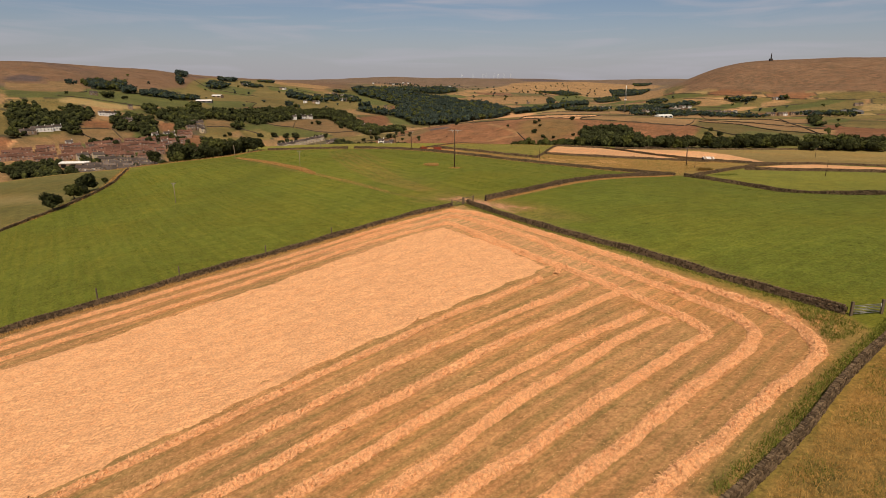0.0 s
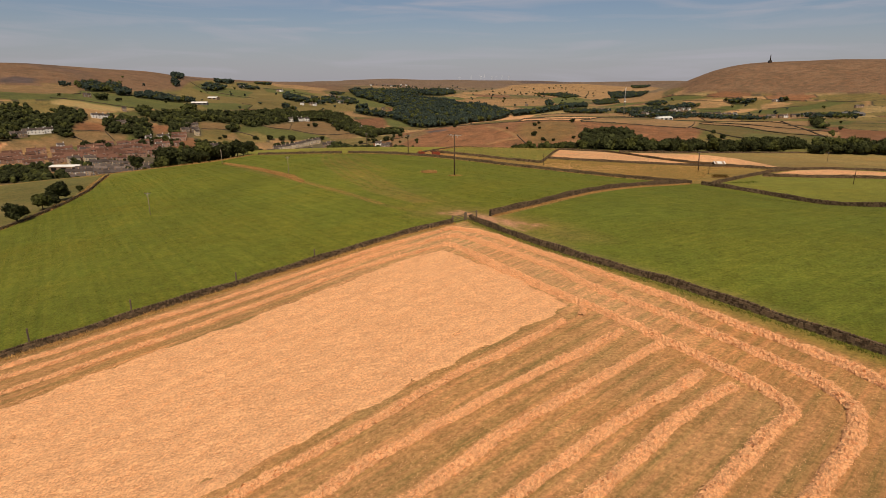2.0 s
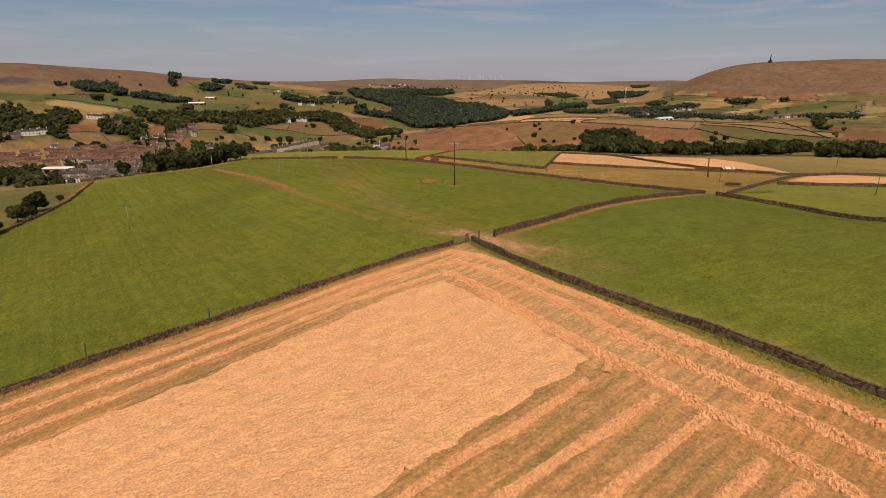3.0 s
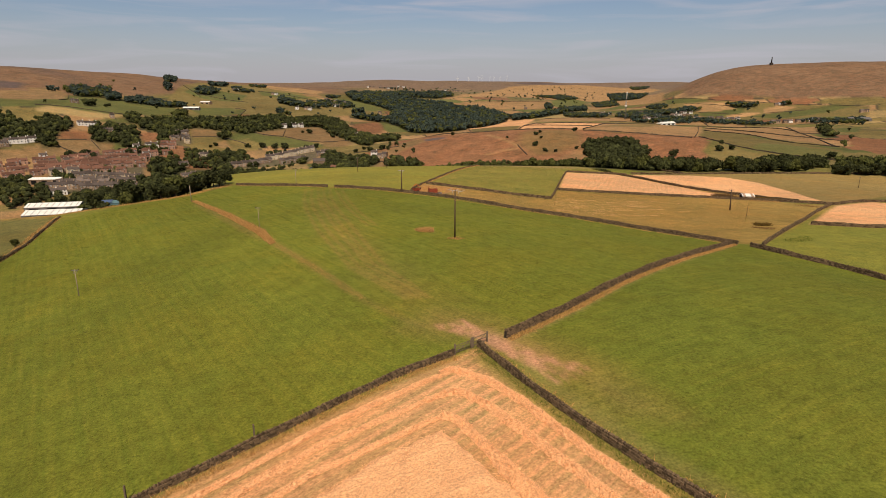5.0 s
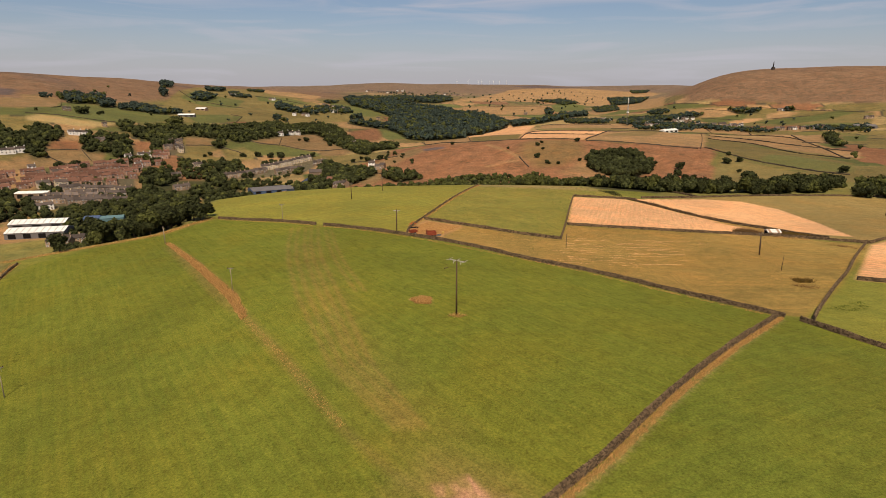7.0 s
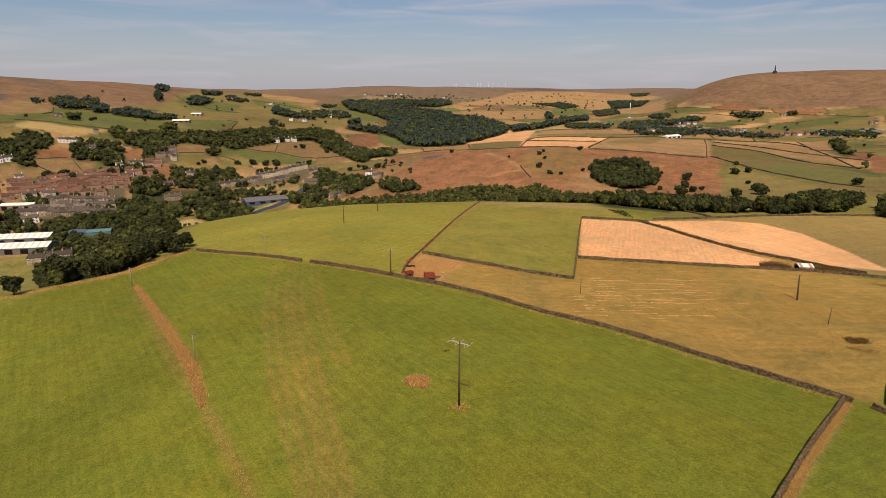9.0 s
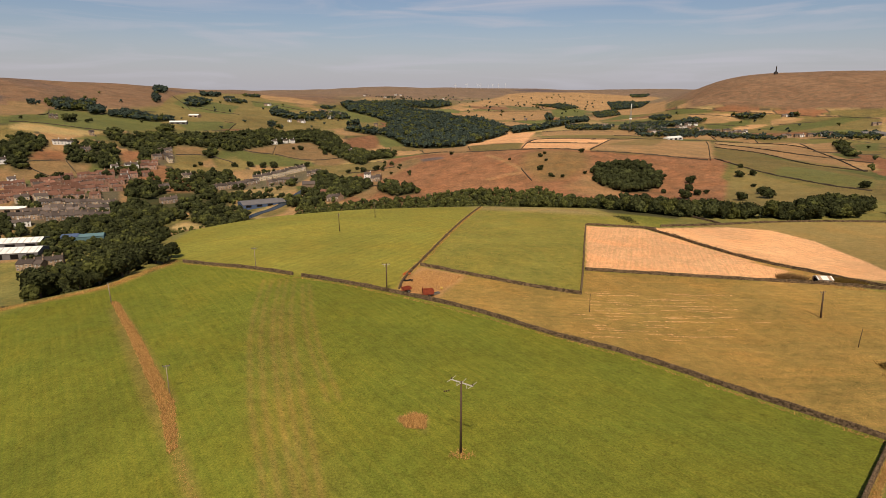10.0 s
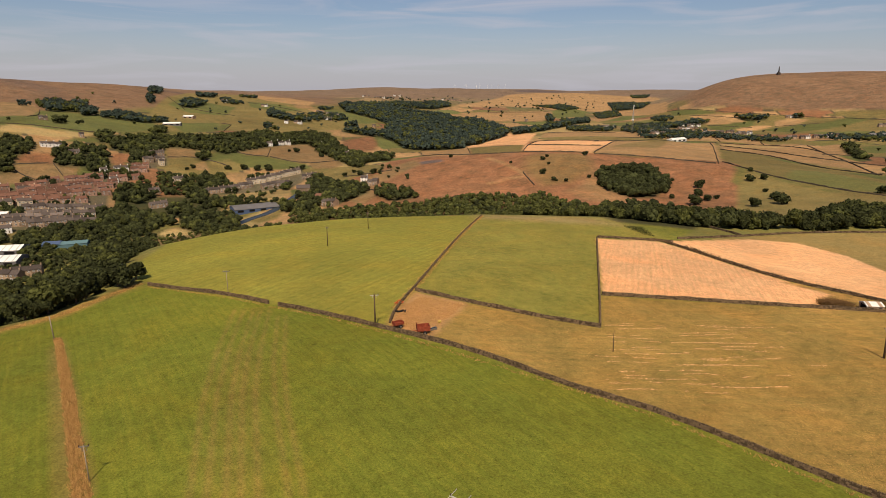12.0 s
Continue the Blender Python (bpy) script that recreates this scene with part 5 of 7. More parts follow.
def streaky(p, turn, gap, share):
    """Keep the spots that lie in the lanes left by the mower."""
    u = (p[:, 0] * math.cos(radians(turn)) + p[:, 1] * math.sin(radians(turn))) * 6.2832 / gap
    return p[np.sin(u) + 0.8 * np.sin(u * 0.37 + 1) + 0.5 * np.sin(u * 1.7 + 2) > share]


scatter_tufts("pale_tufts", streaky(spots_in(WEST_PASTURE, 7, 71), 34, 4.2, 0.5), 0.10, 0.22, M_PALE_TUFT, "pale seeding grass in lines over the pasture", "grass", 72, 3, 1.0)
scatter_tufts("deep_tufts", streaky(spots_in(WEST_PASTURE, 1.5, 73), 34, 4.2, -0.4), 0.16, 0.18, M_DEEP_TUFT, "dark green tussocks dotted over the pasture", "grass", 74, 8, 0.8)
scatter_tufts("pale_tufts", streaky(spots_in(EAST_PASTURE, 5, 75), 120, 4.2, 0.5), 0.10, 0.22, M_PALE_TUFT, "pale seeding grass over the walled pasture", "grass", 76, 3, 1.0)
scatter_tufts("deep_tufts", spots_in(EAST_PASTURE, 2.2, 77), 0.13, 0.16, M_DEEP_TUFT, "dark green tussocks over the walled pasture", "grass", 78, 4, 0.6)
scatter_tufts("clover_patch", spots_in([(-2, 124), (10, 122), (18, 128), (24, 134), (14, 140), (2, 134)], 1.6, 79), 0.17, 0.2, M_DEEP_TUFT, "dark green docks and nettles near the gateway", "plant", 80, 8, 0.6)
scatter_tufts("dry_tufts", spots_in(STUBBLY, 3.0, 81), 0.2, 0.35, M_LONG_GRASS, "dry orange grass left on the grazed field", "grass", 82, 4, 0.9)
scatter_tufts("deep_tufts", spots_in(STUBBLY, 0.16, 83), 0.25, 0.5, M_DEEP_TUFT, "green tussocks on the dry grazed field", "grass", 84, 11, 0.7)
scatter_tufts("deep_tufts", spots_in(MID_PASTURE, 0.12, 85), 0.3, 0.6, M_DEEP_TUFT, "green tussocks on the rough pasture", "grass", 86, 10, 0.7)
scatter_tufts("dry_tufts", spots_in(MID_PASTURE, 0.4, 87), 0.25, 0.4, M_LONG_GRASS, "dry grass on the rough pasture", "grass", 88, 4, 0.9)
scatter_tufts("dry_tufts", spots_in(PADDOCK, 14, 89), 0.3, 0.3, M_LONG_GRASS, "trampled orange-brown grass in the paddock", "grass", 90, 4, 0.9)

# thin lines of raked straw lying across the dry field
rg = np.random.default_rng(301)
for k in range(21):
    x0, x1 = 26 + 0.5 * k + rg.uniform(-2, 9), 60 + 1.2 * k + rg.uniform(-16, 12)
    y0 = 214 + 1.9 * k + rg.uniform(-0.5, 0.5)
    u = np.sort(rg.uniform(0, 1, int((x1 - x0) * 9)))
    u = u[np.sin(u * 9 + k * 1.7) + 0.8 * np.sin(u * 23 + k) > 0.1]
    px, py = x0 + (x1 - x0) * u, y0 + 0.10 * (x1 - x0) * u + 0.7 * np.sin(u * 5 + k) + rg.normal(0, 0.14, len(u))
    inside = outside(px, py, [(16, 222), (34, 249), (42, 274), (90, 273), (118, 268), (70, 176), (54, 188), (38, 205)]) < -1.5
    spots = np.column_stack([px, py, land(px, py) + 0.03])[inside]
    tagged(new("raked_straw", locks("raked_straw", spots, rg.normal(0.1, 0.3, len(spots)), 0.55, 0.045, 0.04, rg)), "thin raked line of pale straw", "straw", kind="stuff")

# ---- trees ----
ICO = None


def ico():
    global ICO
    if ICO is None:
        bm = bmesh.new()
        bmesh.ops.create_icosphere(bm, subdivisions=1, radius=1)
        bm.verts.ensure_lookup_table()
        ICO = np.array([v.co[:] for v in bm.verts]), np.array([[v.index for v in f.verts] for f in bm.faces])
        bm.free()
    return ICO


OCTA = (np.array([(1, 0, 0), (0.3, 0.95, 0.1), (-0.8, 0.6, -0.1), (-0.8, -0.6, 0.1), (0.3, -0.95, -0.1), (0.1, 0.1, 1), (0, 0, -1.0)]),
        np.array([(0, 1, 5), (1, 2, 5), (2, 3, 5), (3, 4, 5), (4, 0, 5), (1, 0, 6), (2, 1, 6), (3, 2, 6), (4, 3, 6), (0, 4, 6)]))


def crown_arrays(seed, masses, leaves, leaf=0.2, squat=1.0, coarse=False):
    """A crown about 2 wide: leafy masses round a centre, with ragged sprays standing out of them."""
    g = np.random.default_rng(seed)
    cv, cf = OCTA if coarse else ico()
    vs, fs, n = [], [], 0
    for i in range(masses):
        a = 6.283 * (i + g.uniform(0, 0.7)) / max(masses - 1, 1)
        rad = 0 if i == 0 else g.uniform(0.34, 0.62)
        r = (0.62 if i == 0 else g.uniform(0.34, 0.52))
        c = np.array([rad * math.cos(a), rad * math.sin(a), (1.05 if i == 0 else g.uniform(0.55, 1.35)) * squat])
        v = cv * r * g.uniform(0.84, 1.12, (len(cv), 1)) * np.array([1, 1, 0.9]) + c
        vs.append(v)
        fs.append(cf + n)
        n += len(v)
        d = g.normal(0, 1, (leaves, 3))
        d[:, 2] = np.abs(d[:, 2]) * 1.1 - 0.35
        d /= np.linalg.norm(d, axis=1)[:, None]
        p = c + d * r * g.uniform(0.86, 1.02, (leaves, 1)) * np.array([1, 1, 0.9])
        t1 = np.cross(d, g.normal(0, 1, (leaves, 3)))
        t1 /= np.linalg.norm(t1, axis=1)[:, None]
        t2 = np.cross(d, t1) + 0.5 * d
        s = leaf * g.uniform(0.7, 1.4, (leaves, 1))
        tri = np.stack([p - t1 * s, p + t1 * s, p + t2 * s * 1.5], 1).reshape(-1, 3)
        vs.append(tri)
        fs.append(np.arange(len(tri)).reshape(-1, 3) + n)
        n += len(tri)
    return np.concatenate(vs), np.concatenate(fs)


CROWNS = {"fine": [crown_arrays(s, 8, 34, 0.12) for s in range(5)],
          "middling": [crown_arrays(20 + s, 4, 16, 0.1, 1.0, False) for s in range(5)],
          "plain": [crown_arrays(40 + s, 5, 4, 0.16, 1.0, True) for s in range(5)]}
SOLID = [[(-150, 205), (-210, 330), (-160, 395), (-100, 400), (-80, 280)]]
wood_seed = 100
KEEP_CLEAR = []


def woodland(kind, *ring):
    """A wood as one mesh of many crowns, standing on the ground inside its ring."""
    global wood_seed
    wood_seed += 1
    g = np.random.default_rng(wood_seed)
    ring = list(ring)
    xs, ys = [p[0] for p in ring], [p[1] for p in ring]
    mid = math.hypot(sum(xs) / len(xs), sum(ys) / len(ys) - 120)
    gap = {"wood": 6.0 if mid < 700 else 7.0 if mid < 1300 else 9.0, "open": 7.0, "bushes": 5.0, "clump": 5.2, "sparse": 22.0 if mid < 900 else 34.0, "thin": 75.0, "gardens": 9.0}[kind]
    nx, ny = int((max(xs) - min(xs)) / gap) + 1, int((max(ys) - min(ys)) / gap) + 1
    X, Y = np.meshgrid(min(xs) + gap * np.arange(nx), min(ys) + gap * np.arange(ny))
    p = np.column_stack([X.ravel(), Y.ravel()]) + g.uniform(-0.5, 0.5, (X.size, 2)) * gap
    clear = np.where(p[:, 0] < -80, 5.0, 12.0)
    p = p[(outside(p[:, 0], p[:, 1], ring) < 0) & (outside(p[:, 0], p[:, 1], RIM) > clear[:len(p)])]
    keep = {"sparse": 0.55, "open": 0.85, "bushes": 0.93, "thin": 0.6, "gardens": 0.5}.get(kind, 0.95)
    p = p[g.random(len(p)) < keep]
    if kind == "open":
        p = p[np.sin(p[:, 0] / 11 + 1.7 * np.sin(p[:, 1] / 19)) * np.sin(p[:, 1] / 14 + p[:, 0] / 31) < 0.5]
    for a in KEEP_CLEAR:
        p = p[np.hypot(p[:, 0] - a[0], p[:, 1] - a[1]) > a[2]]
    if not len(p):
        return
    z = land(p[:, 0], p[:, 1])
    vs, fs, pale, n = [], [], [], 0
    share = {"bushes": 0.8, "wood": 0.24, "clump": 0.0}.get(kind, 0.3)
    for (x, y), h in zip(p, z):
        far = math.hypot(x, y - 120)
        cv, cf = CROWNS["fine" if far < 430 else "middling" if far < 1000 else "plain"][g.integers(5)]
        w = (g.uniform(0.5, 0.82) * gap if kind not in ("sparse", "thin", "gardens") else g.uniform(2.2, 4.6) * (1 if far < 900 else 1.25))
        w = min(w, 9.0) * {"gardens": 0.75, "clump": 1.45, "wood": 1.12, "bushes": 0.95}.get(kind, 1)
        if -320 < x < -80 and y < 640:
            w *= 0.66
        a = g.uniform(0, 6.283)
        c, s = math.cos(a) * w, math.sin(a) * w
        tall = w * g.uniform(0.8, 1.25)
        q = np.column_stack([cv[:, 0] * c - cv[:, 1] * s + x, cv[:, 0] * s + cv[:, 1] * c + y, cv[:, 2] * tall - 0.18 * tall + h])
        vs.append(q)
        fs.append(cf + n)
        pale.append(np.full(len(cf), g.random() < share, np.int32))
        n += len(q)
    # beyond 1150 m the leaf colour itself carries the blue haze
    me = fast_mesh("woodland", np.concatenate(vs), np.concatenate(fs), [M_LEAF if mid < 1150 else M_LEAF_HAZED, M_LEAF_LIGHT])
    me.polygons.foreach_set("material_index", np.concatenate(pale))
    names = {"wood": "dense dark green broadleaved woodland", "clump": "compact clump of dark green trees on the hillside", "sparse": "scattered dark green trees and hedges",
             "open": "dark green trees standing among the houses", "bushes": "lighter green scrub and young trees", "thin": "lone trees scattered over the far pastures",
             "gardens": "small garden trees between the houses"}
    tagged(new("woodland", me), names[kind], "woodland", kind="stuff")


def tree_proto(seed, mat, label, squat=1.0, fine="fine"):
    """A tree: tapered trunk with limbs, and a ragged crown."""
    t = tagged(new("tree"), label, "tree", "trees of the hill edge")
    cv, cf = crown_arrays(seed, 10, 60 if fine == "fine" else 22, 0.11 if fine == "fine" else 0.16, squat)
    part("crown", fast_mesh("crown", cv * np.array([3.2, 3.2, 3.2]), cf, [mat]), t, "dense ragged leafy crown")
    trunk = part("trunk", tube("trunk", [(0, 0, -0.6), (0.05, 0.02, 0.8), (0, 0.1, 2.0), (0.1, 0, 3.4)], [0.26, 0.2, 0.16, 0.08], M_BARK), t)
    g = random.Random(seed)
    for k in range(4):
        a = k * 1.6 + g.uniform(-0.4, 0.4)
        part("limb", tube("limb", [(0, 0.05, 1.5), (0.7 * math.cos(a), 0.7 * math.sin(a), 2.3), (1.5 * math.cos(a), 1.5 * math.sin(a), 3.3)], [0.1, 0.08, 0.04], M_BARK, 6), trunk)
    return t


PROTO_OAK = tree_proto(61, M_LEAF, "dark green broadleaved tree on the hill edge")
PROTO_ASH = tree_proto(62, M_LEAF_LIGHT, "lighter green bushy tree on the hill edge")
PROTO_THORN = tree_proto(63, M_LEAF, "rounded dark hawthorn standing alone on the brown hillside", 0.8, "coarse")
used_protos = set()


def plant(proto, x, y, size, turn):
    m = pose(x, y, height(x, y), 0, 0, turn) @ Matrix.Scale(size, 4)
    if proto.name in used_protos:
        t = copy_thing(proto, pose(x, y, height(x, y), 0, 0, turn))
        t.scale = (size, size, size)
        return t
    used_protos.add(proto.name)
    proto.matrix_world = m
    return proto


# trees along the edge of the hilltop
for i, (x, y, s) in enumerate([(-94.5, 280.5, 1.15), (-98.5, 284, 1.3), (-95, 288, 1.0), (-101, 268, 1.2), (-104, 261, 1.45), (-108, 258, 1.3), (-113, 268, 1.5), (-117, 254, 1.6),
                               (-122, 240, 1.0), (-122, 262, 1.5), (-104, 277, 1.3), (-110, 285, 1.4)]):
    plant(PROTO_ASH if i % 5 == 4 else PROTO_OAK, x, y, s, 47 * i)
for i, (x, y, s) in enumerate([(-105.5, 151.5, 0.85), (-107.6, 164, 0.8), (-110.4, 175, 1.0), (-107.4, 157, 0.4), (-108, 169.5, 0.5), (-113, 189, 0.35)]):
    b = plant(PROTO_ASH if i % 2 else PROTO_OAK, x, y, s, 61 * i)
    tagged(b, "bushy hawthorn beside the tumbled wall")
for i, (x, y, s) in enumerate([(6, 875, 1.1), (155, 781, 1.2), (71, 770, .7), (105, 763, 1), (112, 776, .8), (108, 742, .7), (97, 712, 1.3), (104, 687, .9), (106, 684, .6), (115, 682, .8), (232, 656, 1.8), (218, 624, 1.5), (199, 584, 2), (216, 600, 1.3), (226, 606, .9), (301, 702, 1), (283, 665, 1.5), (298, 669, 1.3), (276, 624, .8), (265, 590, 1.5), (256, 563, 2.1), (234, 559, 1.7), (354, 593, 1.6), (-452, 773, 2.2), (-467, 764, 1.8), (-462, 765, 1.4), (-278, 927, 1.9), (-254, 879, 2), (-260, 926, 1.9), (-245, 928, 2.1), (-212, 929, 1.6), (-205, 932, 1.5), (-201, 939, 1.6), (-192, 1027, 1.6), (-234, 1046, 1.8), (-245, 1044, 1), (-90, 842, 1.6), (-84, 890, .9), (-107, 848, 1.5), (-119, 876, 1.1), (-129, 862, 1.2), (-300, 922, 1.4), (-296, 922, 1), (-342, 912, 1.3), (-346, 902, 1), (-586, 1071, 1.4), (-596, 1098, 1.2), (-371, 806, 1.6), (439, 1240, 1.3), (140, 695, .8), (194, 620, .9)]):
    plant(PROTO_THORN, x, y, 0.85 * s, 83 * i)

# ---- houses ----
def gable(name, w, d, eaves, ridge, mat, thick=0.0, over=0.0):
    """Walls with two gables, or, with a thickness, the roof that lies on them. The ridge runs along x."""
    bm = bmesh.new()
    if thick:
        k = (ridge - eaves) / (d / 2)
        pts = [(-d / 2 - over, eaves - k * over), (0, ridge), (d / 2 + over, eaves - k * over)]
        ring = pts + [(y, z + thick) for y, z in reversed(pts)]
        x0, x1 = -w / 2 - over * 0.5, w / 2 + over * 0.5
    else:
        ring = [(-d / 2, -3.0), (d / 2, -3.0), (d / 2, eaves), (0, ridge), (-d / 2, eaves)]
        x0, x1 = -w / 2, w / 2
    a = [bm.verts.new((x0, y, z)) for y, z in ring]
    b = [bm.verts.new((x1, y, z)) for y, z in ring]
    bm.faces.new(a)
    bm.faces.new(b[::-1])
    for i in range(len(ring)):
        j = (i + 1) % len(ring)
        bm.faces.new((a[j], a[i], b[i], b[j]))
    bmesh.ops.recalc_face_normals(bm, faces=bm.faces)
    me = bpy.data.meshes.new(name)
    bm.to_mesh(me)
    bm.free()
    me.materials.append(mat)
    return me


def house_proto(wall_mat, roof_mat, label, w=6.0, d=7.5, eaves=4.8, ridge=7.0, full=True):
    h = tagged(new("house"), label, "house", "houses of the valley")
    part("wall", gable("wall", w, d, eaves, ridge, wall_mat), h)
    roof = part("roof", gable("roof", w, d, eaves, ridge, roof_mat, 0.18, 0.25), h)
    part("chimney", boxes_mesh("chimney", [((w / 2 - 0.5, 0, ridge + 0.5), (0.9, 0.7, 1.5)), ((w / 2 - 0.7, 0, ridge + 1.4), (0.25, 0.25, 0.4)), ((w / 2 - 0.3, 0, ridge + 1.4), (0.25, 0.25, 0.4))], wall_mat), roof)
    if full:
        for side in (-1, 1):
            for x, z, ww, hh in ((-w * 0.24, 1.5, 1.3, 1.3), (-w * 0.24, 3.9, 1.2, 1.2), (w * 0.24, 3.9, 1.2, 1.2)):
                win = part("window", boxes_mesh("window", [((x, side * (d / 2 + 0.02), z), (ww, 0.08, hh))], M_WINDOW), h)
                part("window_frame", boxes_mesh("window_frame", [((x, side * (d / 2 + 0.04), z + k * hh / 2), (ww + 0.16, 0.12, 0.1)) for k in (-1, 1)] + [((x + k * ww / 2, side * (d / 2 + 0.04), z), (0.1, 0.12, hh)) for k in (-1, 0, 1)], M_WHITE_PAINT), win)
        part("door", boxes_mesh("door", [((w * 0.26, -d / 2 - 0.03, 1.05), (0.95, 0.08, 2.1))], M_TIMBER), h)
    return h


HOUSES = {"red": [house_proto(M_BRICK, M_RED_TILE, "red-brick house with a red tiled roof", 9.5, 7.5), house_proto(M_BRICK, M_RED_TILE, "low red-roofed brick house on the estate", 10.0, 7, 4.2, 6.6)],
          "stone": [house_proto(M_HOUSE_STONE, M_SLATE, "dark stone terraced house with a slate roof"), house_proto(M_HOUSE_STONE, M_SLATE, "sooty stone house with a grey slate roof", 6.0, 8, 5.2, 7.6)],
          "cream": [house_proto(M_CREAM, M_SLATE, "cream stone terraced house with a slate roof", 6.0, 8.0, 5.6, 8.0)],
          "white": [house_proto(M_WHITEWASH, M_SLATE, "whitewashed cottage with a slate roof", 8, 7, 4.6, 6.8)]}
taken = set()
house_rng = random.Random(9)


JOINED = {}


def joined_house(kind, m):
    """Add one house of a row to the mass of roofs and walls."""
    wall, roof, pale = JOINED.setdefault(kind, ([], [], []))
    w, d, e, r = 6.0 if kind != "distant" else 8.0, house_rng.uniform(6.8, 7.8), house_rng.uniform(4.2, 5.0), house_rng.uniform(6.5, 7.4)
    to = (pale if house_rng.random() < 0.3 else wall)
    quads = lambda pts: [m @ Vector(p) for p in pts]
    for y in (-d / 2, d / 2):
        to.append(quads([(-w / 2, y, -2), (w / 2, y, -2), (w / 2, y, e), (-w / 2, y, e)]))
        roof.append(quads([(-w / 2 - 0.15, y * 1.08, e - 0.1), (w / 2 + 0.15, y * 1.08, e - 0.1), (w / 2 + 0.15, 0, r), (-w / 2 - 0.15, 0, r)]))
    for x in (-w / 2, w / 2):
        to.append(quads([(x, -d / 2, -2), (x, d / 2, -2), (x, d / 2, e), (x, -d / 2, e)]))
        to.append(quads([(x, -d / 2, e), (x, d / 2, e), (x, 0, r - 0.1), (x, 0, r - 0.1)]))
    for x0, x1, y0, y1 in ((w / 2 - 0.9, w / 2 - 0.1, -0.35, 0.35),):
        c = [(x0, y0), (x1, y0), (x1, y1), (x0, y1)]
        for (ax, ay), (bx, by) in zip(c, c[1:] + c[:1]):
            to.append(quads([(ax, ay, r - 0.6), (bx, by, r - 0.6), (bx, by, r + 1.1), (ax, ay, r + 1.1)]))
    for x in (-w * 0.25, w * 0.25):
        for z in (1.4, 3.6):
            JOINED.setdefault("glass", ([], [], []))[0].append(quads([(x - 0.6, -d / 2 - 0.03, z - 0.6), (x + 0.6, -d / 2 - 0.03, z - 0.6), (x + 0.6, -d / 2 - 0.03, z + 0.6), (x - 0.6, -d / 2 - 0.03, z + 0.6)]))


def link_joined(name, quads, mat, parent):
    if quads:
        vs = np.array([[v[:] for v in q] for q in quads]).reshape(-1, 3)
        part(name, fast_mesh(name, vs, np.arange(len(vs)).reshape(-1, 4), [mat]), parent)


def terrace(kind, p, q, n):
    """A row of houses side by side."""
    a = math.atan2(q[1] - p[1], q[0] - p[0])
    mx, my = (p[0] + q[0]) / 2, (p[1] + q[1]) / 2
    if math.hypot(mx, my - 120) > 1250:
        kind, a = "distant", house_rng.uniform(-0.4, 0.4)
    while a > 1.571:
        a -= 3.1416
    while a < -1.571:
        a += 3.1416
    a = max(-0.75, min(0.75, a))
    step = 12.0 if kind == "distant" else 8.1 if kind == "white" else 12.2 if kind == "red" else 7.2 if kind == "tile" else 6.1
    for i in range(n):
        k = house_rng.randrange(len(HOUSES.get(kind, "x")))
        proto = HOUSES[kind][k] if kind in HOUSES else None
        s = (i - (n - 1) / 2) * step + (1.4 * (-1) ** i if kind in ("red", "tile", "distant") else 0) + house_rng.uniform(-0.2, 0.2)
        x, y = mx + s * math.cos(a), my + s * math.sin(a)
        m = pose(x, y, height(x, y) + house_rng.uniform(-0.3, 0.3), 0, 0, math.degrees(a) + (house_rng.uniform(-5, 5) if kind in ("red", "tile", "distant") else 0))
        if kind in ("tile", "slate", "distant"):
            joined_house(kind, m)
        elif (kind, k) in taken:
            copy_thing(proto, m)
        else:
            taken.add((kind, k))
            proto.matrix_world = m
        KEEP_CLEAR.append((x, y, 5.4 if kind != "distant" else 6))


# the estate, the terraces of the valley town, farms and far villages
terrace("red", (-474, 732), (-456, 751), 4)
terrace("red", (-456, 755), (-448, 767), 2)
terrace("red", (-451, 774), (-436, 788), 3)
terrace("red", (-432, 793), (-426, 802), 2)
terrace("red", (-422, 810), (-416, 817), 2)
terrace("red", (-463, 713), (-448, 724), 3)
terrace("red", (-438, 737), (-431, 749), 3)
terrace("red", (-432, 756), (-426, 766), 2)
terrace("red", (-427, 770), (-420, 780), 2)
terrace("red", (-417, 784), (-413, 794), 2)
terrace("red", (-408, 790), (-399, 803), 3)
terrace("red", (-420, 736), (-414, 746), 2)
terrace("red", (-416, 751), (-409, 766), 3)
terrace("red", (-407, 765), (-398, 777), 3)
terrace("red", (-442, 716), (-434, 728), 3)
terrace("red", (-442, 683), (-431, 691), 3)
terrace("red", (-431, 691), (-422, 704), 3)
terrace("red", (-413, 690), (-410, 702), 2)
terrace("red", (-398, 711), (-391, 727), 3)
terrace("red", (-396, 822), (-386, 831), 3)
terrace("red", (-398, 862), (-386, 870), 2)
terrace("red", (-401, 876), (-394, 887), 2)
terrace("red", (-423, 722), (-417, 732), 2)
terrace("red", (-444, 702), (-434, 713), 3)
terrace("red", (-407, 826), (-404, 833), 1)
terrace("red", (-407, 739), (-402, 752), 2)
terrace("red", (-399, 751), (-385, 770), 3)
terrace("red", (-400, 785), (-392, 796), 2)
terrace("red", (-456, 703), (-450, 708), 2)
terrace("red", (-412, 710), (-406, 721), 2)
terrace("white", (-397, 813), (-396, 817), 1)
terrace("cream", (-429, 673), (-424, 678), 2)
terrace("cream", (-415, 681), (-413, 690), 2)
terrace("white", (-414, 856), (-406, 862), 2)
terrace("white", (-423, 838), (-421, 842), 1)
terrace("stone", (-399, 665), (-390, 684), 4)
terrace("cream", (-381, 656), (-370, 660), 3)
terrace("stone", (-382, 676), (-375, 691), 3)
terrace("stone", (-372, 627), (-352, 662), 8)
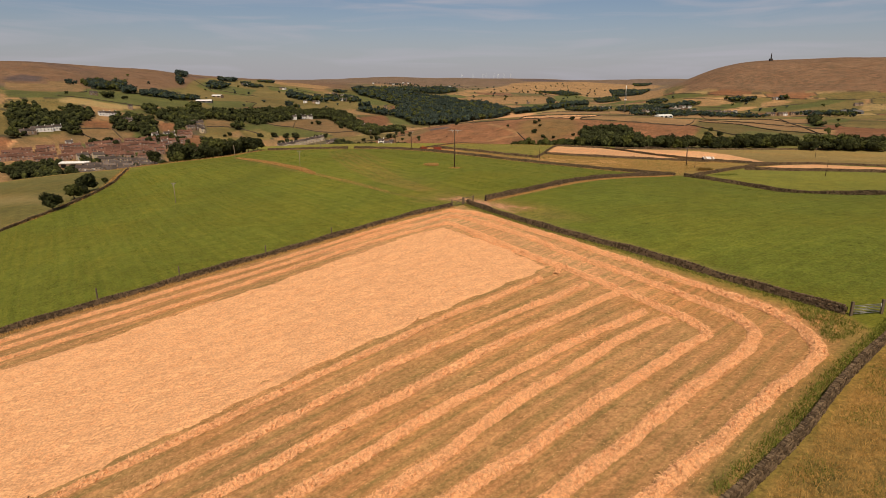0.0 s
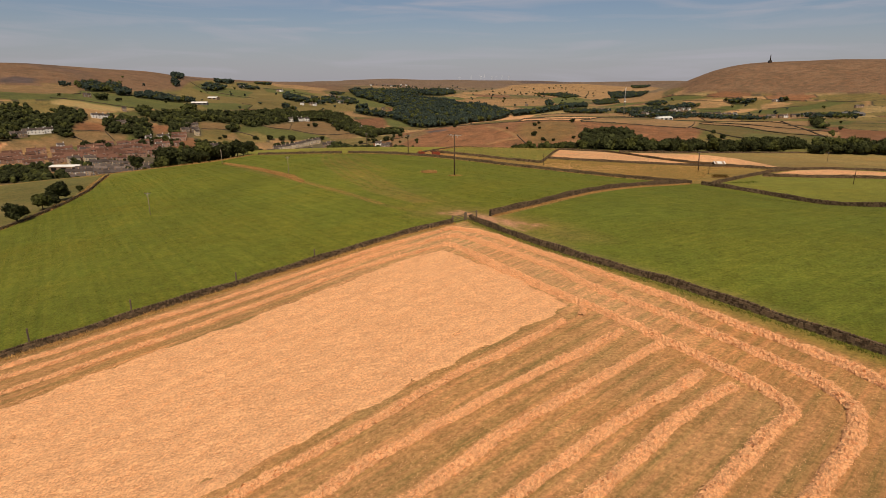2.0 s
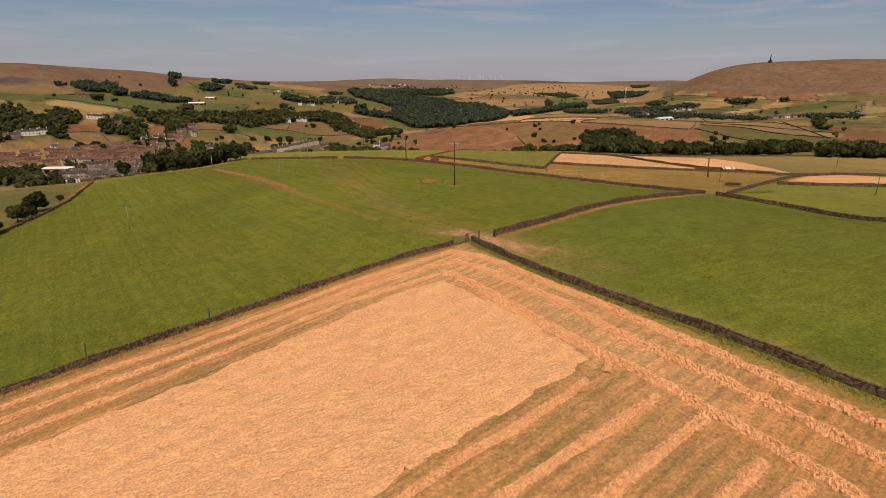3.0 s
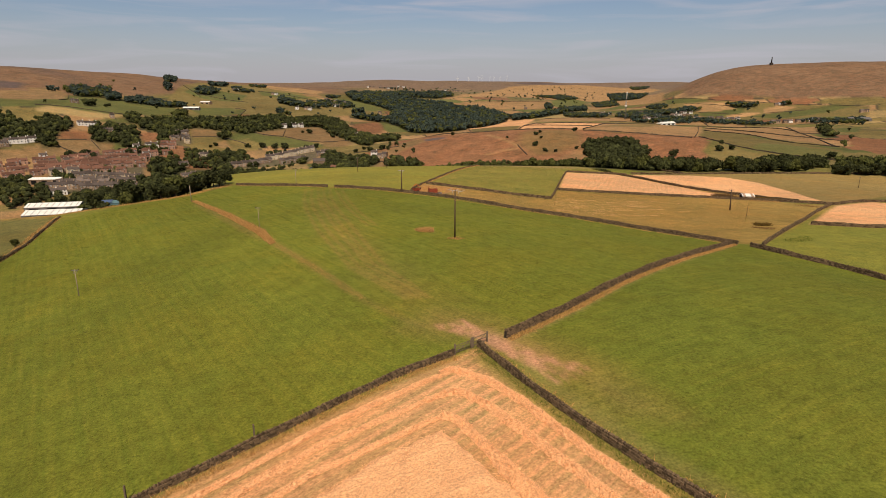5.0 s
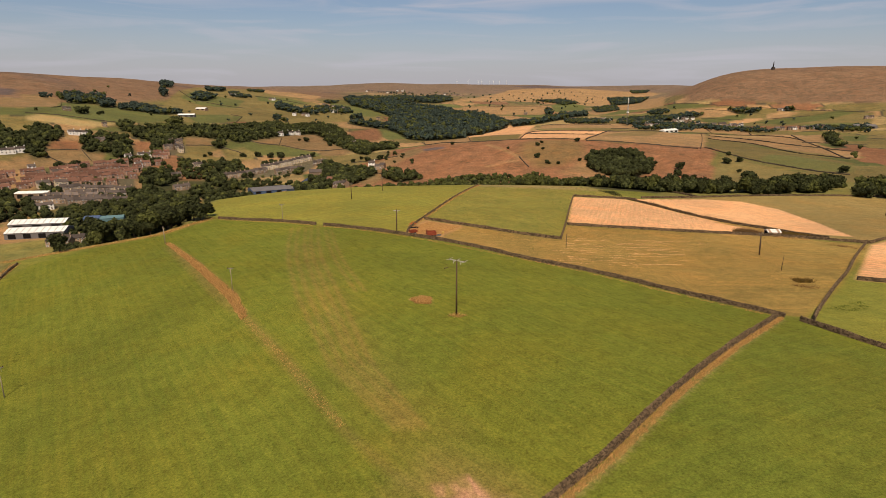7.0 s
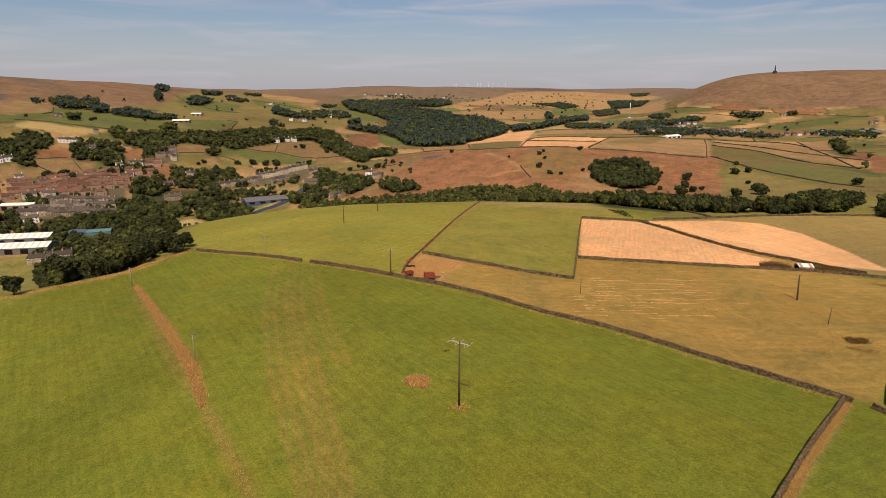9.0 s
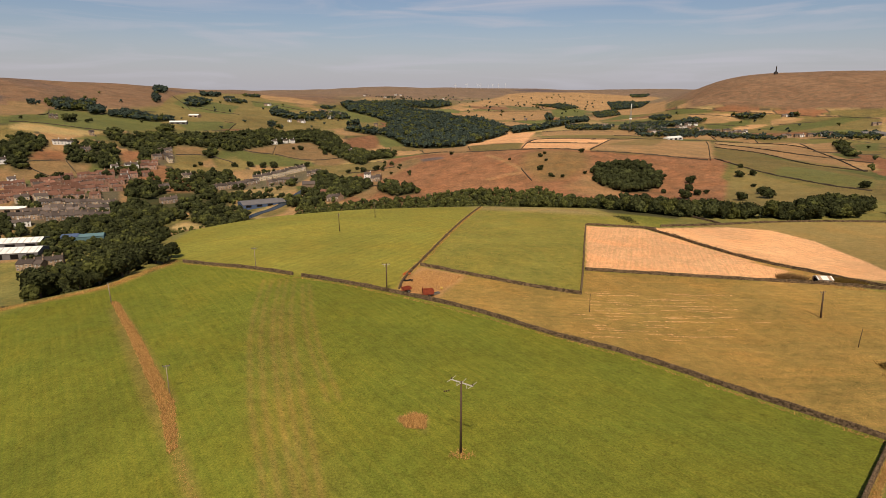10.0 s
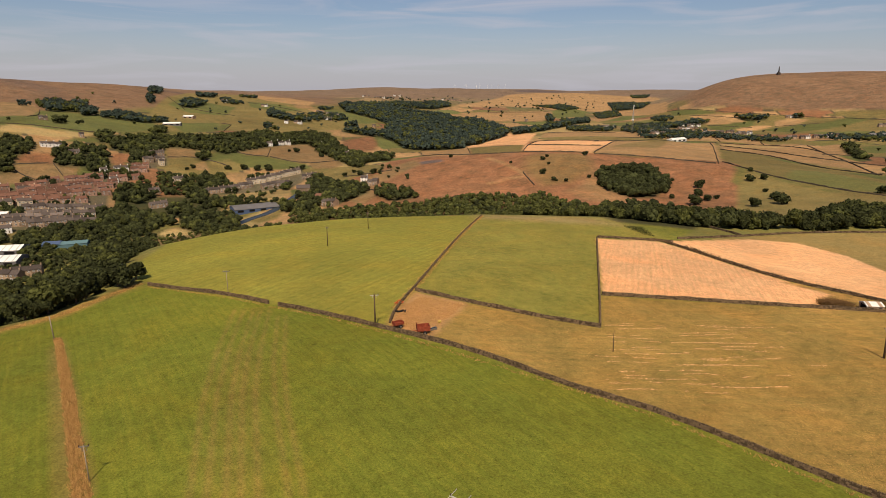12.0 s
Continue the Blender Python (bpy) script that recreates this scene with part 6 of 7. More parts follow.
terrace("stone", (-363, 622), (-341, 665), 9)
terrace("stone", (-398, 621), (-376, 631), 5)
terrace("stone", (-396, 634), (-386, 641), 3)
terrace("stone", (-370, 682), (-356, 717), 5)
terrace("cream", (-356, 672), (-349, 684), 3)
terrace("cream", (-359, 690), (-358, 697), 1)
terrace("white", (-386, 605), (-379, 610), 2)
terrace("slate", (-385, 650), (-384, 660), 2)
terrace("stone", (-371, 658), (-362, 678), 4)
terrace("slate", (-379, 639), (-361, 667), 6)
terrace("stone", (-405, 904), (-397, 916), 2)
terrace("stone", (-396, 917), (-386, 926), 2)
terrace("stone", (-413, 932), (-398, 960), 3)
terrace("cream", (-384, 903), (-380, 911), 1)
terrace("stone", (-286, 821), (-263, 838), 7)
terrace("stone", (-257, 847), (-249, 855), 3)
terrace("cream", (-254, 867), (-237, 877), 4)
terrace("cream", (-238, 880), (-222, 892), 4)
terrace("cream", (-220, 898), (-202, 917), 5)
terrace("stone", (-228, 844), (-212, 855), 4)
terrace("stone", (-208, 850), (-197, 852), 2)
terrace("stone", (-186, 882), (-171, 883), 3)
terrace("cream", (-340, 843), (-331, 856), 2)
terrace("stone", (-345, 794), (-339, 802), 2)
terrace("stone", (-321, 743), (-308, 754), 3)
terrace("white", (-100, 807), (-93, 807), 1)
terrace("stone", (-87, 776), (-78, 774), 2)
terrace("red", (-144, 752), (-133, 746), 1)
terrace("stone", (-128, 718), (-111, 706), 3)
terrace("white", (-284, 1067), (-281, 1069), 1)
terrace("white", (-278, 1085), (-271, 1094), 2)
terrace("white", (-265, 1101), (-261, 1107), 1)
terrace("white", (-218, 1134), (-215, 1138), 1)
terrace("white", (-162, 1064), (-157, 1070), 1)
terrace("stone", (-620, 1036), (-620, 1044), 2)
terrace("stone", (-522, 966), (-520, 971), 1)
terrace("white", (-516, 884), (-510, 892), 3)
terrace("stone", (-483, 871), (-474, 885), 2)
terrace("stone", (-739, 1330), (-731, 1332), 1)
terrace("distant", (-324, 1617), (-277, 1670), 5)
terrace("distant", (-286, 1526), (-273, 1566), 2)
terrace("distant", (-327, 1410), (-313, 1422), 2)
terrace("distant", (-347, 1405), (-342, 1409), 1)
terrace("distant", (-617, 1784), (-611, 1798), 2)
terrace("distant", (-488, 1718), (-474, 1721), 2)
terrace("distant", (-179, 1581), (-175, 1590), 1)
terrace("distant", (432, 1560), (468, 1565), 3)
terrace("distant", (457, 1451), (508, 1488), 4)
terrace("distant", (569, 1636), (618, 1650), 5)
terrace("distant", (550, 1548), (603, 1544), 5)
terrace("distant", (607, 1469), (650, 1459), 4)
terrace("distant", (489, 1610), (547, 1697), 3)
terrace("distant", (577, 1466), (589, 1435), 2)
terrace("stone", (664, 1252), (698, 1228), 7)
terrace("stone", (731, 1273), (737, 1239), 3)
terrace("distant", (856, 1629), (878, 1619), 3)
terrace("distant", (306, 1579), (341, 1612), 3)
terrace("distant", (385, 1591), (413, 1591), 3)
terrace("distant", (212, 1763), (229, 1773), 1)
terrace("distant", (429, 1368), (459, 1380), 3)
terrace("distant", (438, 1471), (439, 1398), 3)
terrace("distant", (495, 1452), (562, 1461), 6)
terrace("distant", (595, 1610), (639, 1615), 3)
terrace("distant", (582, 1391), (632, 1346), 6)
terrace("distant", (650, 1459), (650, 1384), 3)
terrace("distant", (394, 1454), (425, 1472), 2)
terrace("distant", (-276, 2408), (-222, 2527), 5)
terrace("distant", (-45, 2691), (102, 2752), 8)
terrace("distant", (-340, 2563), (-319, 2674), 3)
terrace("distant", (-248, 2811), (-173, 2822), 4)
terrace("distant", (-141, 1792), (-118, 1808), 2)
terrace("distant", (775, 1697), (793, 1672), 1)
terrace("distant", (904, 1373), (913, 1357), 2)
terrace("white", (-543, 773), (-534, 781), 3)
terrace("white", (-533, 784), (-525, 792), 2)
terrace("stone", (-548, 755), (-543, 763), 3)
terrace("red", (-501, 657), (-492, 666), 3)
terrace("red", (-503, 678), (-493, 691), 3)
terrace("red", (-487, 663), (-478, 678), 3)
terrace("red", (-475, 679), (-464, 698), 3)
terrace("red", (-510, 690), (-501, 708), 3)
terrace("red", (-498, 709), (-484, 730), 3)
terrace("red", (-515, 676), (-509, 684), 2)
terrace("red", (-463, 651), (-446, 669), 3)
terrace("stone", (-451, 731), (-447, 742), 2)
terrace("white", (-486, 744), (-484, 746), 1)
terrace("tile", (-449, 743), (-443, 754), 2)
terrace("stone", (-302, 496), (-291, 496), 3)
terrace("stone", (-295, 504), (-286, 508), 3)
for kind, protos in HOUSES.items():
    for k, proto in enumerate(protos):
        if (kind, k) not in taken:
            x, y = (-300 - 14 * k, 600)
            proto.matrix_world = pose(x, y, height(x, y))


for kind, label in (("tile", "many small red-roofed brick houses of the estate"), ("slate", "many stone terraced houses with slate roofs"), ("distant", "scattered stone and white houses of far villages")):
    mass = tagged(new("far_houses"), label, "houses", kind="stuff")
    walls, roofs, pale = JOINED[kind]
    link_joined("brickwork" if kind == "tile" else "stonework", walls, M_BRICK if kind == "tile" else M_HOUSE_STONE, mass)
    link_joined("roofing", roofs, M_RED_TILE if kind == "tile" else M_SLATE, mass)
    link_joined("rendered_wall", pale, M_CREAM if kind != "distant" else M_WHITEWASH, mass)
    if kind == "tile":
        link_joined("glazing", JOINED["glass"][0], M_WINDOW, mass)


def shed(x, y, turn, w, d, eaves, ridge, wall_mat, roof_mat, label, name="industrial_shed", doors=0):
    """A plain long building with a sheeted roof; black boxes in its long side paint the shade inside doorways."""
    s = thing(name, x, y, label, name.replace("_", " "), turn=turn)
    part("wall", gable("wall", w, d, eaves, ridge, wall_mat), s)
    part("roof", gable("roof", w, d, eaves, ridge, roof_mat, 0.15, 0.3), s)
    if w > 40 and roof_mat is M_SHEET_WHITE:
        for i in range(9):
            strip = part("rooflight", gable("rooflight", 0.7, d, eaves, ridge, M_SHEET_PALE, 0.2, 0.28), s, "dull rooflight strip")
            strip.location.x = -w / 2 + w * (i + 0.5) / 9
    for i in range(doors):
        part("doorway", boxes_mesh("doorway", [((-w / 2 + w * (i + 0.5) / doors, -d / 2 - 0.02, eaves * 0.42), (w / doors * 0.5, 0.1, eaves * 0.75))], M_INTERIOR_SHADE), s)
    KEEP_CLEAR.append((x, y, w * 0.5))
    return s


shed(-338, 534, 12, 44, 20, 5, 7.4, M_SHEET_GREY, M_SHEET_WHITE, "large industrial shed with a white sheeted roof", doors=4)
shed(-354, 560, 12, 44, 18, 5, 7.4, M_SHEET_GREY, M_SHEET_WHITE, "industrial shed with a pale ribbed roof", doors=3)
shed(-413, 640, 8, 30, 12, 5, 6.5, M_HOUSE_STONE, M_SHEET_WHITE, "long low works building with a white roof", doors=3)
shed(-322, 582, 16, 13, 10, 4, 5.6, M_SHEET_BLUE, M_SHEET_BLUE, "small blue sheeted workshop in the valley")
shed(-309, 586, 20, 24, 10, 4, 5.6, M_SHEET_TEAL, M_SHEET_TEAL, "teal-roofed workshop among the trees")
shed(-206, 738, 30, 46, 30, 3.0, 4.6, M_SHEET_BLUE, M_SHEET_GREY, "long factory with a grey roof and blue cladding", doors=4)
shed(-497, 1205, 10, 30, 12, 3.2, 5.4, M_SHEET_GREY, M_SHEET_WHITE, "white-roofed farm sheds on the hillside", "farm_shed", 3)
shed(-514, 1320, -10, 22, 12, 3.4, 5.6, M_HOUSE_STONE, M_SHEET_WHITE, "pale farm building on the hillside", "farm_shed", 2)
shed(784, 1197, -5, 40, 18, 5, 8, M_SHEET_GREY, M_SHEET_GREY, "large grey farm shed among trees", "farm_shed", 2)
shed(424, 1212, 38, 46, 12, 4, 6.5, M_WHITEWASH, M_SHEET_WHITE, "long white farm shed on the far ridge", "farm_shed", 3)
shed(-163, 782, 12, 15, 11, 9, 12, M_HOUSE_STONE, M_SLATE, "tall stone mill building beside the canal", "mill")
# woods
woodland("wood", (-561, 859), (-560, 882), (-546, 884), (-536, 885), (-521, 877), (-520, 858), (-517, 833), (-511, 811), (-493, 786), (-505, 775))
woodland("wood", (-508, 884), (-502, 905), (-490, 928), (-472, 930), (-455, 919), (-424, 859), (-422, 842), (-430, 832), (-450, 843), (-468, 829), (-484, 846))
woodland("wood", (-508, 983), (-527, 1040), (-507, 1026), (-484, 975), (-489, 954))
woodland("wood", (-490, 985), (-479, 1039), (-472, 1070), (-437, 1052), (-420, 1048), (-412, 995), (-412, 966), (-400, 915), (-416, 921), (-436, 935), (-454, 939), (-468, 945))
woodland("wood", (-437, 1052), (-405, 1083), (-364, 1096), (-343, 1147), (-334, 1215), (-303, 1216), (-274, 1272), (-257, 1293), (-230, 1272), (-196, 1201), (-187, 1096), (-202, 1078), (-240, 1145), (-263, 1101), (-274, 1072), (-296, 1027), (-314, 1003), (-324, 983), (-345, 995), (-371, 997), (-389, 1001), (-412, 995))
woodland("wood", (-362, 973), (-350, 987), (-338, 969), (-335, 944), (-349, 944))
woodland("wood", (-755, 1235), (-764, 1279), (-737, 1288), (-716, 1307), (-674, 1271), (-640, 1228), (-646, 1186), (-690, 1243), (-719, 1224), (-734, 1207))
woodland("wood", (-640, 1228), (-630, 1290), (-592, 1268), (-556, 1250), (-525, 1250), (-513, 1222), (-542, 1196), (-584, 1200), (-619, 1199))
woodland("open", (-779, 1211), (-769, 1223), (-752, 1224), (-751, 1181))
woodland("wood", (-629, 1080), (-619, 1093), (-588, 1039), (-588, 1016))
woodland("wood", (-492, 1102), (-495, 1160), (-482, 1153), (-462, 1109), (-474, 1084))
woodland("wood", (-776, 1704), (-823, 1834), (-781, 1793), (-731, 1667), (-737, 1629))
woodland("wood", (-695, 1525), (-693, 1556), (-644, 1445), (-656, 1446))
woodland("wood", (-630, 1554), (-665, 1698), (-614, 1671), (-578, 1517), (-592, 1472))
woodland("wood", (-726, 1886), (-702, 1978), (-681, 1896), (-701, 1830))
woodland("open", (-652, 1871), (-661, 1933), (-613, 1866), (-550, 1778), (-578, 1740), (-612, 1758))
woodland("open", (-673, 2094), (-638, 2131), (-589, 2018), (-632, 1998))
woodland("wood", (-433, 1580), (-430, 1620), (-397, 1572), (-373, 1531), (-330, 1518), (-297, 1458), (-325, 1442), (-367, 1460), (-409, 1506))
woodland("open", (-368, 1331), (-371, 1385), (-354, 1344), (-326, 1303), (-336, 1280), (-355, 1295))
woodland("open", (-282, 1644), (-277, 1700), (-253, 1658), (-251, 1559), (-260, 1536))
woodland("wood", (-234, 1494), (-218, 1561), (-209, 1521), (-229, 1480))
woodland("wood", (-223, 1407), (-192, 1476), (-163, 1496), (-129, 1488), (-160, 1420), (-201, 1405))
woodland("open", (-348, 1750), (-317, 1814), (-310, 1772), (-335, 1706))
woodland("wood", (-323, 1939), (-277, 2105), (-201, 2084), (-125, 2056), (-87, 2005), (2, 1932), (18, 1866), (82, 1821), (137, 1706), (148, 1523), (132, 1433), (80, 1307), (27, 1061), (0, 1104), (-41, 1193), (-82, 1263), (-106, 1362), (-142, 1421), (-148, 1573), (-154, 1703), (-197, 1764), (-233, 1774), (-278, 1787))
woodland("wood", (-275, 2085), (-174, 2205), (-77, 2239), (-18, 2394), (22, 2199), (-35, 2107), (-128, 2092), (-201, 2084))
woodland("wood", (-210, 1072), (-194, 1186), (-168, 1118), (-131, 1094), (-88, 1142), (-86, 1013), (-117, 983), (-116, 917), (-150, 981), (-180, 1030))
woodland("wood", (151, 1555), (234, 1564), (326, 1754), (416, 1874), (396, 1756), (300, 1618), (222, 1489), (152, 1445))
woodland("wood", (744, 2870), (817, 2920), (896, 2764), (794, 2559), (658, 2481))
woodland("open", (350, 2460), (484, 2678), (526, 2489), (429, 2276))
woodland("wood", (309, 1949), (333, 2018), (298, 1768), (276, 1749))
woodland("open", (1045, 3545), (1169, 3582), (1029, 3208), (980, 3281))
woodland("open", (426, 1564), (519, 1727), (589, 1713), (482, 1416), (402, 1360), (394, 1453))
woodland("open", (615, 1923), (640, 1877), (639, 1787), (606, 1758), (580, 1796))
woodland("wood", (567, 1671), (660, 1703), (693, 1693), (673, 1662), (578, 1603), (530, 1550))
woodland("open", (494, 1451), (603, 1498), (583, 1318), (616, 1273), (645, 1228), (606, 1195), (555, 1259), (526, 1319), (460, 1327))
woodland("wood", (757, 1691), (799, 1658), (830, 1662), (807, 1631), (771, 1628), (752, 1664))
woodland("wood", (860, 1644), (891, 1618), (877, 1598), (856, 1624))
woodland("open", (679, 1216), (760, 1295), (751, 1231), (764, 1218), (840, 1256), (735, 1109), (714, 1145), (701, 1169))
woodland("wood", (591, 1008), (625, 1034), (544, 896), (516, 839), (498, 829), (542, 920))
woodland("clump", (151, 704), (171, 720), (195, 732), (205, 726), (212, 704), (213, 674), (196, 645), (179, 627), (164, 629), (150, 651), (146, 671))
woodland("wood", (126, 594), (153, 591), (171, 564), (170, 494), (150, 416), (162, 410), (181, 419), (197, 426), (264, 508), (278, 510), (288, 494), (220, 403), (199, 400), (154, 395), (125, 392), (85, 418))
woodland("bushes", (-140, 680), (-126, 696), (-105, 677), (-78, 679), (-50, 672), (-27, 657), (-1, 661), (31, 660), (65, 632), (86, 639), (100, 607), (116, 594), (119, 568), (88, 418), (59, 408), (26, 560), (-5, 576), (-44, 606), (-73, 600), (-92, 602), (-114, 612))
woodland("wood", (-348, 597), (-339, 615), (-330, 635), (-336, 658), (-341, 702), (-350, 735), (-324, 724), (-309, 709), (-298, 678), (-284, 656), (-280, 620), (-274, 598), (-266, 577), (-271, 556), (-305, 554), (-332, 575))
woodland("wood", (-380, 794), (-366, 812), (-351, 822), (-336, 792), (-333, 768), (-338, 753), (-356, 747), (-375, 767))
woodland("open", (-385, 851), (-358, 869), (-334, 865), (-320, 838), (-310, 804), (-318, 777), (-334, 793), (-351, 822), (-367, 822))
woodland("wood", (-329, 852), (-315, 872), (-294, 874), (-284, 862), (-284, 826), (-276, 790), (-282, 769), (-305, 792))
woodland("open", (-312, 764), (-248, 762), (-239, 775), (-204, 767), (-182, 756), (-182, 744), (-211, 746), (-241, 743), (-270, 739), (-266, 714), (-296, 727))
woodland("open", (-314, 723), (-290, 715), (-285, 728), (-265, 685), (-272, 675), (-277, 650))
woodland("wood", (-275, 714), (-268, 734), (-236, 725), (-213, 705), (-200, 675), (-199, 656), (-206, 646), (-233, 648), (-256, 671))
woodland("bushes", (-266, 581), (-261, 608), (-253, 633), (-233, 648), (-198, 653), (-165, 650), (-155, 655), (-146, 631), (-175, 632), (-201, 632), (-222, 619), (-238, 600), (-245, 586), (-244, 551))
woodland("bushes", (-157, 705), (-137, 723), (-64, 414), (-120, 643), (-146, 648))
woodland("wood", (-177, 869), (-164, 883), (-128, 809), (-106, 797), (-105, 768), (-114, 725), (-128, 723), (-152, 746), (-172, 776), (-164, 800))
woodland("open", (-185, 768), (-158, 734), (-140, 734), (-128, 707), (-142, 692), (-172, 717))
woodland("wood", (-78, 755), (-62, 745), (-42, 716), (-28, 689), (-51, 684), (-64, 703), (-73, 722))
woodland("wood", (-365, 596), (-356, 611), (-335, 576), (-343, 575))
woodland("wood", (-411, 642), (-411, 656), (-404, 664), (-388, 638), (-397, 629))
woodland("gardens", (-452, 699), (-439, 730), (-422, 782), (-401, 815), (-391, 842), (-379, 772), (-383, 740), (-385, 682), (-414, 646))
woodland("gardens", (-277, 799), (-246, 836), (-201, 885), (-194, 800), (-236, 786))
woodland("open", (-414, 840), (-403, 875), (-381, 862), (-373, 826), (-384, 802), (-401, 815))
woodland("wood", (-440, 944), (-429, 954), (-408, 920), (-396, 875), (-410, 886))
woodland("open", (-367, 866), (-336, 888), (-293, 890), (-285, 867), (-330, 854), (-354, 845))
woodland("wood", (-283, 853), (-275, 864), (-261, 849), (-257, 818), (-271, 823))
woodland("open", (-296, 786), (-247, 798), (-224, 768), (-255, 748), (-282, 754))
woodland("open", (-263, 891), (-237, 904), (-220, 899), (-237, 878), (-256, 867))
woodland("wood", (-209, 857), (-199, 860), (-187, 826), (-195, 817))
woodland("wood", (-162, 838), (-125, 789), (-98, 790), (-83, 744), (-101, 721), (-118, 700), (-142, 746))
woodland("open", (-444, 688), (-431, 701), (-413, 691), (-417, 665))
woodland("wood", (-414, 661), (-408, 672), (-390, 644), (-398, 639))
woodland("open", (-365, 604), (-357, 618), (-345, 602), (-350, 587))
woodland("open", (-177, 747), (-152, 736), (-132, 700), (-153, 689), (-170, 712))
woodland("open", (-206, 646), (-188, 655), (-164, 648), (-164, 631), (-190, 629))
woodland("open", (-458, 759), (-448, 774), (-431, 810), (-414, 840), (-403, 825), (-421, 792), (-438, 756))
woodland("sparse", (-108, 857), (-66, 880), (-33, 788), (-56, 748), (-94, 803))
woodland("open", (289, 1564), (352, 1601), (412, 1564), (370, 1460), (281, 1460))
woodland("open", (-344, 1582), (-280, 1690), (-240, 1622), (-294, 1473))
woodland("open", (531, 2276), (661, 2450), (617, 2222), (482, 2004))
woodland("open", (393, 1331), (475, 1334), (526, 1292), (452, 1274), (378, 1252))
woodland("thin", (-613, 1449), (-654, 1913), (-396, 1680), (-267, 1615), (-196, 1501), (-366, 1159), (-463, 1155))
woodland("thin", (-628, 955), (-656, 1081), (-522, 1197), (-509, 1022), (-572, 940))
woodland("thin", (-308, 2328), (-79, 3086), (251, 3045), (23, 2295), (-175, 2224))
woodland("sparse", (-270, 2362), (-232, 2638), (-66, 2603), (-197, 2249))
woodland("thin", (38, 2042), (334, 3318), (774, 3410), (732, 2622), (292, 1732), (113, 1794))
woodland("sparse", (246, 2469), (358, 2636), (443, 2350), (334, 2193))
woodland("thin", (671, 2206), (738, 1713), (929, 1429), (685, 1339), (618, 1598))
woodland("thin", (-857, 1277), (-842, 1465), (-721, 1546), (-635, 1344), (-758, 1222))
woodland("thin", (509, 936), (630, 965), (439, 701), (444, 787))
woodland("wood", (-629, 844), (-620, 865), (-591, 857), (-570, 841), (-550, 854), (-541, 864), (-530, 887), (-529, 829), (-503, 784), (-519, 789), (-547, 775), (-538, 756), (-550, 729))
woodland("wood", (-731, 1215), (-740, 1291), (-712, 1293), (-674, 1243), (-696, 1173))
woodland("wood", (-461, 603), (-438, 620), (-413, 628), (-393, 614), (-418, 590), (-442, 577))
woodland("open", (-430, 645), (-409, 661), (-390, 639), (-405, 625))
woodland("wood", (-272, 486), (-280, 533), (-270, 577), (-264, 622), (-111, 319), (-114, 309), (-97, 275), (-103, 254), (-214, 380), (-276, 460))
woodland("wood", (-334, 537), (-113, 239), (-123, 299), (-96, 277), (-304, 722), (-350, 710), (-358, 644), (-348, 589))
woodland("open", (-427, 596), (-407, 614), (-373, 608), (-360, 574), (-375, 550), (-388, 541))
woodland("wood", (-476, 610), (-461, 641), (-422, 650), (-412, 633), (-440, 610), (-458, 587))
woodland("wood", (234, 402), (403, 558), (272, 376), (219, 376))



# ---- far field walls ----
M_WALL_FAR = material("mossy_gritstone", (0.075, 0.06, 0.042), 0.92, 0.35, 0.5, stains=0.3, stain_scale=0.05)


def far_wall(*line):
    xy, d, t = along(line, 4.0)
    z = land(xy[:, 0], xy[:, 1])
    nrm = np.stack([-d[:, 1], d[:, 0]], 1)
    g = np.random.default_rng(int(abs(line[0][0])))
    n = len(xy)
    h = 1.1 + g.uniform(-0.35, 0.4, n)
    vs = np.concatenate([np.column_stack([xy + nrm * o, z + k]) for o, k in ((-0.5, -0.4 * np.ones(n)), (-0.3, h), (0.3, h), (0.5, -0.4 * np.ones(n)))])
    i = np.arange(n - 1)
    fs = np.concatenate([np.stack([i + a * n, i + a * n + 1, i + b * n + 1, i + b * n], 1) for a, b in ((0, 1), (1, 2), (2, 3))])
    tagged(new("field_wall", fast_mesh("field_wall", vs, fs, [M_WALL_FAR])), "dark dry stone wall between distant fields", "stone wall", "distant field walls", "structure")


far_wall((-45, 1174), (-36, 1044), (7, 893), (50, 865), (90, 842), (140, 811), (163, 800))
far_wall((168, 791), (208, 793), (247, 777), (288, 743))
far_wall((288, 743), (406, 1015), (488, 1216))
far_wall((301, 762), (301, 730), (305, 702), (316, 669), (331, 633), (337, 604), (351, 578))
far_wall((233, 1056), (432, 1221), (510, 1229), (530, 1108), (530, 998), (515, 932))
far_wall((420, 1028), (426, 956), (419, 831), (412, 775), (420, 730), (431, 695))
far_wall((458, 1112), (465, 1016), (453, 890), (472, 840), (481, 821))
far_wall((566, 1050), (510, 924), (477, 816), (425, 695))
far_wall((170, 801), (219, 937), (262, 1049))
far_wall((94, 847), (120, 986), (152, 1111))
far_wall((120, 986), (167, 948), (219, 950))
far_wall((34, 1051), (31, 885))
far_wall((152, 1111), (251, 1090))
far_wall((79, 724), (84, 674))
far_wall((566, 1395), (514, 1229))
far_wall((606, 1273), (542, 1132))
far_wall((-390, 944), (-358, 962), (-311, 942), (-300, 929))
far_wall((-322, 1010), (-295, 994), (-262, 997))
far_wall((-262, 997), (-202, 969), (-162, 1005))
far_wall((-265, 992), (-275, 1048))
far_wall((-478, 834), (-449, 804))
far_wall((-500, 795), (-481, 784), (-453, 775))
far_wall((-508, 807), (-482, 833))
far_wall((-615, 936), (-594, 961), (-542, 1006), (-518, 1038))
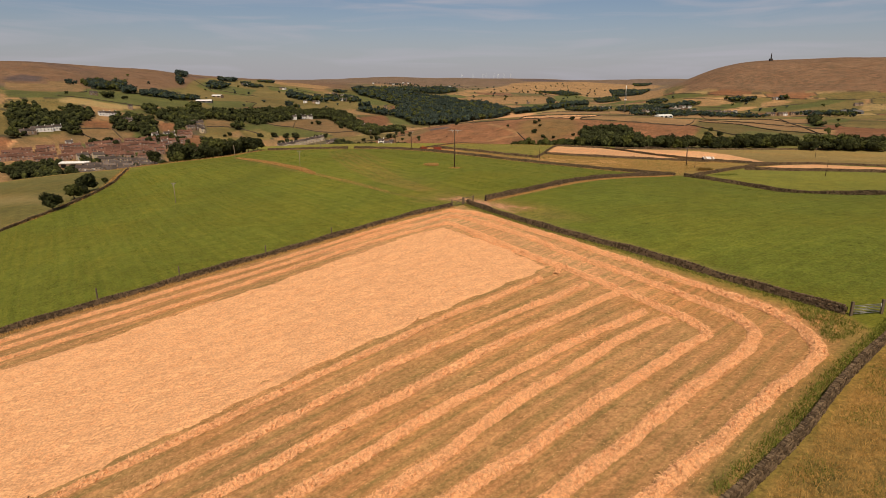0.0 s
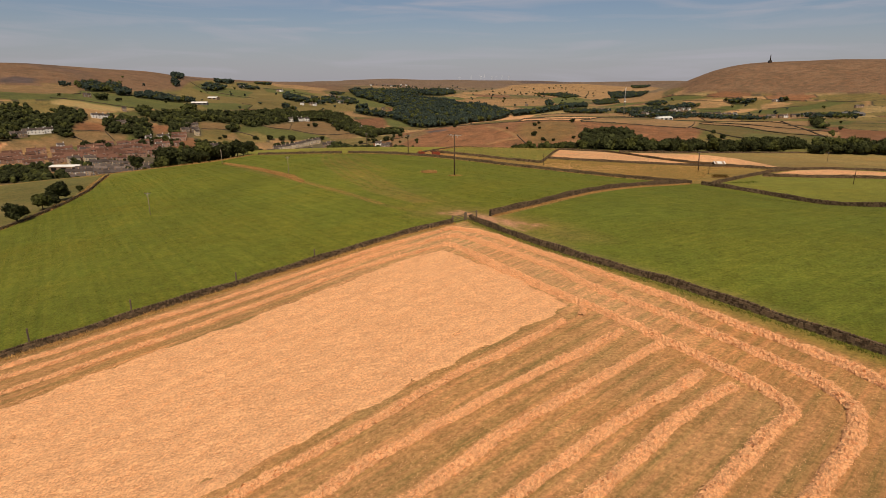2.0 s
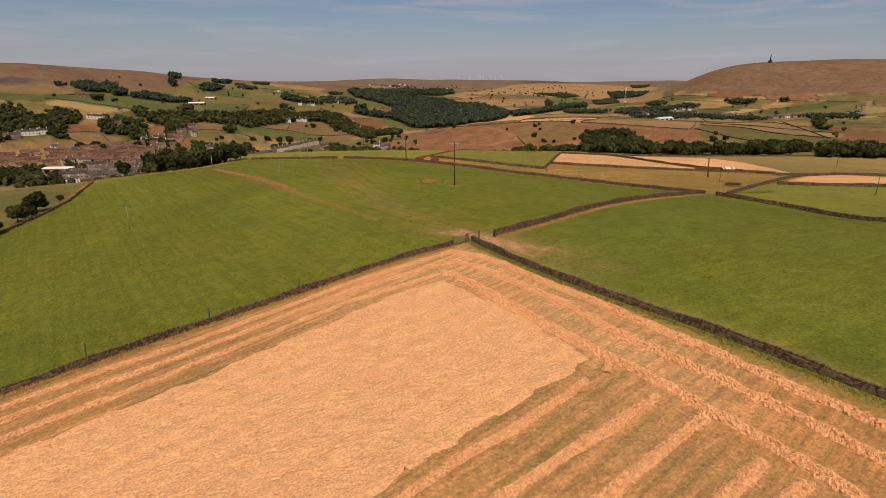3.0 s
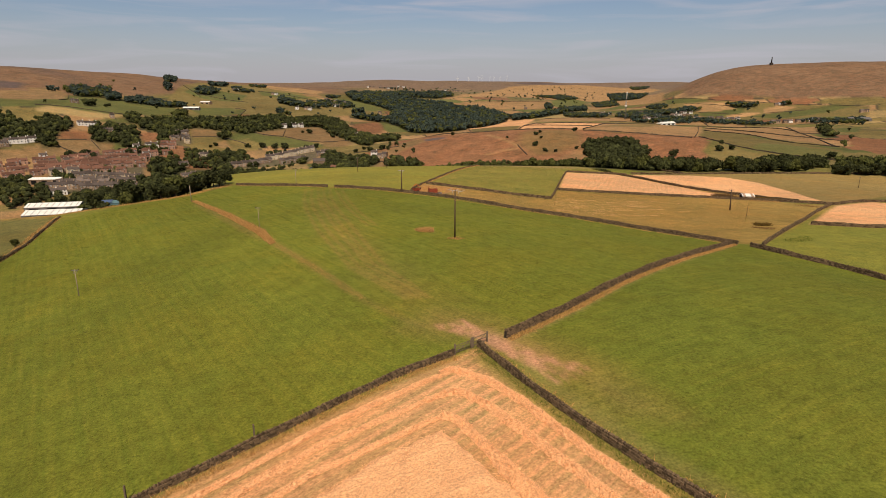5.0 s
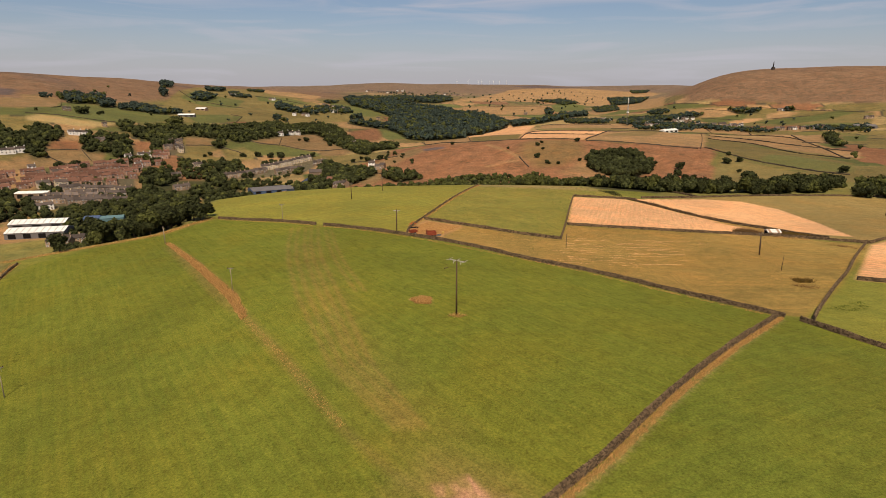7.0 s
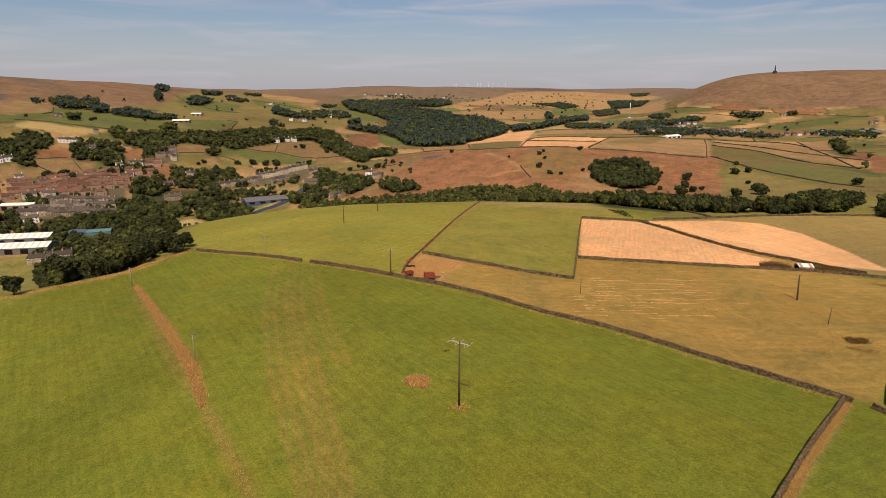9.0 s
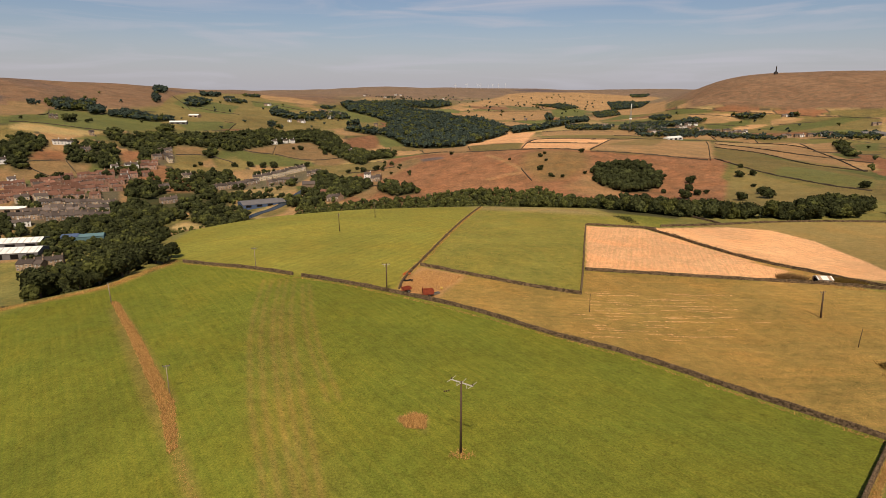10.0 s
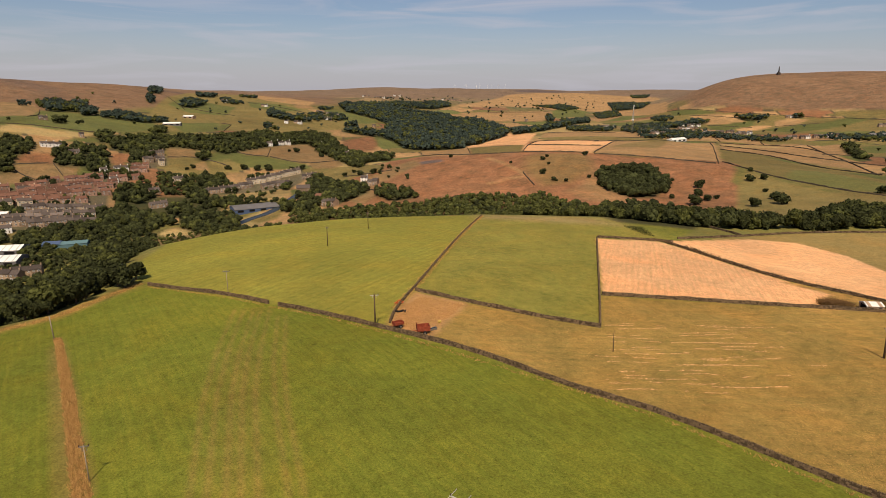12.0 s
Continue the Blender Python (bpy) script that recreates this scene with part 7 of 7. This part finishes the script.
far_wall((-712, 1172), (-659, 1088), (-654, 1051))
far_wall((-666, 1219), (-621, 1231), (-539, 1244))
far_wall((-444, 1294), (-419, 1288))
far_wall((-390, 1168), (-419, 1288))
far_wall((691, 1995), (706, 1902), (755, 1751), (877, 1643), (976, 1446))
far_wall((596, 995), (544, 879))
far_wall((497, 902), (541, 880))
far_wall((477, 816), (490, 771))
far_wall((-97, 776), (-52, 704))
far_wall((-128, 858), (-107, 848), (-63, 840))
far_wall((-593, 1488), (-472, 1470))
far_wall((-695, 1632), (-576, 1448))
far_wall((-562, 1834), (-318, 1587))
far_wall((0, 1155), (69, 1316), (141, 1454))
far_wall((214, 1436), (370, 1414))
far_wall((319, 1232), (444, 1312))
far_wall((130, 2048), (354, 2191))
far_wall((354, 2191), (296, 1849))
far_wall((680, 1792), (779, 1644))
far_wall((660, 1632), (736, 1554))
far_wall((781, 1539), (870, 1511))


# ---- poles ----
def power_pole(x, y, tall, label, arm=2.4, turn=0.0, lean=0.0, thick=0.14, stubs=True, arm_z=0.25, mat=M_POLE, arm_mat=M_STEEL):
    """A wooden pole with a steel crossarm, insulators and short stand-off bars."""
    p = thing("power_pole", x, y, label, "power pole", "power poles")
    p.matrix_world = p.matrix_world @ pose(0, 0, 0, lean, 0, turn)
    part("pole", tube("pole", [(0, 0, -0.8), (0, 0, tall * 0.5), (0, 0, tall)], [thick * 1.15, thick, thick * 0.8], mat, 12), p)
    if arm:
        bar = part("crossarm", boxes_mesh("crossarm", [((0, 0.14, tall - arm_z), (arm, 0.1, 0.12)), ((-arm * 0.22, 0.14, tall - arm_z - 0.3), (0.06, 0.06, 0.7)), ((arm * 0.22, 0.14, tall - arm_z - 0.3), (0.06, 0.06, 0.7))], arm_mat), p, "grey weathered crossarm")
        for k in (-0.47, 0.0, 0.47):
            part("insulator", tube("insulator", [(k * arm, 0.14, tall - arm_z + 0.05), (k * arm, 0.14, tall - arm_z + 0.14), (k * arm, 0.14, tall - arm_z + 0.3)], [0.05, 0.09, 0.04], M_INSULATOR), bar, "brown porcelain insulator")
            if stubs:
                part("strain_bar", tube("strain_bar", [(k * arm, -0.9, tall - arm_z + 0.1), (k * arm, 0.14, tall - arm_z + 0.06), (k * arm, 1.2, tall - arm_z + 0.12)], 0.035, arm_mat, 6), bar)
    return p


big = power_pole(0, 165.4, 10.5, "tall weathered wooden power pole with a wide crossarm", 3.4, -34, 0, 0.15, arm_mat=M_ARM)
part("fuse_string", boxes_mesh("fuse_string", [((-2.4 + 0.35 * i, -0.3, 8.5 + 0.17 * i), (0.16, 0.16, 0.16), 20 * i) for i in range(3)], M_INSULATOR), big, "dark hanging insulators")
power_pole(-70.4, 146.6, 5.2, "thin weathered pole with a small fork at its top", 1.2, 20, 0, 0.075, False, mat=M_PALE_POLE)
power_pole(-89, 240.5, 5.5, "leaning wooden pole at the end of the grass strip", 0, 0, 3, 0.12, mat=M_PALE_POLE)
power_pole(-48.5, 186, 5.4, "thin pole standing in the unmown strip", 1.2, 15, 0, 0.07, False, mat=M_PALE_POLE)
power_pole(-60.2, 269, 6.2, "wooden pole with a forked top in the pasture", 1.8, 10, 0, 0.09, mat=M_PALE_POLE)
power_pole(-45.9, 333, 7.5, "dark wooden power pole in the far pasture", 1.5, 5, 0, 0.15, False)
power_pole(-36.8, 380.6, 7.5, "dark wooden power pole near the crest", 1.4, 5, 0, 0.15, False)
power_pole(-17, 239, 7.6, "dark power pole with white insulators beside the wall", 1.9, 8, 0, 0.17, False, 0.35, arm_mat=M_ARM)
power_pole(91.4, 234, 6.8, "thick dark wooden pole leaning over the pasture", 1.5, 12, -4, 0.2, False)
power_pole(33.6, 233.2, 4.6, "thin wooden post leaning in dry pasture", 0, 0, -5, 0.08)
power_pole(86, 212.8, 4.4, "thin wooden post in dry pasture", 0, 0, 4, 0.07)
power_pole(107, 172, 4.6, "thin wooden post beside the small stubble field", 0, 0, 3, 0.08)
power_pole(201, 332, 5.5, "thin pole far across the pasture", 1.0, 0, 0, 0.1, False)


# ---- gates and fences ----
def field_gate(p, q, label, mat, bars=5, tall=1.15, posts=True, thick=0.06):
    g = thing("field_gate", p[0], p[1], label, "gate", "field gates")
    z0, z1 = height(*p), height(*q)
    dx, dy, dz = q[0] - p[0], q[1] - p[1], z1 - z0
    frame_part = part("gate_frame", tube("gate_frame", [(0.05 * dx, 0.05 * dy, 0.12 + 0.05 * dz), (0.05 * dx, 0.05 * dy, tall + 0.05 * dz)], thick, mat, 6), g)
    part("stile", tube("stile", [(0.95 * dx, 0.95 * dy, 0.12 + 0.95 * dz), (0.95 * dx, 0.95 * dy, tall + 0.95 * dz)], thick, mat, 6), g)
    for i in range(bars):
        h = 0.2 + (tall - 0.25) * i / (bars - 1)
        part("rail", tube("rail", [(0.05 * dx, 0.05 * dy, h + 0.05 * dz), (0.95 * dx, 0.95 * dy, h + 0.95 * dz)], thick * 0.8, mat, 6), g)
    part("brace", tube("brace", [(0.05 * dx, 0.05 * dy, 0.2 + 0.05 * dz), (0.95 * dx, 0.95 * dy, tall + 0.95 * dz)], thick * 0.7, mat, 6), g)
    if posts:
        for k in (0.0, 1.0):
            part("gate_post", boxes_mesh("gate_post", [((k * dx, k * dy, 0.4 + k * dz), (0.2, 0.2, 1.9))], M_TIMBER), g, "square weathered gate post")


field_gate((-0.7, 107.2), (1.3, 108.7), "grey timber field gate between stone walls", M_TIMBER, 4, 1.1)
field_gate((1.5, 108.9), (3.3, 110.4), "short timber rail fence beside the gateway", M_TIMBER, 3, 1.2)
field_gate((35.2, 51.7), (37.8, 51.6), "galvanised tubular steel field gate", M_STEEL, 6, 1.0, True, 0.04)
for i, (x, y) in enumerate([(-28.3, 85.2), (-38, 77.8), (-20, 93), (36.6, 47.4), (-46, 71.8)]):
    tagged(new("fence_post", boxes_mesh("fence_post", [((0, 0, 0.6), (0.14, 0.14, 1.9), 15 * i)], M_TIMBER)), "weathered timber post against the wall", "post", "posts along the walls").matrix_world = pose(x, y, height(x, y))


# ---- farm things ----
def trailer(x, y, turn, label, w, ln, side, tipped=False):
    t = thing("farm_trailer", x, y, label, "trailer", turn=turn)
    bed = part("bed", boxes_mesh("bed", [((0, 0, 0.85), (ln, w, 0.14)), ((-ln / 2 - 0.8, 0, 0.7), (1.7, 0.14, 0.14))], M_RUST_RED), t)
    for name, c, s in (("headboard", (-ln / 2, 0, 0.9 + side * 0.75), (0.1, w, side * 1.5)), ("tailboard", (ln / 2, 0, 0.9 + side / 2), (0.1, w, side)),
                       ("side_panel", (0, -w / 2, 0.9 + side / 2), (ln, 0.08, side)), ("side_panel", (0, w / 2, 0.9 + side / 2), (ln, 0.08, side))):
        b = part(name, boxes_mesh(name, [(c, s)], M_RUST_RED), t, "rust-red steel panel")
        part("rib", boxes_mesh("rib", [((c[0] + (k * ln * 0.3 if s[0] > 1 else 0), c[1] + (0 if s[0] > 1 else k * w * 0.3) + (0.06 if c[1] > 0 else -0.06 if c[1] < 0 else 0), c[2]), (0.08, 0.08, s[2])) for k in (-1, 0, 1)], M_RUST_RED), b)
    for sy in (-1, 1):
        wh = part("wheel", tube("wheel", [(0.2, sy * (w / 2 - 0.05), 0.42), (0.2, sy * (w / 2 + 0.22), 0.42)], 0.42, M_RUBBER, 16), t, "black rubber tyre")
        part("rim", tube("rim", [(0.2, sy * (w / 2 + 0.215), 0.42), (0.2, sy * (w / 2 + 0.24), 0.42)], 0.2, M_STEEL, 12), wh)
    return t


trailer(-6.4, 236.2, 12, "rust-red high-sided farm trailer parked by the wall", 1.9, 2.7, 0.95)
trailer(-12, 239, 35, "low dark red tipping trailer by the wall", 1.4, 2.2, 0.5)
imp = thing("hay_tedder", -13, 256.2, "folded orange hay tedder in the paddock", "farm machine", turn=20)
part("frame", tube("frame", [(-0.9, 0, 0.3), (-0.4, 0, 1.0), (0.2, 0, 1.1), (0.9, 0.1, 0.4)], 0.16, M_ORANGE, 8), imp, "orange painted frame")
for k in (-0.7, 0.7):
    rot = part("rotor", tube("rotor", [(k, 0.2, 0.35), (k, 0.2, 0.5)], 0.55, M_ORANGE, 12), imp, "orange rotor plate")
    part("tine_arm", boxes_mesh("tine_arm", [((k, 0.2, 0.42), (1.5, 0.06, 0.05), a) for a in (0, 60, 120)], M_STEEL), rot)
scrap = thing("scrap_frame", -12.3, 249.8, "heap of dark old machine parts in grass", "scrap", turn=10)
for i in range(4):
    part("scrap_bar", boxes_mesh("scrap_bar", [((-1.0 + 0.7 * i, 0.15 * (-1) ** i, 0.3), (1.0, 0.3, 0.35), 24 * i)], M_RUBBER), scrap)
bag = thing("feed_tub", -3, 243.6, "yellow plastic feed tub in the paddock", "tub")
part("body", tube("body", [(0, 0, -0.05), (0, 0, 0.2), (0, 0, 0.42), (0, 0, 0.5)], [0.3, 0.36, 0.4, 0.34], M_YELLOW, 16), bag)
part("rim", tube("rim", [(0, 0, 0.49), (0, 0, 0.54)], 0.37, M_YELLOW, 16), bag)
tr = thing("water_trough", -4.5, 238.4, "long grey stone trough by the wall", "trough", turn=40)
part("body", boxes_mesh("body", [((0, 0, 0.25), (2.2, 0.7, 0.5))], M_STEEL), tr)
part("water", boxes_mesh("water", [((0, 0, 0.49), (2.0, 0.5, 0.03))], M_WATER), tr)

# the white-roofed barn by the hay fields
barn = thing("barn", 116.2, 272.4, "low pale barn with a white sheeted roof", "barn", turn=-6)
part("wall", gable("wall", 4.5, 3.6, 1.55, 2.2, M_HOUSE_STONE), barn)
part("roof", gable("roof", 4.5, 3.6, 1.55, 2.2, M_SHEET_WHITE, 0.12, 0.16), barn, "white corrugated roof sheets")
for i in range(18):
    rib = part("roof_rib", gable("roof_rib", 0.06, 3.6, 1.55, 2.2, M_SHEET_WHITE, 0.16, 0.14), barn)
    rib.location.x = -2.2 + 0.26 * i
for x in (-1.55, 1.35):
    sheet = part("rusty_sheet", gable("rusty_sheet", 0.6, 3.6, 1.55, 2.2, M_RUST_SHEET, 0.2, 0.27), barn, "rusted roof sheet")
    sheet.location.x = x
# black boxes on the closed walls, painted as shade inside the openings
part("doorway", boxes_mesh("doorway", [((-2.26, -0.2, 0.8), (0.12, 2.4, 1.5))], M_INTERIOR_SHADE), barn, "wide doorway in the end, its inner shade a black box")
for x in (-1.3, 1.5):
    part("opening", boxes_mesh("opening", [((x * 0.9, -1.81, 0.85), (0.8, 0.12, 0.45))], M_INTERIOR_SHADE), barn, "open window, its inner shade a black box")
scatter_tufts("bramble_mound", spots_in([(104.4, 275.2), (106, 273.6), (111.6, 273.6), (112.6, 276), (109.5, 278.6), (105.6, 277.4)], 9, 401), 1.5, 0.6, M_BRAMBLE, "brown dried bramble mound beside the barn", "bramble", 402, 9, 0.7)
scatter_tufts("bramble_mound", spots_in([(114, 268.4), (121, 267.6), (126, 265), (123, 263.6), (115.5, 265.8)], 1.5, 403), 0.6, 0.5, M_LONG_GRASS, "brown weeds below the barn wall", "weed", 404, 7, 0.8)
scatter_tufts("dock_patch", spots_in([(79, 198.2), (82.2, 198.4), (85.6, 196.6), (84.4, 194.4), (80.6, 195.4)], 3, 405), 0.5, 0.4, M_BRAMBLE, "dark brown docks in the dry field", "weed", 406, 8, 0.7)
scatter_tufts("dock_patch", spots_in([(124.5, 254.5), (131.5, 246), (133, 249), (127.6, 256)], 1.6, 407), 0.5, 0.4, M_BRAMBLE, "brown weeds along the field wall", "weed", 408, 7, 0.7)
scatter_tufts("dock_patch", spots_in([(76.4, 178.6), (80, 175.4), (86, 179.4), (87, 184.6), (82.6, 182.4)], 1.6, 409), 0.35, 0.35, M_DEEP_TUFT, "dark green docks in the corner of the field", "weed", 410, 8, 0.7)
SCRUB = [[(104, 273), (112, 272), (113, 278), (106, 280)], [(83, 200), (87, 200), (87, 203), (83, 203)], [(120, 274), (130, 271), (131, 276), (123, 280)]]
for i, ring in enumerate(SCRUB):
    scatter_tufts("bramble_scrub", spots_in(ring, 9, 70 + i), 0.9, 0.25, M_LEAF_DRY, "brown bramble and bracken scrub", "scrub", 80 + i)
scatter_tufts("gorse_line", spots_along([(96, 352), (102.5, 322), (112, 303.5), (121.8, 290.4)], 1.4, 2.5, 90), 1.1, 0.3, M_LEAF, "dark gorse along the wall", "scrub", 91)
scatter_tufts("gorse_line", spots_in([(86, 405), (94, 398), (91, 372), (88, 374)], 1.2, 92), 1.0, 0.4, M_LEAF, "dark gorse patch in the far pasture", "scrub", 93)
scatter_tufts("verge_grass", np.concatenate([spots_along([(-44, 255), (-17.5, 238.4), (16, 216.4), (33, 205), (53, 183.4), (63, 173)], 1.0, 5, 94, -0.8), spots_along([(-87, 279.6), (-60, 266), (-46, 256)], 0.8, 4, 95, -0.6)]), 0.4, 0.15, M_LONG_GRASS, "dry grass at the foot of the long wall", "grass", 96)
scatter_tufts("verge_grass", spots_along([(-104.5, 135), (-104.8, 155), (-105.8, 166), (-107.8, 178), (-111, 190), (-116.5, 203), (-126, 227)], 2.2, 14, 101, 0.4), 0.5, 0.2, M_LONG_GRASS, "dry grass growing through the tumbled wall", "grass", 102)
scatter_tufts("verge_grass", np.concatenate([spots_along([(18.7, 440), (1, 338), (-9.3, 276), (-13.7, 252)], 2.4, 8, 97), spots_along([(-91, 283), (-98, 256), (-107, 248), (-132, 230)], 2.5, 8, 98)]), 0.5, 0.2, M_LONG_GRASS, "pale dry grass along the field edge", "grass", 99)

# ---- landmarks on the far hills ----
mon = thing("monument", 1090, 2123, "dark stone obelisk monument on the moor top", "monument")
part("base", boxes_mesh("base", [((0, 0, 3), (9, 9, 8)), ((0, 0, 7.5), (7, 7, 1.2))], M_BLACK_STONE), mon, "square blackened stone base")
part("obelisk", tube("obelisk", [(0, 0, 7.8), (0, 0, 25), (0, 0, 28)], [2.3, 1.2, 0.1], M_BLACK_STONE, 4), mon, "tapering blackened stone spire")
mast = thing("radio_mast", 390, 1370, "tall pale lattice radio mast", "radio mast")
for k in range(4):
    a = k * 1.5708
    part("leg", tube("leg", [(1.8 * math.cos(a), 1.8 * math.sin(a), -1), (1.4 * math.cos(a), 1.4 * math.sin(a), 44)], 0.22, M_STEEL, 6), mast)
for z in range(0, 44, 4):
    part("brace", boxes_mesh("brace", [((0, 1.1, z + 2), (2.6, 0.14, 0.14)), ((0, -1.1, z + 2), (2.6, 0.14, 0.14)), ((1.1, 0, z + 2), (0.14, 2.6, 0.14)), ((-1.1, 0, z + 2), (0.14, 2.6, 0.14))], M_STEEL), mast)
part("antenna_shroud", tube("antenna_shroud", [(0, 0, 44), (0, 0, 59), (0, 0, 60)], [0.8, 0.8, 0.3], M_WHITE_PAINT, 12), mast, "white antenna shroud")
part("dish_ring", tube("dish_ring", [(0, 0, 28), (0, 0, 30.5)], 2.6, M_WHITE_PAINT, 12), mast)


def turbine(x, y, turn, spin):
    w = thing("wind_turbine", x, y, "distant white three-bladed wind turbine", "wind turbine", "wind turbines on the moor", turn=turn)
    part("tower", tube("tower", [(0, 0, -2), (0, 0, 26)], [0.9, 0.55], M_WHITE_PAINT, 10), w)
    hub = part("nacelle", boxes_mesh("nacelle", [((0, 0.2, 26.4), (1.4, 3.2, 1.5))], M_WHITE_PAINT), w)
    for k in range(3):
        a = radians(spin + 120 * k)
        part("blade", tube("blade", [(0, -1.6, 26.4), (6 * math.sin(a), -1.6, 26.4 + 6 * math.cos(a)), (13 * math.sin(a), -1.6, 26.4 + 13 * math.cos(a))], [0.5, 0.55, 0.12], M_WHITE_PAINT, 6), hub)


for i, (x, y) in enumerate([(70, 4440), (150, 4430), (222, 4420), (245, 4425), (300, 4410), (330, 4420), (372, 4400), (420, 4390)]):
    turbine(x, y, 10 * i, 37 * i)

# the canal and a road through the valley
def ribbon(name, line, width, lift, mat, label, category):
    xy, d, t = along(line, 3.0)
    nrm = np.stack([-d[:, 1], d[:, 0]], 1)
    n = len(xy)
    z = land(xy[:, 0], xy[:, 1]) + lift
    o = [np.column_stack([xy + nrm * k, zz]) for k, zz in ((-width / 2, z), (width / 2, z), (width / 2 + 0.3, z - 1.5), (-width / 2 - 0.3, z - 1.5))]
    i = np.arange(n - 1)
    fs = np.concatenate([np.stack([i + a * n, i + a * n + 1, i + b * n + 1, i + b * n], 1) for a, b in ((1, 0), (2, 1), (0, 3))])
    tagged(new(name, fast_mesh(name, np.concatenate(o), fs, [mat])), label, category, kind="structure")


ribbon("canal", [(-212, 668), (-204, 682), (-197, 699), (-188, 708), (-180, 724), (-176, 752), (-170, 790)], 9, 0.5, M_WATER, "dark still canal below the hillside", "canal")
ribbon("road", [(-360, 560), (-340, 585), (-318, 598), (-330, 625), (-370, 655), (-420, 690)], 7, 0.4, M_ASPHALT, "grey asphalt road through the valley", "road")

# ---- stones of the near walls, one by one ----
for wall, blocks, mids in SINGLE_STONES:
    for b, c in zip(blocks, mids):
        st = part("stone", fast_mesh("stone", b - c, BOX_FACES, [M_STONE_PIECE]), wall)
        st.location = c
